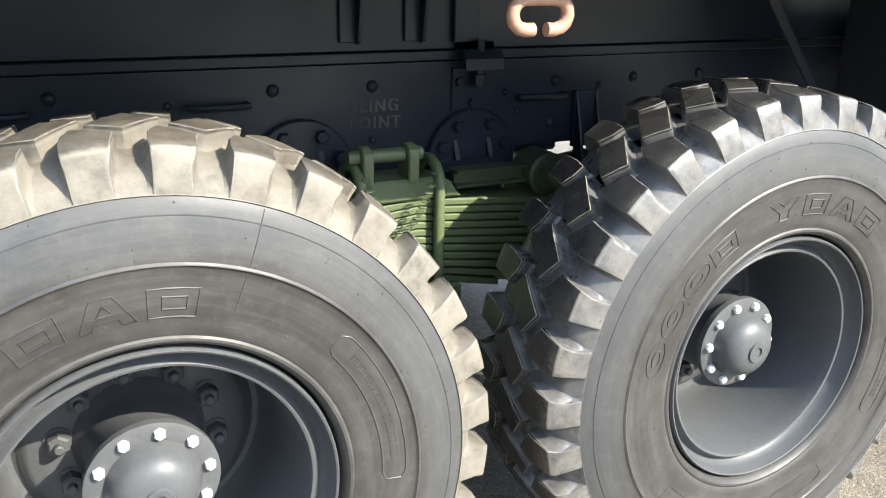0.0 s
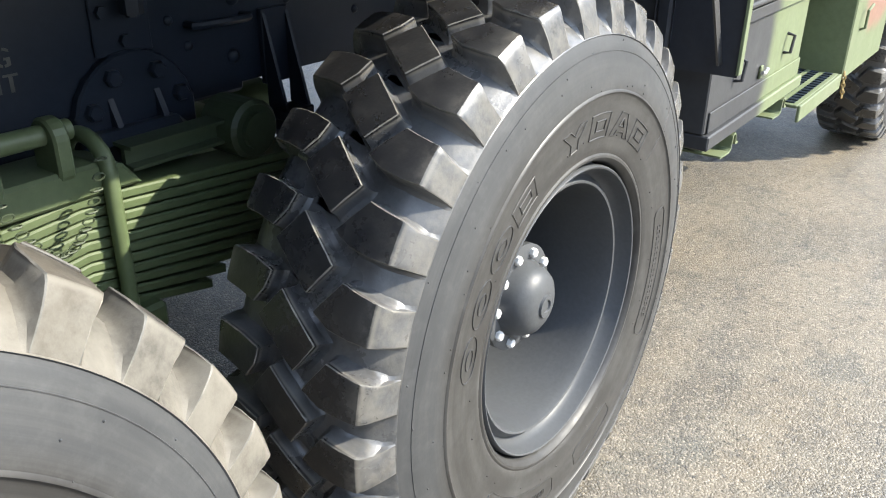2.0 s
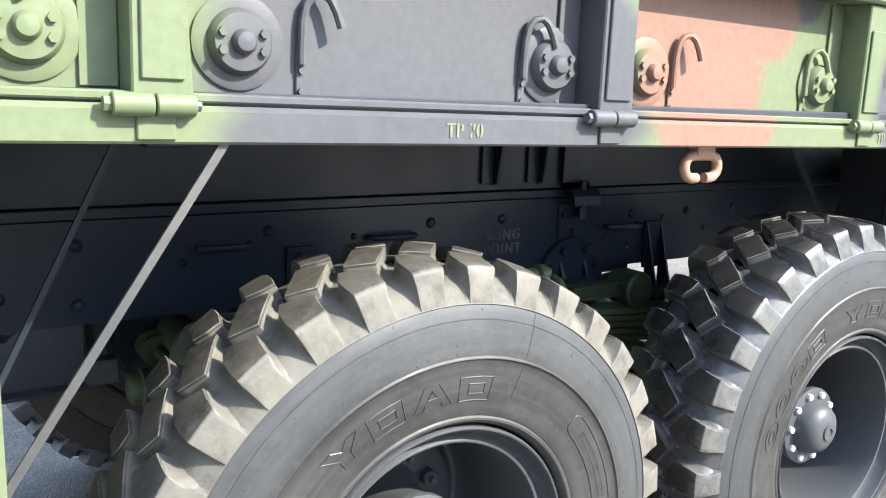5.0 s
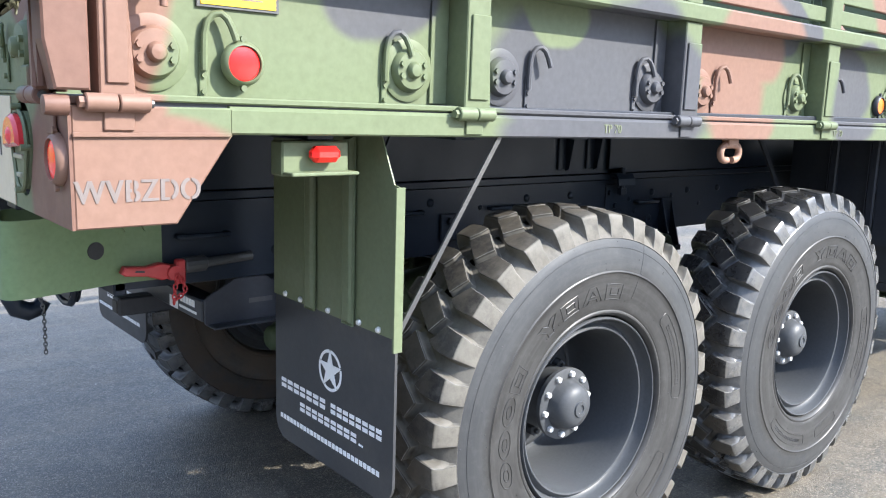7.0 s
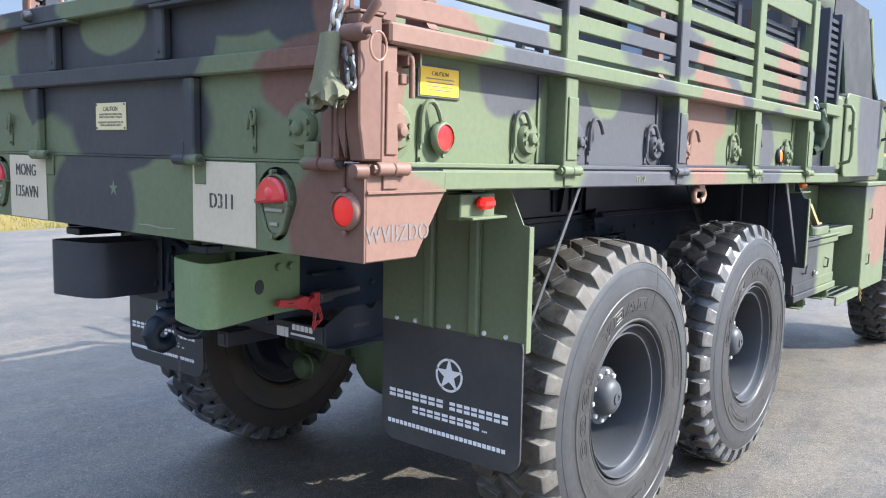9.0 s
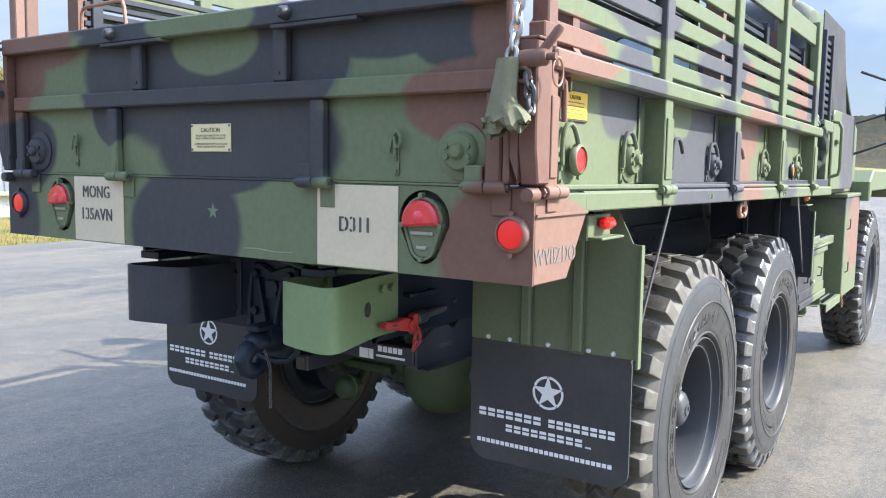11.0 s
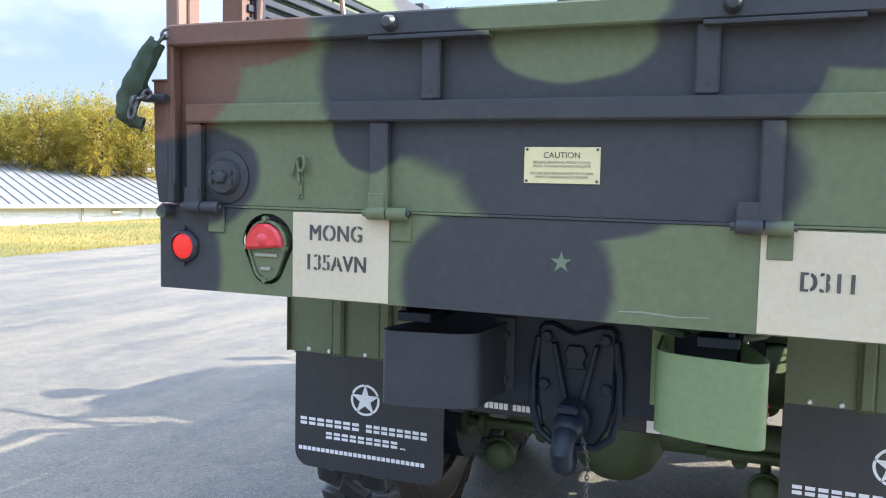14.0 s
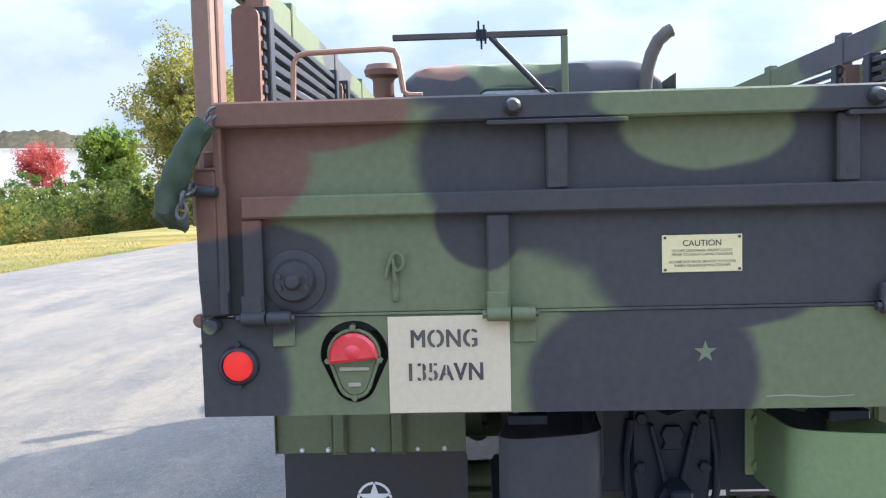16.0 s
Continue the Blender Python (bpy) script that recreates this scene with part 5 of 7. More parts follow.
# ---- drop sides and racks ----
POSTS = ((0.050, 0.116), (0.910, 0.997), (1.791, 1.886), (2.690, 2.790), (3.575, 3.680))
for s in (-1, 1):
    side = part("drop_side", box(0.045, 3.73, s * 1.075, s * 1.095, 1.545, 1.84, 0.002), CAMO_SIDE, truck, "camouflaged steel drop side with bolted covers")
    part("bottom_bead", box(0.05, 3.73, s * 1.094, s * 1.160, 1.534, 1.548, 0.003), CAMO_SIDE, side)
    part("top_rail", box(0.06, 3.75, s * 1.105, s * 1.188, 1.833, 1.886, 0.007), CAMO_SIDE, side)
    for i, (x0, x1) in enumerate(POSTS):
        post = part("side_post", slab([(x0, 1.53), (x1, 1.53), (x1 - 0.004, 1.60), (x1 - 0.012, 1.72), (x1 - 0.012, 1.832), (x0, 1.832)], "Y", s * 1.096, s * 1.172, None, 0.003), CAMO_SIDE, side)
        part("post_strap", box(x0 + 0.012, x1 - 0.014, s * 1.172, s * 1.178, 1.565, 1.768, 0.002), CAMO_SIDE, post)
        # strip added where the shaded gap beside the post lies, in panel paint
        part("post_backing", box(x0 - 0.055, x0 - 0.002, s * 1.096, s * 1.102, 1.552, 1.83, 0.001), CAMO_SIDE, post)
        h = hinge(side, (x0 - 0.03, s * 1.182, 1.530), (x0 + 0.085, s * 1.182, 1.530), CAMO_SIDE)
        part("hinge_strap", box(x0 + 0.005, x0 + 0.06, s * 1.1705, s * 1.176, 1.480, 1.532, 0.002), CAMO_SIDE, h)
        # rack stake above the rail
        stake = part("rack_stake", box(x0 + 0.004, x1 - 0.010, s * 1.118, s * 1.165, 1.887, 2.50 if i else 2.62, 0.004), CAMO_SIDE if i else SHADED_BROWN, side)
    for x in (0.172, 0.788, 1.088, 1.719, 1.985, 2.604, 3.422):
        disc(side, (x, s * 1.096, 1.628), (0, s, 0), CAMO_SIDE)
    for x in (0.275, 0.72, 1.192, 1.65, 2.07, 2.55, 2.88, 3.38):
        latch(side, (x, s * 1.096, 1.645), (0, s, 0), CAMO_SIDE)
    slats = [(1.911, 1.964), (1.990, 2.045), (2.070, 2.126), (2.152, 2.208), (2.235, 2.335), (2.362, 2.475)]
    for bay, ((a0, a1), (b0, b1)) in enumerate(zip(POSTS, POSTS[1:])):
        for z0, z1 in slats:
            if bay > 1 and 2.2 < z0 < 2.3:
                continue
            part("rack_slat", box(0.27 if s > 0 and bay == 0 else a1 - 0.02, b0 + 0.006, s * 1.124, s * 1.146, z0, z1, 0.003), CAMO_SIDE, side)
    # folded troop seat: thin slats inside the rack
    for x0, x1 in ((0.30, 1.45), (1.70, 2.62), (2.85, 3.55)):
        seat = part("folded_seat", box(x0, x0 + 0.05, s * 1.05, s * 1.10, 2.02, 2.345, 0.003), BLACK_PAINT, side, "folded slatted troop seat")
        part("seat_leg", slab(round_rect(s * 1.068, s * 1.14, 1.89, 2.336, 0.03), "X", x0 - 0.055, x0 - 0.015), SHADED_BROWN, seat, "brown-painted folded seat leg")
        part("seat_strut", box(x1 - 0.05, x1, s * 1.05, s * 1.10, 2.02, 2.345, 0.003), BLACK_PAINT, seat)
        for k in range(8):
            part("seat_slat", box(x0 - 0.03, x1 + 0.03, s * 1.06, s * 1.085, 2.03 + 0.039 * k, 2.052 + 0.039 * k, 0.002), BLACK_PAINT, seat)
reflector(truck, (0.354, -1.112, 1.620), 0.038, (0, -1, 0), RED_LENS, GREEN_PAINT)
reflector(truck, (3.31, -1.100, 1.60), 0.036, (0, -1, 0), ORANGE_LENS, BLACK_PAINT)
ysign = part("caution_plate", box(0.264, 0.446, -1.1015, -1.0955, 1.727, 1.815, 0.001), DARK_STEEL, truck, "yellow caution plate in a steel frame")
part("plate_face", box(0.272, 0.438, -1.1035, -1.1018, 1.733, 1.809, 0.0005), YELLOW, ysign)
letters("sign_text", "CAUTION", 0.016, SIDE_TEXT(0.355, -1.1042, 1.792), STENCIL, ysign, depth=0.0003)
for i in range(4):
    part("text_bar", box(0.294 + 0.004 * i, 0.416 - 0.003 * i, -1.1042, -1.1034, 1.777 - 0.010 * i, 1.780 - 0.010 * i, 0), GHOST_STENCIL, ysign)

# ---- splash guards and mud flaps ----
for s in (-1, 1):
    for x, mat in ((0.72, GREEN_PAINT), (3.66, BLACK_PAINT)):
        o = [(s * 0.555, 1.49), (s * 1.085, 1.49), (s * 1.150, 1.36), (s * 1.178, 1.355), (s * 1.178, 0.985 if x < 1 else 0.95), (s * 0.555, 0.985 if x < 1 else 0.95)]
        guard = part("splash_guard", slab(o, "X", x, x + 0.004), mat, truck, "dark green pressed steel splash guard")
        for y in (0.752, 0.944):
            part("pressed_rib", slab([(s * y, 1.47), (s * (y + 0.050), 1.47), (s * (y + 0.050), 0.982), (s * y, 0.982)], "X", x - 0.018, x - 0.001, None, 0.012), mat, guard)
        part("edge_flange", box(x - 0.02, x + 0.006, s * 1.179, s * (1.187 if s < 0 else 1.182), 0.96 if s < 0 else 0.986, 1.357, 0.001), GREEN_PAINT, guard)
        if x < 1:
            flap = part("mud_flap", slab([(s * u, v) for u, v in round_rect(0.552, 1.158, 0.544, 1.02, 0.062, 8)], "X", x + 0.006, x + 0.014), FLAP, truck, "black rubber mud flap with white printed star")
            bolt_me = mesh_of("flap_bolt", lathe([(0.001, -0.008), (0.006, -0.007), (0.009, -0.002), (0.009, 0.0)], "X", seg=12), CHROME_BOLT, True)
            for y in (0.625, 0.712, 0.860, 1.009, 1.096):
                part("flap_bolt", bolt_me, None, flap, loc=(x, s * y, 0.996))
            # printed roundel and plain bars in place of the dealer's lettering
            cy, cz = s * 0.862, 0.826
            xs = x + 0.0045
            for a0 in range(18, 378, 72):
                sector = [(cy + q * math.cos(radians(a)), cz + q * math.sin(radians(a))) for q, span in ((0.0585, range(a0 + 4, a0 + 69, 8)), (0.0500, range(a0 + 68, a0 + 3, -8))) for a in span]
                part("printed_arc", slab(sector, "X", xs, xs + 0.001), PRINT, flap)
            st = [(cy + (0.0585 if i % 2 == 0 else 0.0225) * math.sin(math.pi * i / 5), cz + (0.0585 if i % 2 == 0 else 0.0225) * math.cos(math.pi * i / 5)) for i in range(10)]
            part("printed_star", slab(st, "X", xs - 0.0005, xs + 0.001), PRINT, flap)
            # one slim bar above another for each character of the two large lines, a single bar in the small one
            for z0, z1, w0, w1, count in ((0.706, 0.735, 0.272, 0.016, 7), (0.706, 0.735, -0.005, -0.254, 8), (0.661, 0.687, 0.162, -0.140, 9), (0.660, 0.667, -0.144, -0.166, 3), (0.606, 0.624, 0.279, -0.244, 27)):
                step = (w0 - w1) / count
                for k in range(count):
                    y0, y1 = cy + w0 - step * k, cy + w0 - step * (k + 0.76)
                    h = z1 - z0
                    for a, b in (((0.0, 0.40), (0.60, 1.0)) if h > 0.02 else ((0.05, 0.85),)):
                        part("print_bar", box(xs, xs + 0.001, y0, y1, z0 + h * a, z0 + h * b, 0), PRINT, flap)
    part("brace_rod", slab([(0.716, 0.978), (0.732, 0.978), (1.056, 1.475), (1.040, 1.475)], "Y", s * 1.152, s * 1.158), DARK_STEEL, truck, "diagonal flat steel brace")
    part("brace_rod", slab([(0.735, 0.99), (0.747, 0.99), (0.985, 1.475), (0.973, 1.475)], "Y", s * 0.78, s * 0.79), CHASSIS, truck)
    part("brace_rod", slab([(3.66, 0.98), (3.63, 0.98), (3.34, 1.475), (3.375, 1.475)], "Y", s * 1.130, s * 1.136), DARK_STEEL, truck)
    part("brace_rod", slab([(3.66, 0.98), (3.63, 0.98), (3.20, 1.475), (3.24, 1.475)], "Y", s * 0.60, s * 0.61), BLACK_PAINT, truck)

# side marker lamps under the sill, lashing ring
for x, lens_mat, y in ((0.53, RED_LENS, -1.11), (3.74, ORANGE_LENS, -1.09)):
    mk = part("side_marker_lamp", box(x - 0.085, x + 0.085, y - 0.004, y + 0.05, 1.385, 1.462, 0.004), GREEN_PAINT, truck, "small side marker lamp in a green housing")
    part("marker_lens", box(x - 0.026, x + 0.046, y - 0.042, y - 0.004, 1.416, 1.452, 0.012), lens_mat, mk)
    part("marker_shelf", box(x - 0.085, x + 0.085, y - 0.05, y - 0.004, 1.388, 1.396, 0.002), GREEN_PAINT, mk)
rx, rz = 2.169, 1.412
half = [(0.013, -0.040), (0.028, -0.041), (0.042, -0.036), (0.052, -0.024), (0.056, -0.006), (0.054, 0.012), (0.046, 0.026), (0.032, 0.033), (0.012, 0.034)]
ring_pts = [(rx - 1.0 * u, -1.12, rz + 0.006 + 0.70 * v) for u, v in half] + [(rx + 1.0 * u, -1.12, rz + 0.006 + 0.70 * v) for u, v in half[::-1]]
part("lashing_ring", tube(ring_pts, 0.0122, 12), TAN_BROWN, truck, "brown-painted open lashing ring", True)
part("ring_bracket", box(rx - 0.03, rx + 0.03, -1.135, -1.105, 1.440, 1.474, 0.003), TAN_BROWN, truck)

# ---- rear hitch, bumperettes ----
def smooth_path(points, k=5):
    """A Catmull-Rom curve through the points, k steps between two."""
    pts = [Vector(p) for p in points]
    pts = [pts[0] * 2 - pts[1]] + pts + [pts[-1] * 2 - pts[-2]]
    out = []
    for a, b, c, d in zip(pts, pts[1:], pts[2:], pts[3:]):
        out += [0.5 * (2 * b + (c - a) * t + (2 * a - 5 * b + 4 * c - d) * t * t + (3 * b - a - 3 * c + d) * t ** 3) for t in (q / k for q in range(k))]
    return out + [pts[-2]]


BENT_BAR = smooth_path([(0.43, 0.417), (0.36, 0.417), (0.30, 0.423), (0.244, 0.436), (0.15, 0.460), (0.08, 0.478), (0.045, 0.483), (0.020, 0.475), (0.007, 0.455), (0.008, 0.42), (0.022, 0.345), (0.038, 0.285), (0.055, 0.250), (0.080, 0.230), (0.11, 0.224), (0.16, 0.222), (0.225, 0.218), (0.285, 0.214)])
for s, mat in ((1, BLACK_PAINT), (-1, LIGHT_GREEN)):
    edge_in, edge_out = [], []
    for i, p in enumerate(BENT_BAR):
        d = (BENT_BAR[min(i + 1, len(BENT_BAR) - 1)] - BENT_BAR[max(i - 1, 0)]).normalized()
        edge_out.append((p.x, -0.02 + s * p.y))
        edge_in.append((p.x - d.y * 0.008, -0.02 + s * (p.y + d.x * 0.008)))
    holder = part("bumperette", slab(edge_out + edge_in[::-1], "Z", 1.037, 1.236), mat, truck, "curved steel bumperette in %s paint" % ("black" if s > 0 else "light green"), True)
    for x in (0.333, 0.386):
        part("bumperette_bolt", tube([(x, -0.02 + s * 0.417, 1.193), (x, -0.02 + s * 0.434, 1.193)], 0.014, 6), mat, holder)
    # black disc on the bar, its colour giving a round hole's darkness
    part("hole_plug", cyl((0.2445, -0.02 + s * 0.4380, 1.137), (0.242, -0.02 + s * 0.430, 1.137), 0.024, 18), STENCIL, holder)
    part("bumperette_strap", box(0.285, 0.294, -0.02 + s * 0.190, -0.02 + s * 0.248, 1.045, 1.25, 0.002), mat, holder)
    for z in (1.073, 1.20):
        part("strap_bolt", tube([(0.285, -0.02 + s * 0.219, z), (0.270, -0.02 + s * 0.219, z)], 0.015, 6), mat, holder)
plate = part("pintle_plate", slab([(0.100, 1.245), (0.085, 1.262), (0.055, 1.262), (0.0, 1.238), (-0.075, 1.262), (-0.108, 1.262), (-0.122, 1.245), (-0.118, 1.06), (-0.105, 0.98), (-0.07, 0.925), (0.045, 0.925), (0.085, 0.98), (0.098, 1.06)], "X", 0.258, 0.292, None, 0.008), CHASSIS, truck, "black cast pintle hitch plate", loc=(0.015, 0.0, -0.014))
part("plate_rim", tube([(0.262, y, z) for y, z in [(0.098, 1.22), (0.112, 1.12), (0.110, 1.02), (0.092, 0.955), (0.055, 0.925), (-0.010, 0.915), (-0.075, 0.925), (-0.114, 0.955), (-0.130, 1.02), (-0.132, 1.12), (-0.118, 1.22)]], 0.011, 8), CHASSIS, plate, smooth=True)
for y, z in ((0.072, 1.225), (-0.092, 1.225), (0.076, 1.09), (-0.096, 1.09)):
    part("plate_bolt", tube([(0.258, y, z), (0.242, y, z), (0.240, y, z)], [0.017, 0.017, 0.014], 6), CHASSIS, plate)
for sy in (-1, 1):
    part("cast_web", slab([(-0.010 + sy * 0.066, 1.21), (-0.010 + sy * 0.052, 1.21), (-0.010 + sy * 0.012, 1.04), (-0.010 + sy * 0.026, 1.04)], "X", 0.234, 0.258, None, 0.003), CHASSIS, plate)
part("latch_plate", slab([(-0.04, 1.14), (0.02, 1.14), (0.012, 1.16), (0.022, 1.18), (0.010, 1.205), (-0.03, 1.205), (-0.042, 1.18), (-0.032, 1.16)], "X", 0.243, 0.256, None, 0.003), CHASSIS, plate)
hook = bmesh.new()
bmesh.ops.create_uvsphere(hook, u_segments=20, v_segments=12, radius=0.047, matrix=pose(0.185, -0.012, 1.0) @ Matrix.Diagonal((1.25, 0.95, 0.85, 1)))
tube([(0.26, -0.012, 1.0), (0.20, -0.012, 1.01)], 0.050, 16, hook)
part("pintle_body", hook, CHASSIS, plate, smooth=True)
part("pintle_hook", tube([(0.21, -0.012, 0.985), (0.165, -0.012, 0.995), (0.125, -0.012, 0.975), (0.108, -0.012, 0.945), (0.122, -0.012, 0.915), (0.155, -0.012, 0.900), (0.185, -0.012, 0.908), (0.20, -0.012, 0.93)],
     [0.032, 0.033, 0.032, 0.031, 0.030, 0.029, 0.026, 0.022], 14), CHASSIS, plate, smooth=True)
part("pintle_jaw", box(0.15, 0.26, -0.04, 0.016, 1.035, 1.06, 0.006), CHASSIS, plate)


def chain(points, size, wire, material, parent, label=""):
    """Oval links strung along a path, every other one turned."""
    pts = [Vector(p) for p in points]
    lens_ = [0.0]
    for p, q in zip(pts, pts[1:]):
        lens_.append(lens_[-1] + (q - p).length)
    bm = bmesh.new()
    n = max(2, int(lens_[-1] / (size * 0.72)))
    for k in range(n):
        d = lens_[-1] * (k + 0.5) / n
        i = max(j for j in range(len(lens_) - 1) if lens_[j] <= d)
        t = (d - lens_[i]) / (lens_[i + 1] - lens_[i])
        c = pts[i].lerp(pts[i + 1], t)
        a, b, dd = frame_of(pts[i + 1] - pts[i])
        side = a if k % 2 else b
        ring = []
        for q in range(12):
            ang = 2 * math.pi * q / 12
            ring.append(c + dd * (size * 0.5 * math.cos(ang)) + side * (size * 0.30 * math.sin(ang)))
        tube(ring, wire, 6, bm, closed=True)
    return tagged(part("chain", bm, material, parent, label, True), kind="stuff")


chain([(0.19, -0.05, 0.96), (0.20, -0.065, 0.90), (0.20, -0.065, 0.76)], 0.016, 0.002, DARK_STEEL, truck, "thin hanging safety chain")
# tow receiver under the frame
recv = part("tow_crossbar", box(0.552, 0.62, -0.416, 0.40, 0.886, 0.952, 0.004), BLACK_PAINT, truck, "black steel tow receiver bar with white labels")
part("receiver_tube", box(0.44, 0.70, -0.013, 0.049, 0.830, 0.892, 0.006), BLACK_PAINT, recv)
# black square on the tube's end, painting its dark open mouth
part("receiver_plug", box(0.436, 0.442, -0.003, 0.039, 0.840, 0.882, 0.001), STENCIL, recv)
for s in (-1, 1):
    x0 = 0.557
    gus = slab([(x0 + 0.012, 0.872), (x0, 0.884), (x0, 0.955), (x0 + 0.012, 0.965), (x0 + 0.10, 1.012), (x0 + 0.20, 1.012), (x0 + 0.225, 0.995), (x0 + 0.245, 0.995), (x0 + 0.265, 1.015), (0.96, 1.02), (0.96, 0.872)], "Y", s * 0.418, s * 0.428, None, 0.002)
    part("side_bracket", gus, BLACK_PAINT, recv)
    part("bracket_flange", box(x0 + 0.010, 0.96, s * 0.428, s * 0.475, 0.872, 0.880, 0.003), BLACK_PAINT, recv)
    part("label_bar", box(0.70, 0.78, s * 0.4282, s * 0.4290, 0.930, 0.945, 0), DARK_STEEL, recv)
    part("axle_beam", box(0.66, 1.05, s * 0.30, s * 0.36, 0.84, 0.90, 0.006), DARK_STEEL, recv)
for y0, y1, z0, z1, count in ((-0.258, -0.372, 0.922, 0.943, 5), (-0.250, -0.380, 0.902, 0.910, 1), (-0.172, -0.214, 0.890, 0.926, 1), (-0.217, -0.236, 0.890, 0.926, 1), (0.343, 0.262, 0.905, 0.925, 5), (0.248, 0.174, 0.905, 0.925, 5)):
    step = (y1 - y0) / count
    for k in range(count):
        part("label_bar", box(0.5498, 0.5518, y0 + step * k, y0 + step * (k + (0.78 if count > 1 else 1.0)), z0, z1, 0), PRINT, recv)
lever = part("air_cutoff_lever", slab([(0.300, 1.072), (0.310, 1.090), (0.37, 1.084), (0.41, 1.092), (0.465, 1.078), (0.465, 1.048), (0.41, 1.044), (0.37, 1.058), (0.31, 1.064)], "Y", -0.486, -0.456, None, 0.004), RED_METAL, truck, "red-painted air coupling lever with small chain")
# black inlay on the face, coloured like the dark of a slot
part("lever_slot", slab([(0.335, 1.073), (0.338, 1.078), (0.362, 1.076), (0.362, 1.070)], "Y", -0.4868, -0.486), STENCIL, lever)
part("coupling_head", lathe([(0.002, -0.018), (0.020, -0.018), (0.024, 0.0), (0.020, 0.018), (0.002, 0.020)], "Y", (0.445, -0.476, 1.062), 20), RED_METAL, lever, smooth=True)
part("coupling_lug", box(0.452, 0.478, -0.492, -0.462, 1.028, 1.098, 0.005), RED_METAL, lever)
part("coupling_body", cyl((0.475, -0.474, 1.078), (0.545, -0.465, 1.078), 0.024, 12, None, 0.004), DARK_STEEL, lever)
part("coupling_pipe", cyl((0.545, -0.465, 1.078), (0.70, -0.445, 1.082), 0.014, 12), DARK_STEEL, lever)
chain([(0.452, -0.497, 1.06), (0.440, -0.502, 1.02), (0.437, -0.498, 0.975)], 0.018, 0.0025, RED_METAL, truck, "short red-painted chain")
chain([(0.462, -0.500, 1.05), (0.470, -0.505, 1.01), (0.440, -0.500, 0.985)], 0.018, 0.0025, RED_METAL, truck)
for k in range(3):
    y = -0.30 - 0.07 * k
    part("air_hose", tube([(0.10 + 0.05 * k, y + 0.1, 1.30), (0.12, y, 1.272), (0.24, y - 0.05, 1.265), (0.36, y - 0.08, 1.29), (0.5, y - 0.1, 1.32)], 0.010, 8), CANVAS, truck, smooth=True)

# ---- gate chains in canvas sleeves, corner posts ----
for s, off in ((-1, 0.0), (1, -0.034)):
    corner = part("corner_post", slab([(-0.030, 1.556), (-0.046, 1.64), (-0.048, 1.895), (0.030, 1.895), (0.030, 1.556)], "Y", s * (1.143 + off), s * (1.192 + off), None, 0.004), CAMO_REAR, truck, "brown-painted steel corner post with latch")
    part("post_flange", slab([(s * (1.120 + off), 1.62), (s * (1.142 + off), 1.562), (s * (1.142 + off), 1.893), (s * (1.120 + off), 1.86)], "X", -0.044, -0.036), CAMO_REAR, corner)
    part("post_cap", box(-0.05, 0.032, s * (1.140 + off), s * (1.196 + off), 1.896, 1.903, 0.002), CAMO_REAR, corner)
    part("stake_collar", box(0.0, 0.055, s * (1.140 + off), s * (1.185 + off), 1.904, 1.945, 0.004), CAMO_REAR, corner)
    part("gate_latch_arm", tube([(-0.060, s * (1.135 + off), 1.847), (-0.058, s * (1.160 + off), 1.848), (-0.056, s * (1.215 + off), 1.850), (-0.056, s * (1.222 + off), 1.850)], [0.020, 0.0215, 0.0205, 0.016] if s < 0 else [0.012, 0.013, 0.012, 0.009], 16), CAMO_REAR if s < 0 else BLACK_PAINT, corner, smooth=True)
    part("latch_pin", cyl((-0.056, s * (1.222 + off), 1.850), (-0.056, s * (1.244 + off), 1.850), 0.009, 10), CAMO_REAR if s < 0 else BLACK_PAINT, corner, smooth=True)
    part("latch_handle", tube([(-0.055, s * (1.198 + off), 1.855), (-0.048, s * (1.222 + off), 1.885), (-0.040, s * (1.240 + off), 1.912), (-0.038, s * (1.246 + off), 1.920)], [0.011, 0.011, 0.0115, 0.008], 12), CAMO_REAR if s < 0 else BLACK_PAINT, corner, smooth=True)
    if s < 0:
        part("pull_ring", tube([(-0.030 + 0.027 * math.cos(q), s * (1.236 + off), 1.818 + 0.033 * math.sin(q)) for q in (2 * math.pi * k / 20 for k in range(20))], 0.0030, 6, closed=True), TAN_BROWN if s < 0 else BLACK_PAINT, corner, smooth=True)
    if s < 0:
        part("chain_shackle", tube([(-0.066, s * (1.160 + off + 0.020 * math.cos(q)), 1.812 + 0.016 * math.sin(q)) for q in (2 * math.pi * k / 14 for k in range(14))], 0.0065, 8, closed=True), CAMO_REAR if s < 0 else BLACK_PAINT, corner, smooth=True)
    part("hinge_pin_end", lathe([(0.002, -0.012), (0.017, -0.010), (0.019, 0.004), (0.019, 0.03)], "X", (-0.035, s * (1.170 + off), 1.53), 16), CAMO_REAR, corner, smooth=True)


def sleeve(points, radii, material, label, seed):
    """A crumpled canvas sleeve over a chain."""
    rng = random.Random(seed)
    own = tube(points, radii, 18, cap=False)
    for v in own.verts:
        n = noise.noise(v.co * 28 + Vector((seed, 0, 0))) * 0.015 + noise.noise(v.co * 70) * 0.005
        v.co += Vector((n, n * rng.uniform(-1, 1), n * 0.6))
    return part("canvas_sleeve", own, material, truck, label, True)


def dense(points, k=4):
    out = []
    for p, q in zip(points, points[1:]):
        out += [tuple(Vector(p).lerp(Vector(q), i / k)) for i in range(k)]
    return out + [points[-1]]


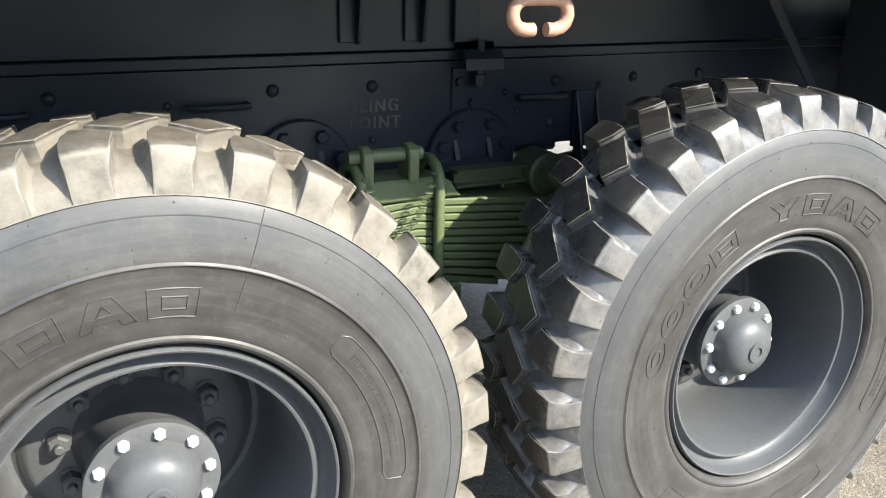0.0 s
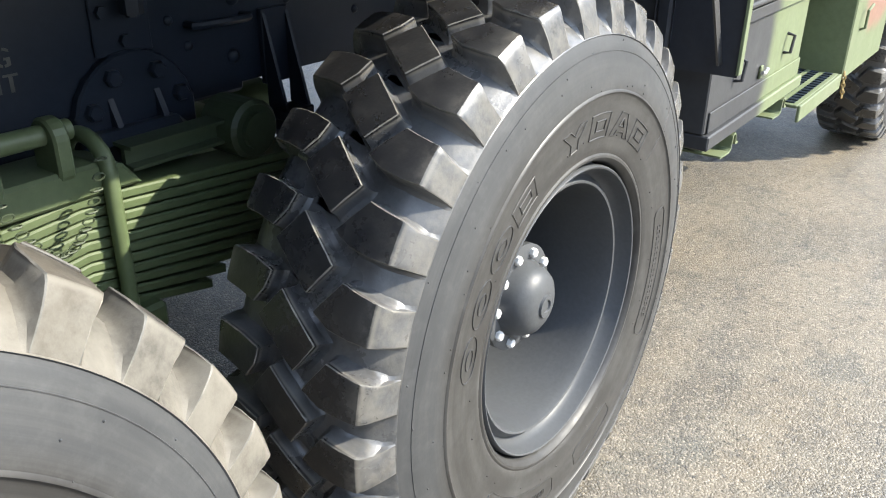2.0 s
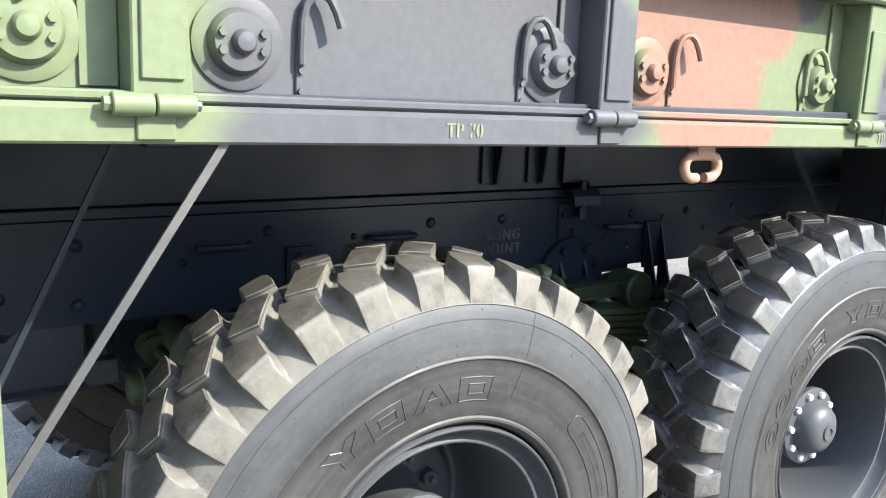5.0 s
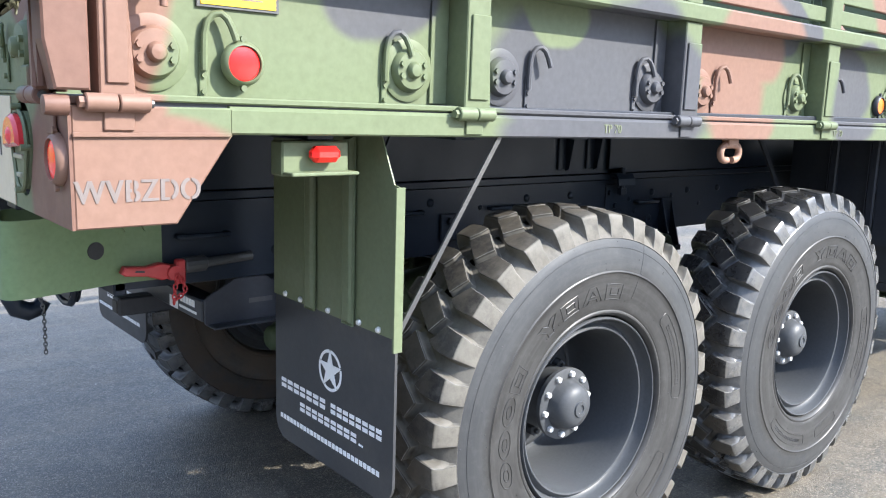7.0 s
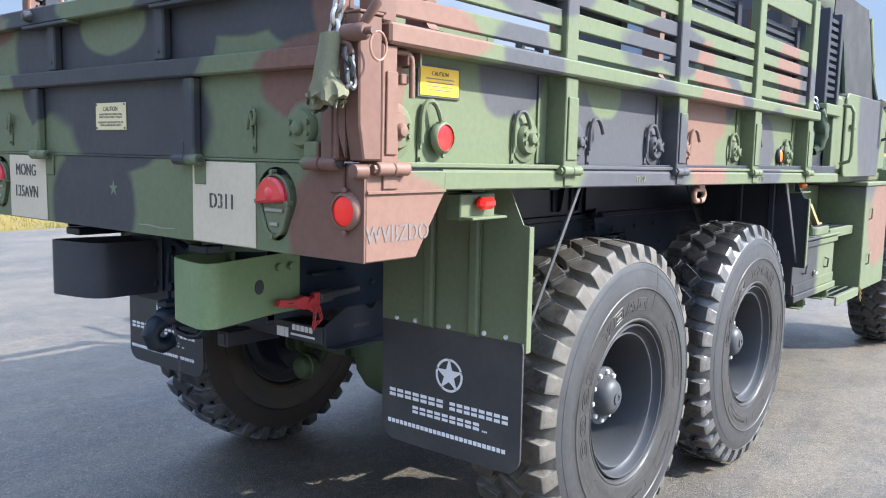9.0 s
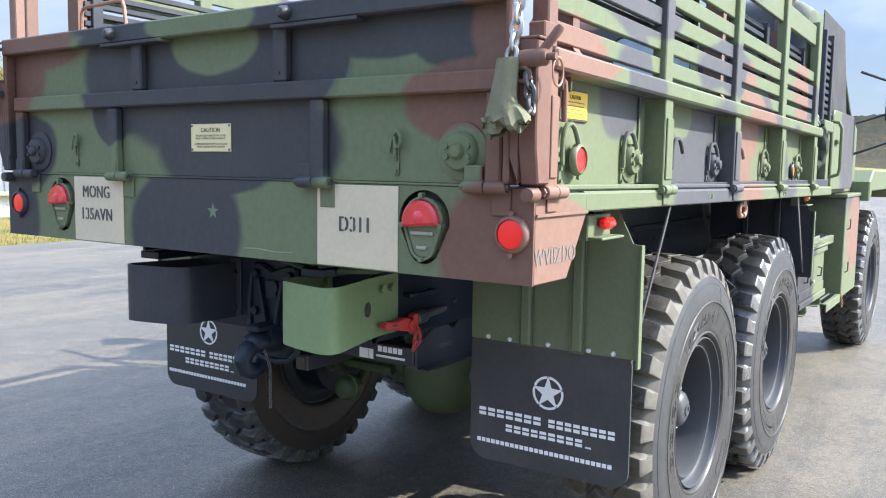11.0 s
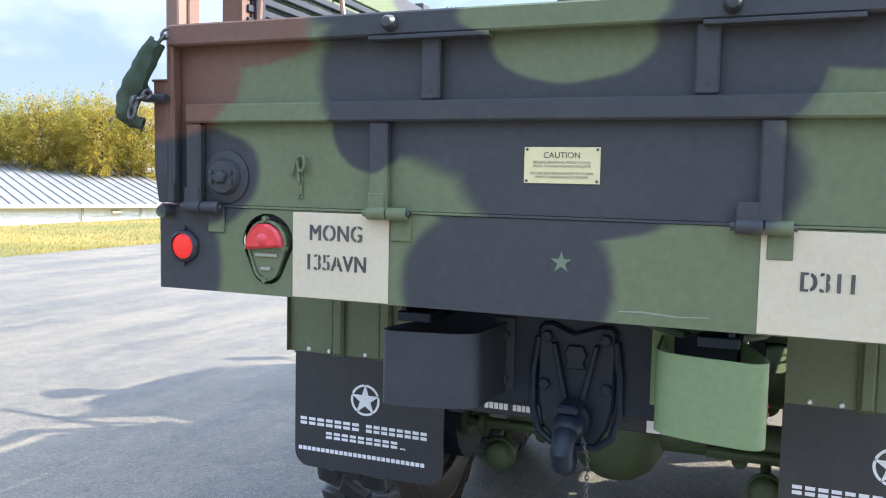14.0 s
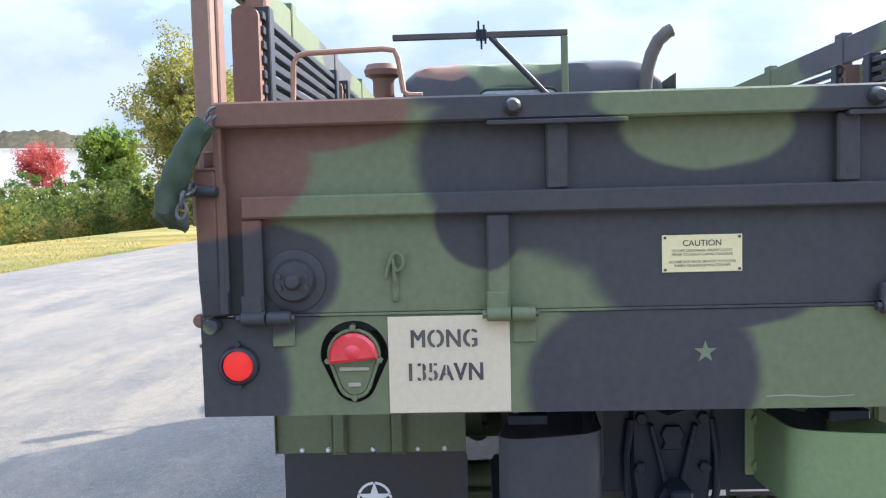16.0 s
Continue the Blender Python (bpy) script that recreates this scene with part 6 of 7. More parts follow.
pl = dense([(-0.068, 1.122, 2.005), (-0.085, 1.152, 1.948), (-0.098, 1.180, 1.885), (-0.104, 1.200, 1.83), (-0.102, 1.204, 1.80), (-0.092, 1.192, 1.782), (-0.076, 1.168, 1.775)])
sleeve(pl, [0.022 + 0.009 * math.sin(math.pi * min(1, (i + 2) / 22)) for i in range(len(pl))], CANVAS, "dark green canvas sleeve over a gate chain", 3)
chain([(-0.05, 1.10, 2.035), (-0.068, 1.122, 2.0)], 0.034, 0.0045, DARK_STEEL, truck, "dark steel gate chain")
chain([(-0.070, 1.150, 1.862), (-0.125, 1.156, 1.840), (-0.135, 1.160, 1.790)], 0.036, 0.0048, DARK_STEEL, truck, "galvanised gate chain")
# faded sleeve: a round neck that widens into a crumpled, torn flap
torn = bmesh.new()
rows_of = []
for z, wy, wx, cy, cx in ((1.849, 0.0225, 0.0195, -1.131, -0.080), (1.830, 0.0230, 0.020, -1.130, -0.082), (1.805, 0.0240, 0.021, -1.129, -0.085), (1.780, 0.0255, 0.022, -1.127, -0.088), (1.758, 0.0275, 0.023, -1.125, -0.090),
                          (1.745, 0.0305, 0.023, -1.124, -0.092), (1.732, 0.036, 0.025, -1.125, -0.095), (1.720, 0.043, 0.027, -1.127, -0.097), (1.708, 0.050, 0.027, -1.129, -0.098), (1.697, 0.055, 0.023, -1.131, -0.098), (1.688, 0.054, 0.016, -1.133, -0.098), (1.682, 0.046, 0.007, -1.138, -0.098)):
    ring = []
    for q in range(28):
        a = 2 * math.pi * q / 28
        low = max(0.0, (1.765 - z) / 0.08)
        p = Vector((cx + 1.15 * wx * math.sin(a), cy - 0.010 * low + (1.24 - 0.12 * min(1.0, low)) * wy * math.cos(a), z + low * 0.022 * math.cos(a) * -0.6))
        p += Vector((1.4, 0.8, 1.0)) * (noise.noise(p * 46) * (0.003 + 0.017 * low) + noise.noise(p * 95) * (0.0018 + 0.010 * low))
        ring.append(torn.verts.new(p))
    rows_of.append(ring)
for a, b in zip(rows_of, rows_of[1:]):
    for q in range(28):
        torn.faces.new((a[q], a[(q + 1) % 28], b[(q + 1) % 28], b[q]))
sleeve_ob = part("canvas_sleeve", torn, FADED_CANVAS, truck, "faded torn olive canvas sleeve over a chain", True)
rag_rng = random.Random(17)
for k in range(14):
    a = 2 * math.pi * k / 14
    p = Vector((-0.096 + 0.026 * math.sin(a), -1.132 + 0.052 * math.cos(a), 1.702 + 0.010 * math.cos(a)))
    drop_z, bow = rag_rng.uniform(0.006, 0.020), rag_rng.uniform(-0.014, 0.014)
    wide = rag_rng.uniform(0.004, 0.011)
    strip = bmesh.new()
    rows_s = []
    for q in range(4):
        c = p + Vector((bow * q / 3, bow * 0.8 * (q / 3) ** 2, -drop_z * q / 3))
        w = wide * (1 - 0.22 * q)
        rows_s.append([strip.verts.new(c + Vector((dx, w * sy, 0))) for dx, sy in ((-0.0012, -1), (-0.0012, 1), (0.0012, 1), (0.0012, -1))])
    for ra, rb in zip(rows_s, rows_s[1:]):
        for q in range(4):
            strip.faces.new((ra[q], ra[(q + 1) % 4], rb[(q + 1) % 4], rb[q]))
    strip.faces.new(rows_s[0])
    strip.faces.new(rows_s[-1][::-1])
    bmesh.ops.recalc_face_normals(strip, faces=strip.faces[:])
    part("torn_strip", strip, FADED_CANVAS, sleeve_ob)
chain([(0.03, -1.150, 2.34), (-0.045, -1.150, 2.08), (-0.068, -1.147, 1.93), (-0.078, -1.137, 1.84)], 0.043, 0.0058, CHAIN, truck, "galvanised gate chain hanging from the rack")
chain([(-0.066, -1.176, 1.812), (-0.072, -1.184, 1.775), (-0.070, -1.190, 1.735), (-0.085, -1.172, 1.705)], 0.040, 0.0058, DARK_STEEL, truck, "dark steel gate chain")
rod = part("locking_rod", tube([(0.09, -1.135, 1.826), (0.150, -1.150, 1.827), (0.166, -1.153, 1.825), (0.176, -1.155, 1.815), (0.178, -1.156, 1.80), (0.177, -1.157, 1.715)], 0.0078, 10), CAMO_SIDE, truck, "bent side-panel locking rod", True)
part("rod_guide", box(0.145, 0.172, -1.150, -1.096, 1.748, 1.775, 0.003), CAMO_SIDE, rod)
for x in (0.158, 0.206):
    part("rod_bracket", box(x, x + 0.006, -1.160, -1.096, 1.795, 1.833, 0.002), CAMO_SIDE, rod)

# ---- stowage box, steps and cab ----
tool = part("tool_box", box(3.70, 4.60, -1.10, -0.62, 0.771, 1.075, 0.004), CAMO_BOX, truck, "steel stowage box in black and green camouflage")
part("box_lid", box(3.70, 4.62, -1.115, -0.60, 1.081, 1.095, 0.005), CAMO_BOX, tool)
part("box_drip_edge", box(3.72, 4.62, -1.118, -1.101, 1.045, 1.080, 0.003), CAMO_BOX, tool)
part("box_lid_rod", cyl((3.69, -1.122, 1.096), (4.62, -1.122, 1.096), 0.009, 10), CAMO_BOX, tool, smooth=True)
part("box_kick_strip", box(3.72, 4.60, -1.106, -1.1005, 0.772, 0.832, 0.002), CAMO_BOX, tool)
part("box_base", box(3.70, 4.62, -1.118, -0.61, 0.728, 0.770, 0.004), CAMO_BOX, tool)
for x in (3.90, 4.38):
    part("box_handle", tube([(x, -1.10, 0.885), (x, -1.122, 0.887), (x + 0.012, -1.124, 0.94), (x + 0.012, -1.10, 0.945)], 0.0055, 8), STENCIL, tool, smooth=True)
hasp = part("box_hasp", box(4.13, 4.155, -1.108, -1.1005, 0.845, 0.885, 0.002), GREEN_PAINT, tool)
part("wing_nut", tube([(4.12, -1.115, 0.868), (4.14, -1.118, 0.863), (4.17, -1.116, 0.872)], 0.006, 8), STEEL, tool)
for x in (3.84, 4.34):
    foot = [(x, 0.676), (x + 0.075, 0.672), (x + 0.088, 0.680), (x + 0.094, 0.716), (x + 0.106, 0.724), (x + 0.122, 0.716), (x + 0.130, 0.688), (x + 0.150, 0.686), (x + 0.150, 0.680), (x + 0.126, 0.682), (x + 0.118, 0.712),
            (x + 0.106, 0.718), (x + 0.099, 0.712), (x + 0.093, 0.674), (x + 0.077, 0.666), (x, 0.670)]
    part("box_foot", slab(foot, "Y", -1.115, -0.70), GREEN_PAINT, tool)
    part("box_foot_web", box(x + 0.098, x + 0.112, -1.10, -0.70, 0.716, 0.730, 0), GREEN_PAINT, tool)
tray = part("can_tray", slab(round_rect(4.22, 4.56, -1.08, -0.86, 0.05), "Z", 1.096, 1.15, None, 0.004), GREEN_PAINT, truck, "green fuel-can tray with yellow webbing strap")
# dark sheet on the solid tray, painting its shaded hollow
part("tray_floor", slab(round_rect(4.23, 4.55, -1.07, -0.87, 0.045), "Z", 1.150, 1.152), CHASSIS, tray)
part("tray_back", slab([(4.24, 1.15), (4.54, 1.15), (4.54, 1.24), (4.48, 1.31), (4.30, 1.31), (4.24, 1.24)], "Y", -0.868, -0.860), GREEN_PAINT, tray)
part("tray_cheek", slab([(-1.06, 1.15), (-0.865, 1.15), (-0.865, 1.30), (-0.90, 1.30)], "X", 4.222, 4.228), GREEN_PAINT, tray)
part("strap", slab([(4.26, 1.30), (4.31, 1.30), (4.50, 1.17), (4.57, 1.165), (4.57, 1.145), (4.48, 1.15)], "Y", -1.02, -0.985), WEBBING, tray, "yellow webbing strap")
can = part("filler_neck", tube([(3.86, -0.92, 1.05), (3.97, -0.96, 1.25)], 0.062, 20), GREEN_PAINT, truck, "slanting green filler neck with capped end", True)
part("filler_cap", tube([(3.965, -0.958, 1.24), (3.985, -0.966, 1.275)], 0.068, 10), GREEN_PAINT, can)
part("cap_lever", tube([(3.975, -0.985, 1.285), (4.01, -0.99, 1.31)], 0.008, 8), STEEL, can)
tank = part("air_reservoir", tube([(3.78, -0.62, 1.26), (3.80, -0.62, 1.26), (4.18, -0.62, 1.26), (4.20, -0.62, 1.26)], [0.06, 0.11, 0.11, 0.06], 24), GREEN_PAINT, truck, "green cylindrical air reservoir", True)
pan = part("cab_side_panel", box(5.28, 6.02, -1.13, -0.62, 0.62, 1.40, 0.006), CAMO_SIDE, truck, "camouflaged cab side stowage panel with latches")
for z in (0.86, 1.2):
    part("panel_latch", tube([(5.42, -1.13, z - 0.05), (5.42, -1.15, z - 0.04), (5.42, -1.15, z + 0.03), (5.47, -1.155, z + 0.05)], 0.006, 8), GREEN_PAINT, pan)
part("panel_top_lip", box(5.26, 6.04, -1.14, -0.62, 1.401, 1.43, 0.005), GREEN_PAINT, pan)
for z, y0, y1 in ((0.590, -1.13, -0.86), (1.05, -1.06, -0.80)):
    st = part("cab_step", box(4.64, 5.26, y0, y0 + 0.012, z, z + 0.062, 0.003), GREEN_PAINT, truck, "green steel cab step with punched tread")
    part("step_deck", box(4.64, 5.26, y0 + 0.013, y1, z + 0.050, z + 0.062, 0.002), GREEN_PAINT, st)
    for k in range(14):
        for j in range(4):
            # dark boxes on the deck standing in for its punched, shaded holes
            part("tread_button", box(4.665 + 0.042 * k, 4.688 + 0.042 * k, y0 + 0.03 + 0.055 * j, y0 + 0.062 + 0.055 * j, z + 0.0625, z + 0.0665, 0), CHASSIS, st)
part("cab_inner_panel", box(4.62, 5.27, -0.80, -0.78, 0.66, 1.40, 0.004), GREEN_PAINT, truck, "green inner panel behind the steps")
chain([(5.27, -1.135, 0.66), (5.275, -1.14, 0.60), (5.285, -1.142, 0.55)], 0.022, 0.003, WEBBING, truck, "short brass-coloured step chain")
part("cab_floor_rail", box(4.410, 6.160, -1.05, 1.05, 1.432, 1.50, 0.01), CAMO_SIDE, truck, "cab floor edge")
CAB_SIDE_CANVAS = paint("black_canvas", (0.028, 0.029, 0.031), 0.8, amount=0.1, scale=6.0, relief=0.002)
cab = part("cab_body", slab([(4.420, 1.50), (4.420, 2.02), (5.860, 2.02), (6.020, 1.98), (6.020, 1.50)], "Y", -1.08, 1.08, None, 0.03), CAMO_SIDE, truck, "camouflaged steel truck cab")
for s in (-1, 1):
    door = part("cab_door", slab(round_rect(4.680, 5.720, 1.47, 2.04, 0.06), "Y", s * 1.082, s * 1.10, None, 0.006), CAMO_SIDE, cab, "camouflaged cab door with grab handle")
    part("grab_handle", tube([(4.580, s * 1.10, 1.56), (4.580, s * 1.16, 1.58), (4.580, s * 1.17, 1.62), (4.580, s * 1.17, 1.90), (4.580, s * 1.15, 1.94), (4.580, s * 1.10, 1.95)], 0.012, 10), CAMO_SIDE, door, smooth=True)
    part("door_handle", box(4.760, 4.880, s * 1.10, s * 1.125, 1.80, 1.83, 0.006), CAMO_SIDE, door)
    part("door_window_frame", tube([(4.720, s * 1.06, 2.04), (4.740, s * 1.0, 2.62), (5.360, s * 0.98, 2.66), (5.720, s * 1.05, 2.04)], 0.020, 8), CANVAS, door)
    part("side_curtain", slab([(4.46, 2.03), (4.47, 2.70), (5.36, 2.68), (5.72, 2.03)], "Y", s * 1.03, s * 1.036), CAB_SIDE_CANVAS, door, "black canvas side curtain")
    part("mirror_arm", tube([(5.860, s * 1.08, 1.75), (5.940, s * 1.36, 1.86), (5.940, s * 1.40, 2.30), (5.860, s * 1.10, 2.42)], 0.012, 8), BLACK_PAINT, cab, smooth=True)
    part("mirror_brace", tube([(5.860, s * 1.08, 2.0), (5.940, s * 1.37, 2.1)], 0.010, 8), BLACK_PAINT, cab)
    part("mirror_head", slab(round_rect(s * 1.38 - 0.09, s * 1.38 + 0.09, 2.0, 2.36, 0.04), "X", 5.880, 5.960, None, 0.012), BLACK_PAINT, cab, "black rear-view mirror housing")
    fender = slab([(6.02, 1.36), (6.04, 1.52), (6.25, 1.62), (7.3, 1.62), (7.48, 1.50), (7.48, 1.36), (7.42, 1.36), (7.36, 1.44), (6.18, 1.44), (6.10, 1.36)], "Y", s * 0.64, s * 1.20, None, 0.01)
    part("front_fender", fender, CAMO_SIDE, cab, "camouflaged front fender")
canopy = bmesh.new()
prof = [(0, 0.00), (0.02, 0.45), (0.05, 0.68), (0.12, 0.78), (0.25, 0.82), (0.6, 0.83), (1.0, 0.80), (1.25, 0.70), (1.42, 0.02)]
ny = 26
rows = []
for j in range(ny + 1):
    t = j / ny
    y = -0.93 + 1.95 * t
    edge_ = min(t, 1 - t)
    drop = 0.10 * max(0, 1 - edge_ / 0.10) ** 2
    rows.append([canopy.verts.new((4.410 + px, y, 2.02 + pz - (drop if pz > 0.3 else 0) + (0.012 * noise.noise(Vector((px * 6, y * 5, pz * 4))) if pz > 0.1 else 0))) for px, pz in prof])
for j in range(ny):
    for i in range(len(prof) - 1):
        canopy.faces.new((rows[j][i], rows[j][i + 1], rows[j + 1][i + 1], rows[j + 1][i]))
canopy.faces.new(rows[0])
canopy.faces.new(rows[-1][::-1])
bmesh.ops.recalc_face_normals(canopy, faces=canopy.faces[:])
CAB_CANVAS = camo("camo_canvas", "Y", [(-0.45, 2.55, 0.5, 0.35), (0.75, 2.55, 0.35, 0.22), (0.1, 2.45, 0.5, 0.2)], [(0.75, 2.80, 0.25, 0.1)], [(0.2, 2.82, 0.4, 0.1)])
soft = part("canvas_top", canopy, CAB_CANVAS, cab, "wrinkled camouflaged canvas cab top", True)
m_glass, gn, gl, gb = nodes_of("clear_vinyl")
gb.inputs["Base Color"].default_value = (0.30, 0.36, 0.42, 1)
gb.inputs["Roughness"].default_value = 0.12
bump(gn, gl, gb, noise_node(gn, gl, place_vec(gn), 14.0, 3.0), 0.8, 0.02)
part("rear_window", slab(round_rect(-0.14, 0.46, 2.30, 2.60, 0.08), "X", 4.403, 4.422), m_glass, soft, "scuffed vinyl rear window")
part("window_border", tube([(4.405, u, v) for u, v in round_rect(-0.15, 0.47, 2.29, 2.61, 0.08)], 0.012, 6, closed=True), CANVAS, soft)
part("hood", slab([(6.020, 1.40), (6.020, 1.99), (6.9, 1.93), (7.42, 1.86), (7.42, 1.30), (6.060, 1.30)], "Y", -0.62, 0.62, None, 0.03), CAMO_SIDE, cab, "camouflaged engine hood")
part("windscreen_frame", tube([(5.860, -1.0, 2.03), (5.760, -0.97, 2.66), (5.760, 0.97, 2.66), (5.860, 1.0, 2.03)], 0.028, 8), CAMO_SIDE, cab)

# short forward bay of the bed with its own rack
for s in (-1, 1):
    bay = part("forward_side", box(3.97, 4.27, s * 1.06, s * 1.085, 1.535, 1.84, 0.003), BLACK_PAINT, truck, "short forward side panel of the bed")
    part("forward_rail", box(3.96, 4.29, s * 1.05, s * 1.16, 1.885, 1.955, 0.006), CAMO_SIDE, bay)
    part("forward_post", box(4.20, 4.29, s * 1.09, s * 1.14, 1.53, 1.884, 0.004), CAMO_SIDE, bay)
    for x0 in (3.97, 4.24):
        part("rack_upright", box(x0, x0 + 0.05, s * 1.08, s * 1.14, 1.956, 2.52, 0.004), BLACK_PAINT, bay)
    for k in range(11):
        part("rack_bar", box(4.02, 4.24, s * 1.10, s * 1.125, 2.0 + 0.045 * k, 2.024 + 0.045 * k, 0.002), BLACK_PAINT, bay)
ps = dense([(3.82, -1.15, 1.88), (3.84, -1.16, 1.82), (3.86, -1.17, 1.74), (3.85, -1.16, 1.66), (3.80, -1.14, 1.63)])
sleeve(ps, [0.026 + 0.016 * math.sin(math.pi * min(1, (i + 3) / 16)) for i in range(len(ps))], CANVAS, "dark green canvas sleeve on the forward side chain", 5)
chain([(3.80, -1.13, 1.95), (3.82, -1.15, 1.88)], 0.040, 0.005, STEEL, truck, "steel side panel chain")

# stack, air intake, hoist frame behind the cab
RUSTY = paint("heat_dulled_steel", (0.10, 0.085, 0.075), 0.6, 0.3, amount=0.4)
stk = [(4.36, -0.785, 1.50), (4.36, -0.785, 2.60), (4.36, -0.80, 2.72), (4.36, -0.832, 2.83), (4.36, -0.88, 2.925), (4.36, -0.945, 2.985), (4.36, -0.98, 3.0)]
part("exhaust_pipe", tube(stk, 0.050, 18, cap=False), RUSTY, truck, "grey exhaust stack with curved outlet", True)
# black tube capped at the outlet, its colour giving the bore's darkness
part("stack_bore", tube([(4.36, -0.785, 1.6), (4.36, -0.785, 2.60), (4.36, -0.80, 2.72), (4.36, -0.832, 2.83), (4.36, -0.88, 2.925), (4.36, -0.945, 2.985), (4.36, -0.979, 2.9995)], 0.045, 18), STENCIL, truck, smooth=True)
part("air_intake", lathe([(0.085, 1.5), (0.085, 2.738), (0.095, 2.760), (0.143, 2.782), (0.154, 2.824), (0.132, 2.867), (0.02, 2.883)], "Z", (4.74, 1.214, 0), 24), SHADED_BROWN, truck, "brown mushroom-topped air intake", True)
HOIST_PAINT = paint("dark_brown_hoist_paint", (0.060, 0.052, 0.046), 0.6, amount=0.15)
beam = part("hoist_frame", box(4.34, 4.38, -0.212, 1.095, 2.985, 3.030, 0.004), HOIST_PAINT, truck, "tubular steel spare wheel hoist frame")
part("hoist_post", box(4.34, 4.38, -0.212, -0.162, 1.55, 2.986, 0.004), GREEN_PAINT, beam)
part("hoist_brace", tube([(4.36, 0.36, 2.99), (4.36, -0.045, 2.56), (4.36, -0.165, 2.43)], 0.022, 8), BLACK_PAINT, beam)
clamp = bmesh.new()
box(4.32, 4.40, 0.39, 0.47, 2.97, 3.045, 0.004, clamp)
for y, z in ((0.41, 3.08), (0.45, 3.11), (0.40, 2.94), (0.43, 2.90)):
    cyl((4.34, y, 3.0), (4.34, y, z), 0.008, 8, clamp)
part("hoist_clamp", clamp, CHASSIS, beam)
loop_pts = [(0.20, 1.06, 1.99), (0.20, 0.975, 2.00), (0.20, 0.970, 2.10), (0.20, 0.967, 2.175), (0.20, 0.955, 2.194), (0.20, 0.93, 2.200), (0.20, 0.735, 2.205), (0.20, 0.705, 2.200), (0.20, 0.696, 2.18), (0.20, 0.684, 2.095), (0.20, 0.670, 2.085), (0.20, 0.635, 2.084)]
part("seat_leg", tube(loop_pts, 0.0075, 8), TAN_BROWN, truck, "bent brown tube leg of the folded troop seat", True)
part("rack_end_post", slab([(0.02, 1.9), (0.075, 1.9), (0.075, 2.75), (0.02, 2.75)], "Y", 1.125, 1.17, None, 0.004), BROWN_PAINT, truck, "brown rack end stake")
part("rack_end_post", slab([(0.30, 2.0), (0.36, 2.0), (0.36, 2.42), (0.34, 2.47), (0.31, 2.47)], "Y", 1.06, 1.12, None, 0.006), BROWN_PAINT, truck)

# ---- asphalt lot ----
lot = bmesh.new()
bmesh.ops.create_grid(lot, x_segments=1, y_segments=1, size=1)
for v in lot.verts:
    v.co = Vector((v.co.x * 90 + 40, -30 + v.co.y * 43.3, 0.006))
tagged(part("pavement", lot, ASPHALT), "weathered grey asphalt lot with loose grit", "asphalt", kind="structure")
dab_rng = random.Random(4)
for k in range(12):
    t = k / 11
    x, y = 6.30 - 1.05 * t, -0.965 - 0.29 * t
    w, h = dab_rng.uniform(0.012, 0.028), dab_rng.uniform(0.018, 0.040)
    dab = part("paint_dab", slab([(x - h, y - w), (x + h * 0.8, y - w * 1.2), (x + h, y + w), (x - h * 0.9, y + w * 0.8)], "Z", 0.0045, 0.0058), WHITE_PAINT, None)
    tagged(dab, "worn white paint dab on the asphalt", "road marking", "dotted white line on the asphalt")
# loose grit and a few fallen leaves
grit_rng = np.random.RandomState(21)
for name, n, size, colour, label in (("loose_grit", 420, 0.0055, (0.40, 0.38, 0.34), "pale loose grit on the asphalt"), ("fallen_leaves", 60, 0.020, (0.24, 0.15, 0.06), "small dry leaves on the asphalt")):
    vs, fs = [], []
    for k in range(n):
        x, y = grit_rng.uniform(-4.0, 8.5), grit_rng.uniform(-4.5, 9.0)
        s = size * grit_rng.uniform(0.5, 1.5)
        a = grit_rng.uniform(0, 6.28)
        c0, s0 = math.cos(a) * s, math.sin(a) * s
        b = len(vs)
        lift = s * (1.2 if name == "loose_grit" else 0.25)
        vs += [(x + c0, y + s0, 0.0042), (x - s0 * 0.7, y + c0 * 0.7, 0.0042), (x - c0 * 0.9, y - s0 * 0.9, 0.0042), (x + s0 * 0.6, y - c0 * 0.6, 0.0042), (x + c0 * 0.1, y + s0 * 0.1, 0.0042 + lift)]
        fs += [(b, b + 1, b + 4), (b + 1, b + 2, b + 4), (b + 2, b + 3, b + 4), (b + 3, b, b + 4)]
    me = bpy.data.meshes.new(name)
    me.from_pydata(vs, [], fs)
    me.materials.append(paint(name + "_colour", colour, 0.8, amount=0.4, scale=30.0))
    tagged(part(name, me, None), label, "debris", kind="stuff")

# grass blades along the edge of the lot
blade_rng = np.random.RandomState(8)
nb = 26000
bxs, bys = blade_rng.uniform(-6.0, 42.0, nb), 13.32 + 8.6 * blade_rng.uniform(0, 1, nb) ** 1.5
lean_a, tall = blade_rng.uniform(0, 6.283, nb), blade_rng.uniform(0.03, 0.085, nb)
wx, wy = np.cos(lean_a) * 0.009, np.sin(lean_a) * 0.009
tips = np.stack([bxs + blade_rng.normal(0, 0.03, nb), bys + blade_rng.normal(0, 0.03, nb), tall], -1)
blade_v = np.stack([np.stack([bxs - wx, bys - wy, np.full(nb, -0.01)], -1), np.stack([bxs + wx, bys + wy, np.full(nb, -0.01)], -1), tips], 1).reshape(-1, 3)
blade_me = bpy.data.meshes.new("grass_blades")
blade_me.from_pydata(blade_v.tolist(), [], np.arange(nb * 3).reshape(-1, 3).tolist())
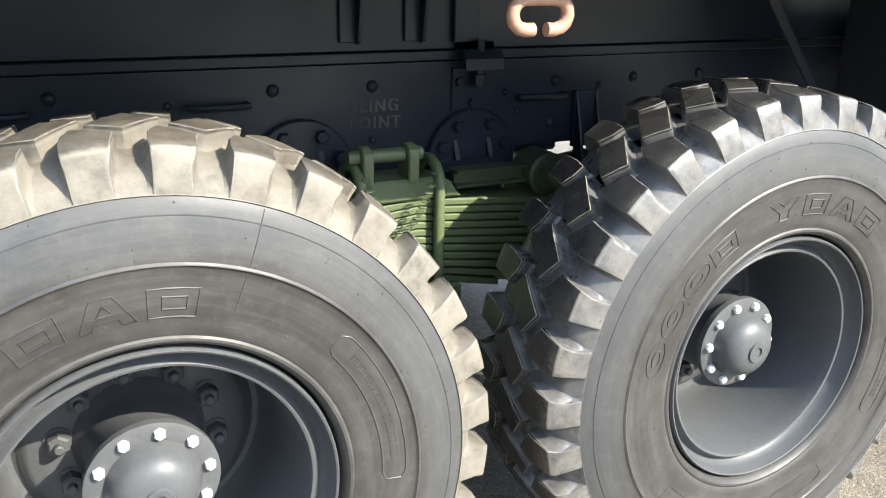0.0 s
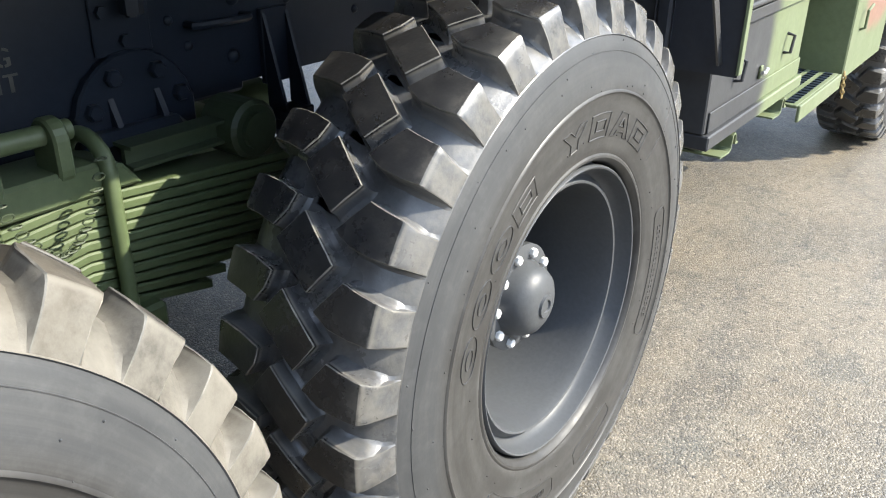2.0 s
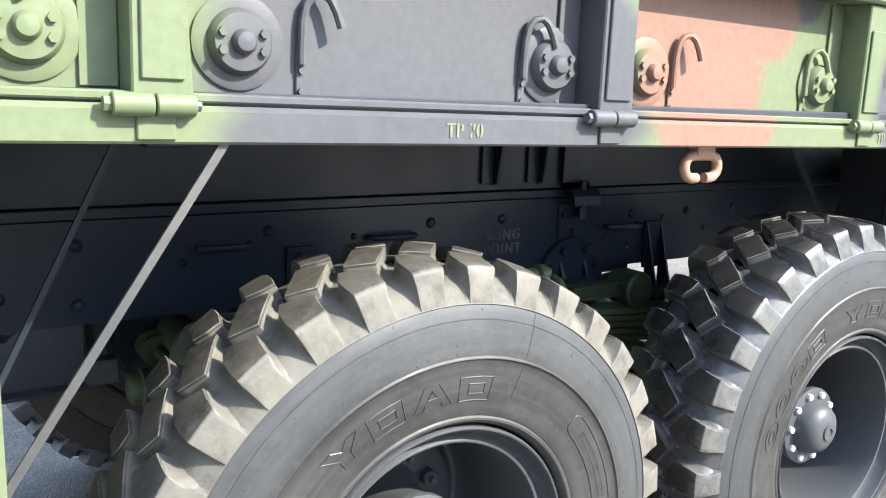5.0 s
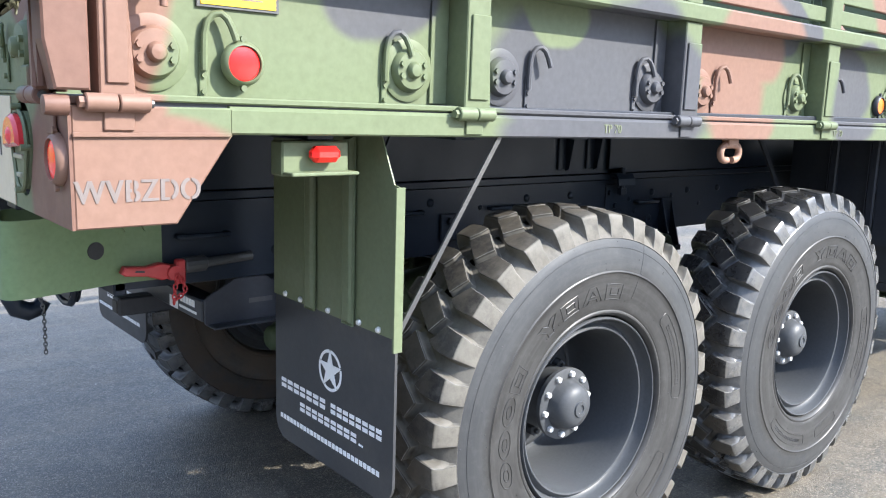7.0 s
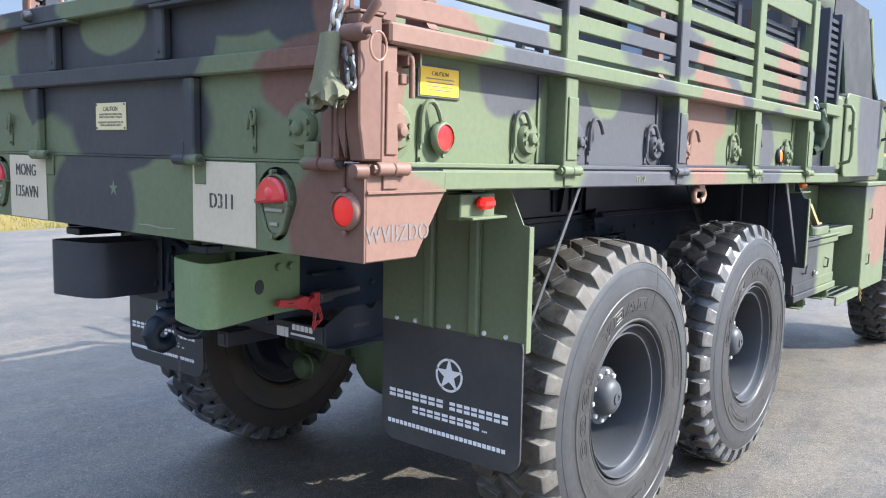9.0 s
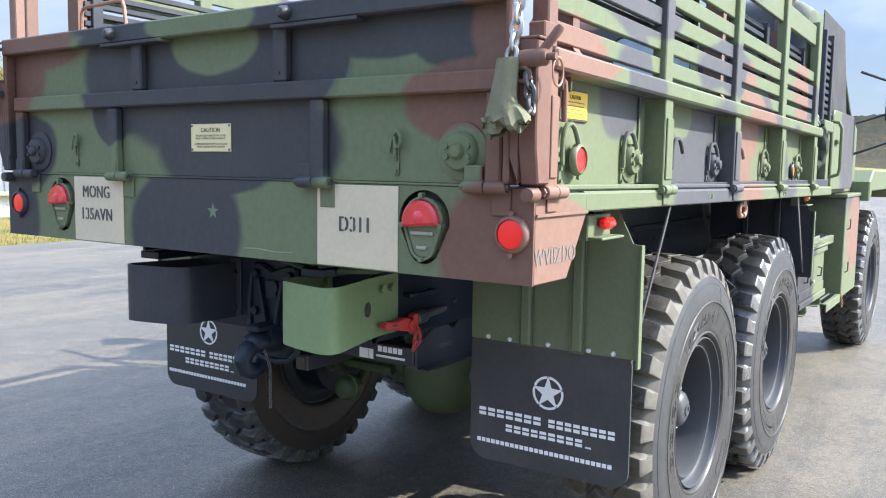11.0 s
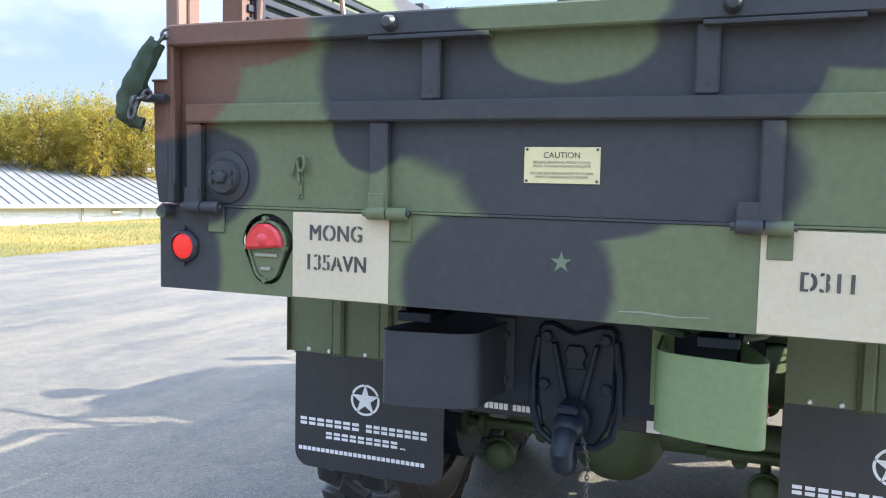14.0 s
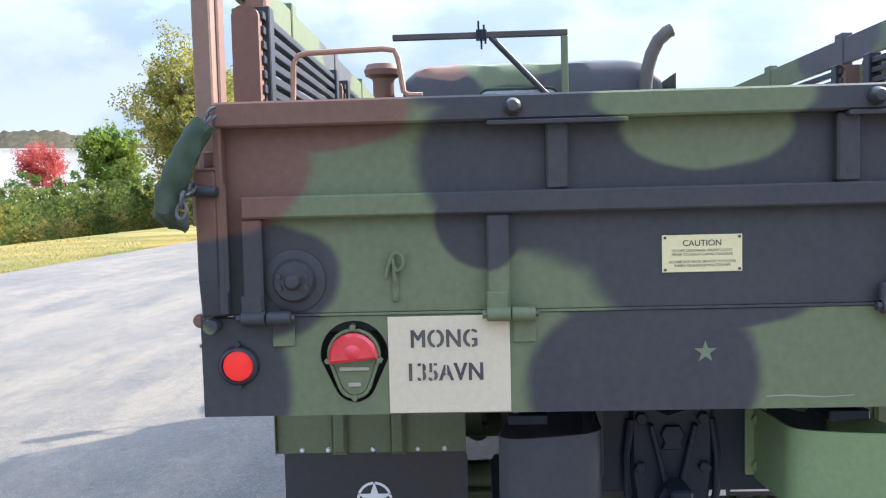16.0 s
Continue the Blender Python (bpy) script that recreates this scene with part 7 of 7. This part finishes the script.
blade_me.materials.append(leaf_material("dry_grass_blades", (0.12, 0.14, 0.025), (0.34, 0.25, 0.055)))
tagged(part("grass_blades", blade_me, None), "short dry autumn grass beside the asphalt", "grass", kind="stuff")

# ---- surroundings ----
def polar(bearing, d):
    x, y = -2.0 + d * math.cos(radians(bearing)), 0.3 + d * math.sin(radians(bearing))
    return x, y, terrain_z(x, y)


BARK = paint("bark", (0.10, 0.075, 0.055), 0.9, amount=0.3)
LEAVES = {
    "yellow": leaf_material("yellow_leaves", (0.205, 0.190, 0.036), (0.44, 0.330, 0.060)),
    "olive": leaf_material("olive_leaves", (0.150, 0.165, 0.045), (0.38, 0.340, 0.085)),
    "orange": leaf_material("orange_leaves", (0.34, 0.10, 0.022), (0.46, 0.22, 0.035)),
    "red": leaf_material("red_leaves", (0.34, 0.055, 0.055), (0.55, 0.14, 0.12)),
    "green": leaf_material("green_leaves", (0.075, 0.140, 0.026), (0.25, 0.320, 0.052)),
    "pine": leaf_material("young_conifer_needles", (0.045, 0.090, 0.026), (0.200, 0.230, 0.055)),
    "scrub": leaf_material("scrub_leaves", (0.16, 0.17, 0.05), (0.34, 0.27, 0.09)),
}


def leaf_cloud(rng, clumps, per, size):
    """Small folded leaves scattered through clumps (x, y, z, radius): verts and faces."""
    vs, fs = [], []
    for cx, cy, cz, cr in clumps:
        n = per
        d = rng.normal(size=(n, 3))
        d /= np.linalg.norm(d, axis=1)[:, None]
        c = np.array((cx, cy, cz)) + d * (cr * rng.uniform(0.45, 1.05, (n, 1))) * np.array((1, 1, 0.85))
        a = rng.normal(size=(n, 3))
        a /= np.linalg.norm(a, axis=1)[:, None]
        b = np.cross(a, d + rng.normal(size=(n, 3)) * 0.5)
        b /= np.linalg.norm(b, axis=1)[:, None] + 1e-6
        s = size * rng.uniform(0.6, 1.4, (n, 1))
        for p, u, v in zip(c, a * s, b * s * 0.6):
            k = len(vs)
            vs += [tuple(p - u), tuple(p + v), tuple(p + u), tuple(p - v)]
            fs += [(k, k + 1, k + 2, k + 3)]
    return vs, fs


def cloud_mesh(name, vs, fs, material):
    me = bpy.data.meshes.new(name)
    me.from_pydata(vs, [], fs)
    me.materials.append(material)
    return me


def tree_meshes(seed, height, spread, leaves, density=1.0, size=0.22, low=0.22):
    rng = np.random.RandomState(seed)
    bm = bmesh.new()
    r0 = height * 0.02
    trunk = [(0.0, 0.0, -1.2), (0.05 * spread * rng.uniform(-1, 1), 0.05 * spread * rng.uniform(-1, 1), height * 0.28), (0.1 * spread * rng.uniform(-1, 1), 0.1 * spread * rng.uniform(-1, 1), height * 0.5), (0, 0, height * 0.74)]
    tube(trunk, [r0, r0 * 0.8, r0 * 0.45, r0 * 0.1], 8, bm)
    twigs = []
    for i in range(22):
        t = rng.uniform(low, 0.85)
        a = rng.uniform(0, 2 * math.pi)
        reach = spread * math.sqrt(max(0.05, 1 - ((t - 0.52) / 0.52) ** 2)) * rng.uniform(0.45, 0.72)
        p0 = Vector((0, 0, height * t * 0.75))
        p1 = Vector((math.cos(a) * reach, math.sin(a) * reach, height * min(0.82, t + rng.uniform(0.04, 0.12))))
        tube([p0, p0.lerp(p1, 0.5) + Vector((0, 0, -height * 0.02)), p1], [r0 * 0.4, r0 * 0.22, r0 * 0.06], 5, bm)
        twigs.append(p1)
    # leaves fill a ragged, gappy envelope round the limbs
    n = int(5200 * density)
    d = rng.normal(size=(n, 3))
    d /= np.linalg.norm(d, axis=1)[:, None]
    rad = rng.uniform(0.12, 1.0, n) ** 0.45
    centre_z = height * (0.5 + low * 0.5)
    half = height * (0.5 - low * 0.5)
    keep, off = [], Vector((seed * 7.3, 0, 0))
    for q, r in zip(d, rad):
        v = Vector(q)
        bulge = 0.78 + 0.36 * noise.noise(v * 2.1 + off) + 0.30 * noise.noise(v * 6.2 + off)
        p = Vector((v.x * spread * r * bulge, v.y * spread * r * bulge, centre_z + v.z * half * r * bulge))
        if noise.noise(p * (5.0 / spread) + off) + 0.5 * noise.noise(p * (13.0 / spread) + off) > -0.16 + 0.10 * r:
            keep.append(p)
    c = np.array([tuple(p) for p in keep])
    m = len(c)
    a = rng.normal(size=(m, 3))
    a /= np.linalg.norm(a, axis=1)[:, None]
    b = np.cross(a, rng.normal(size=(m, 3)))
    b /= np.linalg.norm(b, axis=1)[:, None] + 1e-6
    s = size * rng.uniform(0.6, 1.4, (m, 1))
    vs = np.stack([c - a * s, c + b * s * 0.6, c + a * s, c - b * s * 0.6], 1).reshape(-1, 3)
    fs = np.arange(m * 4).reshape(-1, 4)
    return mesh_of("trunk", bm, BARK), cloud_mesh("crown", vs.tolist(), fs.tolist(), LEAVES[leaves])


TREES = {
    "yellow": (tree_meshes(1, 17.5, 4.6, "yellow", 4.6, 0.115, 0.12), tree_meshes(2, 18, 4.4, "olive", 4.6, 0.115, 0.12)),
    "orange": (tree_meshes(3, 15, 5.0, "orange", 3.6, 0.12, 0.12),),
    "red": (tree_meshes(4, 9.5, 4.9, "red", 3.6, 0.14, low=0.10),),
    "green": (tree_meshes(5, 12, 4.9, "green", 6.0, 0.18, low=0.08),),
    "near": (tree_meshes(6, 12.5, 4.6, "olive", 12.0, 0.085, low=0.10),),
}
TREE_WORDS = {
    "yellow": "tall broadleaf tree with yellow-green autumn leaves", "orange": "broadleaf tree with orange autumn leaves", "red": "rounded maple with crimson autumn leaves",
    "green": "rounded broadleaf tree with bright yellow-green leaves", "near": "airy tree with olive and gold leaves beside the lot",
}


def tree(kind, i, bearing, d, scale=1.0, turn=0.0, z=None):
    x, y, zz = polar(bearing, d)
    meshes = TREES[kind][i % len(TREES[kind])]
    t = thing("tree", TREE_WORDS[kind], "tree", "trees beyond the lot")
    t.matrix_basis = pose(x, y, zz if z is None else z, 0, 0, turn) @ Matrix.Scale(scale, 4)
    part("trunk", meshes[0], None, t)
    part("crown", meshes[1], None, t)
    return t


for k, (b, d, s) in enumerate(((40.9, 121, 1.06), (42.2, 126, 1.0), (43.6, 119, 1.10), (45.0, 126, 1.08), (46.8, 121, 1.08), (48.6, 128, 1.05), (50.3, 122, 1.02), (52.4, 122, 1.25), (55.6, 126, 1.3), (58.0, 122, 1.3), (60.5, 126, 1.25), (63, 130, 1.2))):
    tree("yellow", k, b, d, s, 57 * k)
for k, (b, d, s) in enumerate(((53.6, 124, 1.2), (56.6, 130, 1.35), (59.3, 128, 1.3), (37.0, 150, 0.6))):
    tree("orange", k, b, d, s, 83 * k)
for k, (b, d, s) in enumerate(((27.9, 150, 1.0), (31.9, 152, 0.95), (33.0, 158, 0.7))):
    tree("red", k, b, d, s, 40 * k)
for k, (b, d, s) in enumerate(((23.8, 138, 1.12), (34.6, 146, 0.9), (38.0, 144, 0.92), (31.6, 160, 0.6))):
    tree("green", k, b, d, s, 71 * k, polar(b, d)[2] - 2.2 if k == 0 else None)
tree("near", 0, 18.9, 64, 1.18, 20)
tree("near", 0, 17.0, 72, 0.9, 160)

# a pale scraped line and loose grit on the asphalt
CHALK = paint("pale_scraped_stone", (0.42, 0.39, 0.33), 0.9, amount=0.4, scale=9.0, dust=(0.22, 0.205, 0.18))
rng = random.Random(41)
scrape = bmesh.new()
for k in range(210):
    t = rng.random() ** 1.15
    x, y = 2.0 + 4.0 * t, 5.80 + 0.98 * t + rng.gauss(0, 0.05 - 0.02 * t)
    a, w, h = rng.gauss(-0.45, 0.25), rng.uniform(0.02, 0.07), rng.uniform(0.004, 0.012)
    ca, sa = math.cos(a), math.sin(a)
    rim = [(x + u * w * ca - v * h * sa, y + u * w * sa + v * h * ca) for u, v in ((-1, 0), (-0.4, -1), (0.5, -0.8), (1, 0.1), (0.3, 1), (-0.5, 0.7))]
    scrape.faces.new([scrape.verts.new((px, py, terrain_z(px, py) + 0.004)) for px, py in rim])
tagged(part("scrape_mark", scrape, CHALK), "pale broken scrape line across the asphalt", "pavement mark", kind="stuff")
grit = bmesh.new()
for k in range(260):
    x, y = rng.uniform(-3.0, 12.0), rng.uniform(-4.5, 13.0)
    if abs(y) < 1.3 and x > 0:
        continue
    r = rng.uniform(0.004, 0.011)
    bmesh.ops.create_icosphere(grit, subdivisions=1, radius=r, matrix=Matrix.Translation((x, y, terrain_z(x, y) + r * 0.5)) @ Matrix.Diagonal((1.0, rng.uniform(0.6, 1.0), 0.6, 1.0)))
tagged(part("grit", grit, CHALK), "loose pale grit scattered over the asphalt", "gravel", kind="stuff")

# young conifers and scrub below the lot
for name, leaves, n, seed, hs, label in (("conifer_scrub", "pine", 560, 11, (2.6, 6.2), "dense young conifers on the slope"), ("brush", "scrub", 170, 12, (1.2, 2.8), "olive and tan autumn brush"), ("yellow_brush", "yellow", 85, 13, (1.8, 3.6), "yellow-leaved bushes among the conifers")):
    rng = np.random.RandomState(seed)
    vs, fs = [], []
    for k in range(n):
        b = rng.uniform(12, 38.5)
        d = rng.uniform(70, 116) if b < 28.5 else rng.uniform(70, 134) if b < 33 else rng.uniform(112, 140)
        x, y, z = polar(b, d)
        h = rng.uniform(*hs)
        cl = [(x + rng.uniform(-0.3, 0.3), y + rng.uniform(-0.3, 0.3), z + h * q, h * (0.30 - 0.24 * q)) for q in (0.15, 0.4, 0.65, 0.88)] if leaves == "pine" else [(x + rng.uniform(-1, 1) * h * 0.5, y + rng.uniform(-1, 1) * h * 0.5, z + h * rng.uniform(0.2, 0.8), h * 0.32) for q in range(4)]
        v2, f2 = leaf_cloud(rng, cl, 85, 0.12)
        fs += [tuple(i + len(vs) for i in f) for f in f2]
        vs += v2
    tagged(part(name, cloud_mesh(name, vs, fs, LEAVES[leaves]), None), label, "shrubs", kind="stuff")

# low metal-roofed building down the slope
def wall_paint(name, c, scale=0.6):
    return paint(name, c, 0.6, amount=0.15, scale=scale, dust=(0.5, 0.48, 0.42))
SIDING, ROOF, TRIM, PANE = wall_paint("white_siding", (0.72, 0.72, 0.70)), wall_paint("grey_standing_seam", (0.17, 0.172, 0.178)), wall_paint("tan_trim", (0.42, 0.37, 0.30)), paint("dark_pane", (0.03, 0.035, 0.045), 0.15)
bx, by, _ = polar(37.7, 105)
BARN = pose(bx, by, -4.9, 0, 0, math.degrees(math.atan2(0.47, -0.88)))
barn = thing("metal_building", "long white metal building with grey ribbed roof", "building")
barn.matrix_basis = BARN
L, D, E, RID = 90.0, 56.0, 3.1, 8.2
part("front_wall", box(0, L, -0.3, 0, 0, E, 0), SIDING, barn)
part("end_wall", slab([(-D, 0), (0, 0), (0, E), (-D / 2, RID), (-D, E)], "X", 0, 0.3), SIDING, barn)
part("roof_slope", slab([(0.6, E - 0.05), (-D / 2, RID + 0.05), (-D / 2, RID + 0.25), (0.6, E + 0.15)], "X", -0.5, L), ROOF, barn)
part("roof_slope", slab([(-D - 0.6, E - 0.05), (-D / 2, RID + 0.05), (-D / 2, RID + 0.25), (-D - 0.6, E + 0.15)], "X", -0.5, L), ROOF, barn)
seam = slab([(0.65, E + 0.15), (-D / 2, RID + 0.25), (-D / 2, RID + 0.36), (0.65, E + 0.26)], "X", 0, 0.12)
seam_me = mesh_of("roof_seam", seam, ROOF)
for k in range(75):
    part("roof_seam", seam_me, None, barn, loc=(k * 1.2, 0, 0))
part("eave_trim", box(-0.5, L, 0.60, 0.75, E - 0.25, E + 0.18, 0.02), TRIM, barn)
rib_me = mesh_of("siding_rib", box(0, 0.10, 0.0, 0.05, 0.05, E - 0.25, 0), SIDING)
for k in range(110):
    part("siding_rib", rib_me, None, barn, loc=(0.2 + k * 0.8, 0.0, 0))
for x in (6.5, 13.0):
    part("downpipe", box(x, x + 0.25, 0.06, 0.2, 0, E - 0.2, 0.02), TRIM, barn)
part("wall_lamp", box(9.0, 10.0, 0.05, 0.5, E - 0.9, E - 0.55, 0.05), TRIM, barn)
# chain-link fence beside it
FENCE_WIRE = paint("weathered_wire", (0.16, 0.165, 0.16), 0.6, amount=0.1)
fence = thing("mesh_fence", "low grey wire fence beside the metal building", "fence")
for k in range(14):
    x, y, z = polar(37.3 - 0.55 * k, 106 + k * 0.5)
    part("fence_post", cyl((x, y, z - 0.3), (x, y, z + 1.9), 0.03, 6), FENCE_WIRE, fence)
    if k:
        part("fence_wire", tube([(xo, yo, zo + 1.8), (x, y, z + 1.8)], 0.018, 5), FENCE_WIRE, fence)
        for h in (0.15, 0.3, 0.45, 0.6, 0.75, 0.9, 1.05, 1.2, 1.35, 1.5, 1.65):
            part("fence_wire", tube([(xo, yo, zo + h), (x, y, z + h)], 0.010, 4), FENCE_WIRE, fence)
    xo, yo, zo = x, y, z

# white office block across the valley
def office(bearing, d, width, h, base, storeys, label):
    x, y, _ = polar(bearing, d)
    o = thing("office_building", label, "building")
    o.matrix_basis = pose(x, y, base, 0, 0, bearing - 90)
    part("wall", box(-width / 2, width / 2, 0, 18, -6, h, 0), SIDING, o)
    part("roof_edge", box(-width / 2 - 0.3, width / 2 + 0.3, -0.3, 18.3, h, h + 0.5, 0), paint("pale_roof_edge", (0.58, 0.56, 0.54), 0.7), o)
    n = int(width / 2.4)
    for st in range(storeys):
        z0 = 1.6 + st * 3.9
        for k in range(n):
            if k % 9 in (7, 8):
                continue
            w0 = -width / 2 + 1.2 + k * 2.4
            win = part("window", box(w0, w0 + 1.7, -0.06, 0.02, z0, z0 + 1.5, 0.02), TRIM, o)
            part("pane", box(w0 + 0.1, w0 + 1.6, -0.09, -0.062, z0 + 0.1, z0 + 1.4, 0), PANE, win)
    return o


office(37.6, 190, 38, 9.0, 4.6, 2, "two-storey white office block with dark windows")
office(27.0, 186, 60, 9.4, 3.2, 1, "long low white commercial building")
office(30.6, 176, 16, 3.2, 1.6, 1, "small pale outbuilding with flat roof")

# wooded hills on the horizon
hv, hf = [], []
hm, hn, hl, hb = nodes_of("far_autumn_woods")
hp = place_vec(hn)
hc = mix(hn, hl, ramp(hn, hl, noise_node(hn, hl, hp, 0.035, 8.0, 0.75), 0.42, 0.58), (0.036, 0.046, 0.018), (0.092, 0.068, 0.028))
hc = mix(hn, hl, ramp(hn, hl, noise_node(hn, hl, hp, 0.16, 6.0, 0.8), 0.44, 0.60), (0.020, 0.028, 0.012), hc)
# distance haze blended into the woods' own colour
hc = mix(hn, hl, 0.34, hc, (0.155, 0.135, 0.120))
hl.new(hc, hb.inputs["Base Color"])
hb.inputs["Roughness"].default_value = 1.0
hb.inputs["Specular IOR Level"].default_value = 0.0
NB = 720
for k in range(NB + 1):
    b = -20 + 120 * k / NB
    w = k / 4.5
    top = 68 + 9 * math.sin(w * 0.11) + 4 * math.sin(w * 0.31 + 1) + 3 * noise.noise(Vector((w * 0.5, 0, 0)))
    crest = 3.0 * noise.noise(Vector((k * 0.45, 9, 0))) + 2.0 * noise.noise(Vector((k * 1.3, 3, 0)))
    for d, z in ((620, -5), (940, top * 0.30), (990, top), (994, top + 3 + crest)):
        hv.append((d * math.cos(radians(b)), d * math.sin(radians(b)), z))
for k in range(NB):
    for i in range(3):
        q = k * 4 + i
        hf.append((q, q + 4, q + 5, q + 1))
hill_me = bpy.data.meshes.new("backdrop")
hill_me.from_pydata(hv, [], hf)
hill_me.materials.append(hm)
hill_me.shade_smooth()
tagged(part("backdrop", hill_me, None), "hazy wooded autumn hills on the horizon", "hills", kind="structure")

# the bed sits a little nose-down on its springs
LEAN_DOWN = pose(0, 0, 1.506) @ pose(0, 0, 0, 0, 0.458, 0) @ pose(0, 0, -1.5)
for ob in list(truck.children) + list(bed.children):
    if ob.name.split(".")[0] in ("drop_side", "forward_side", "side_sill") or (ob.name.startswith("stencil_text") and ob.matrix_basis.translation.x > 1):
        ob.matrix_basis = LEAN_DOWN @ ob.matrix_basis
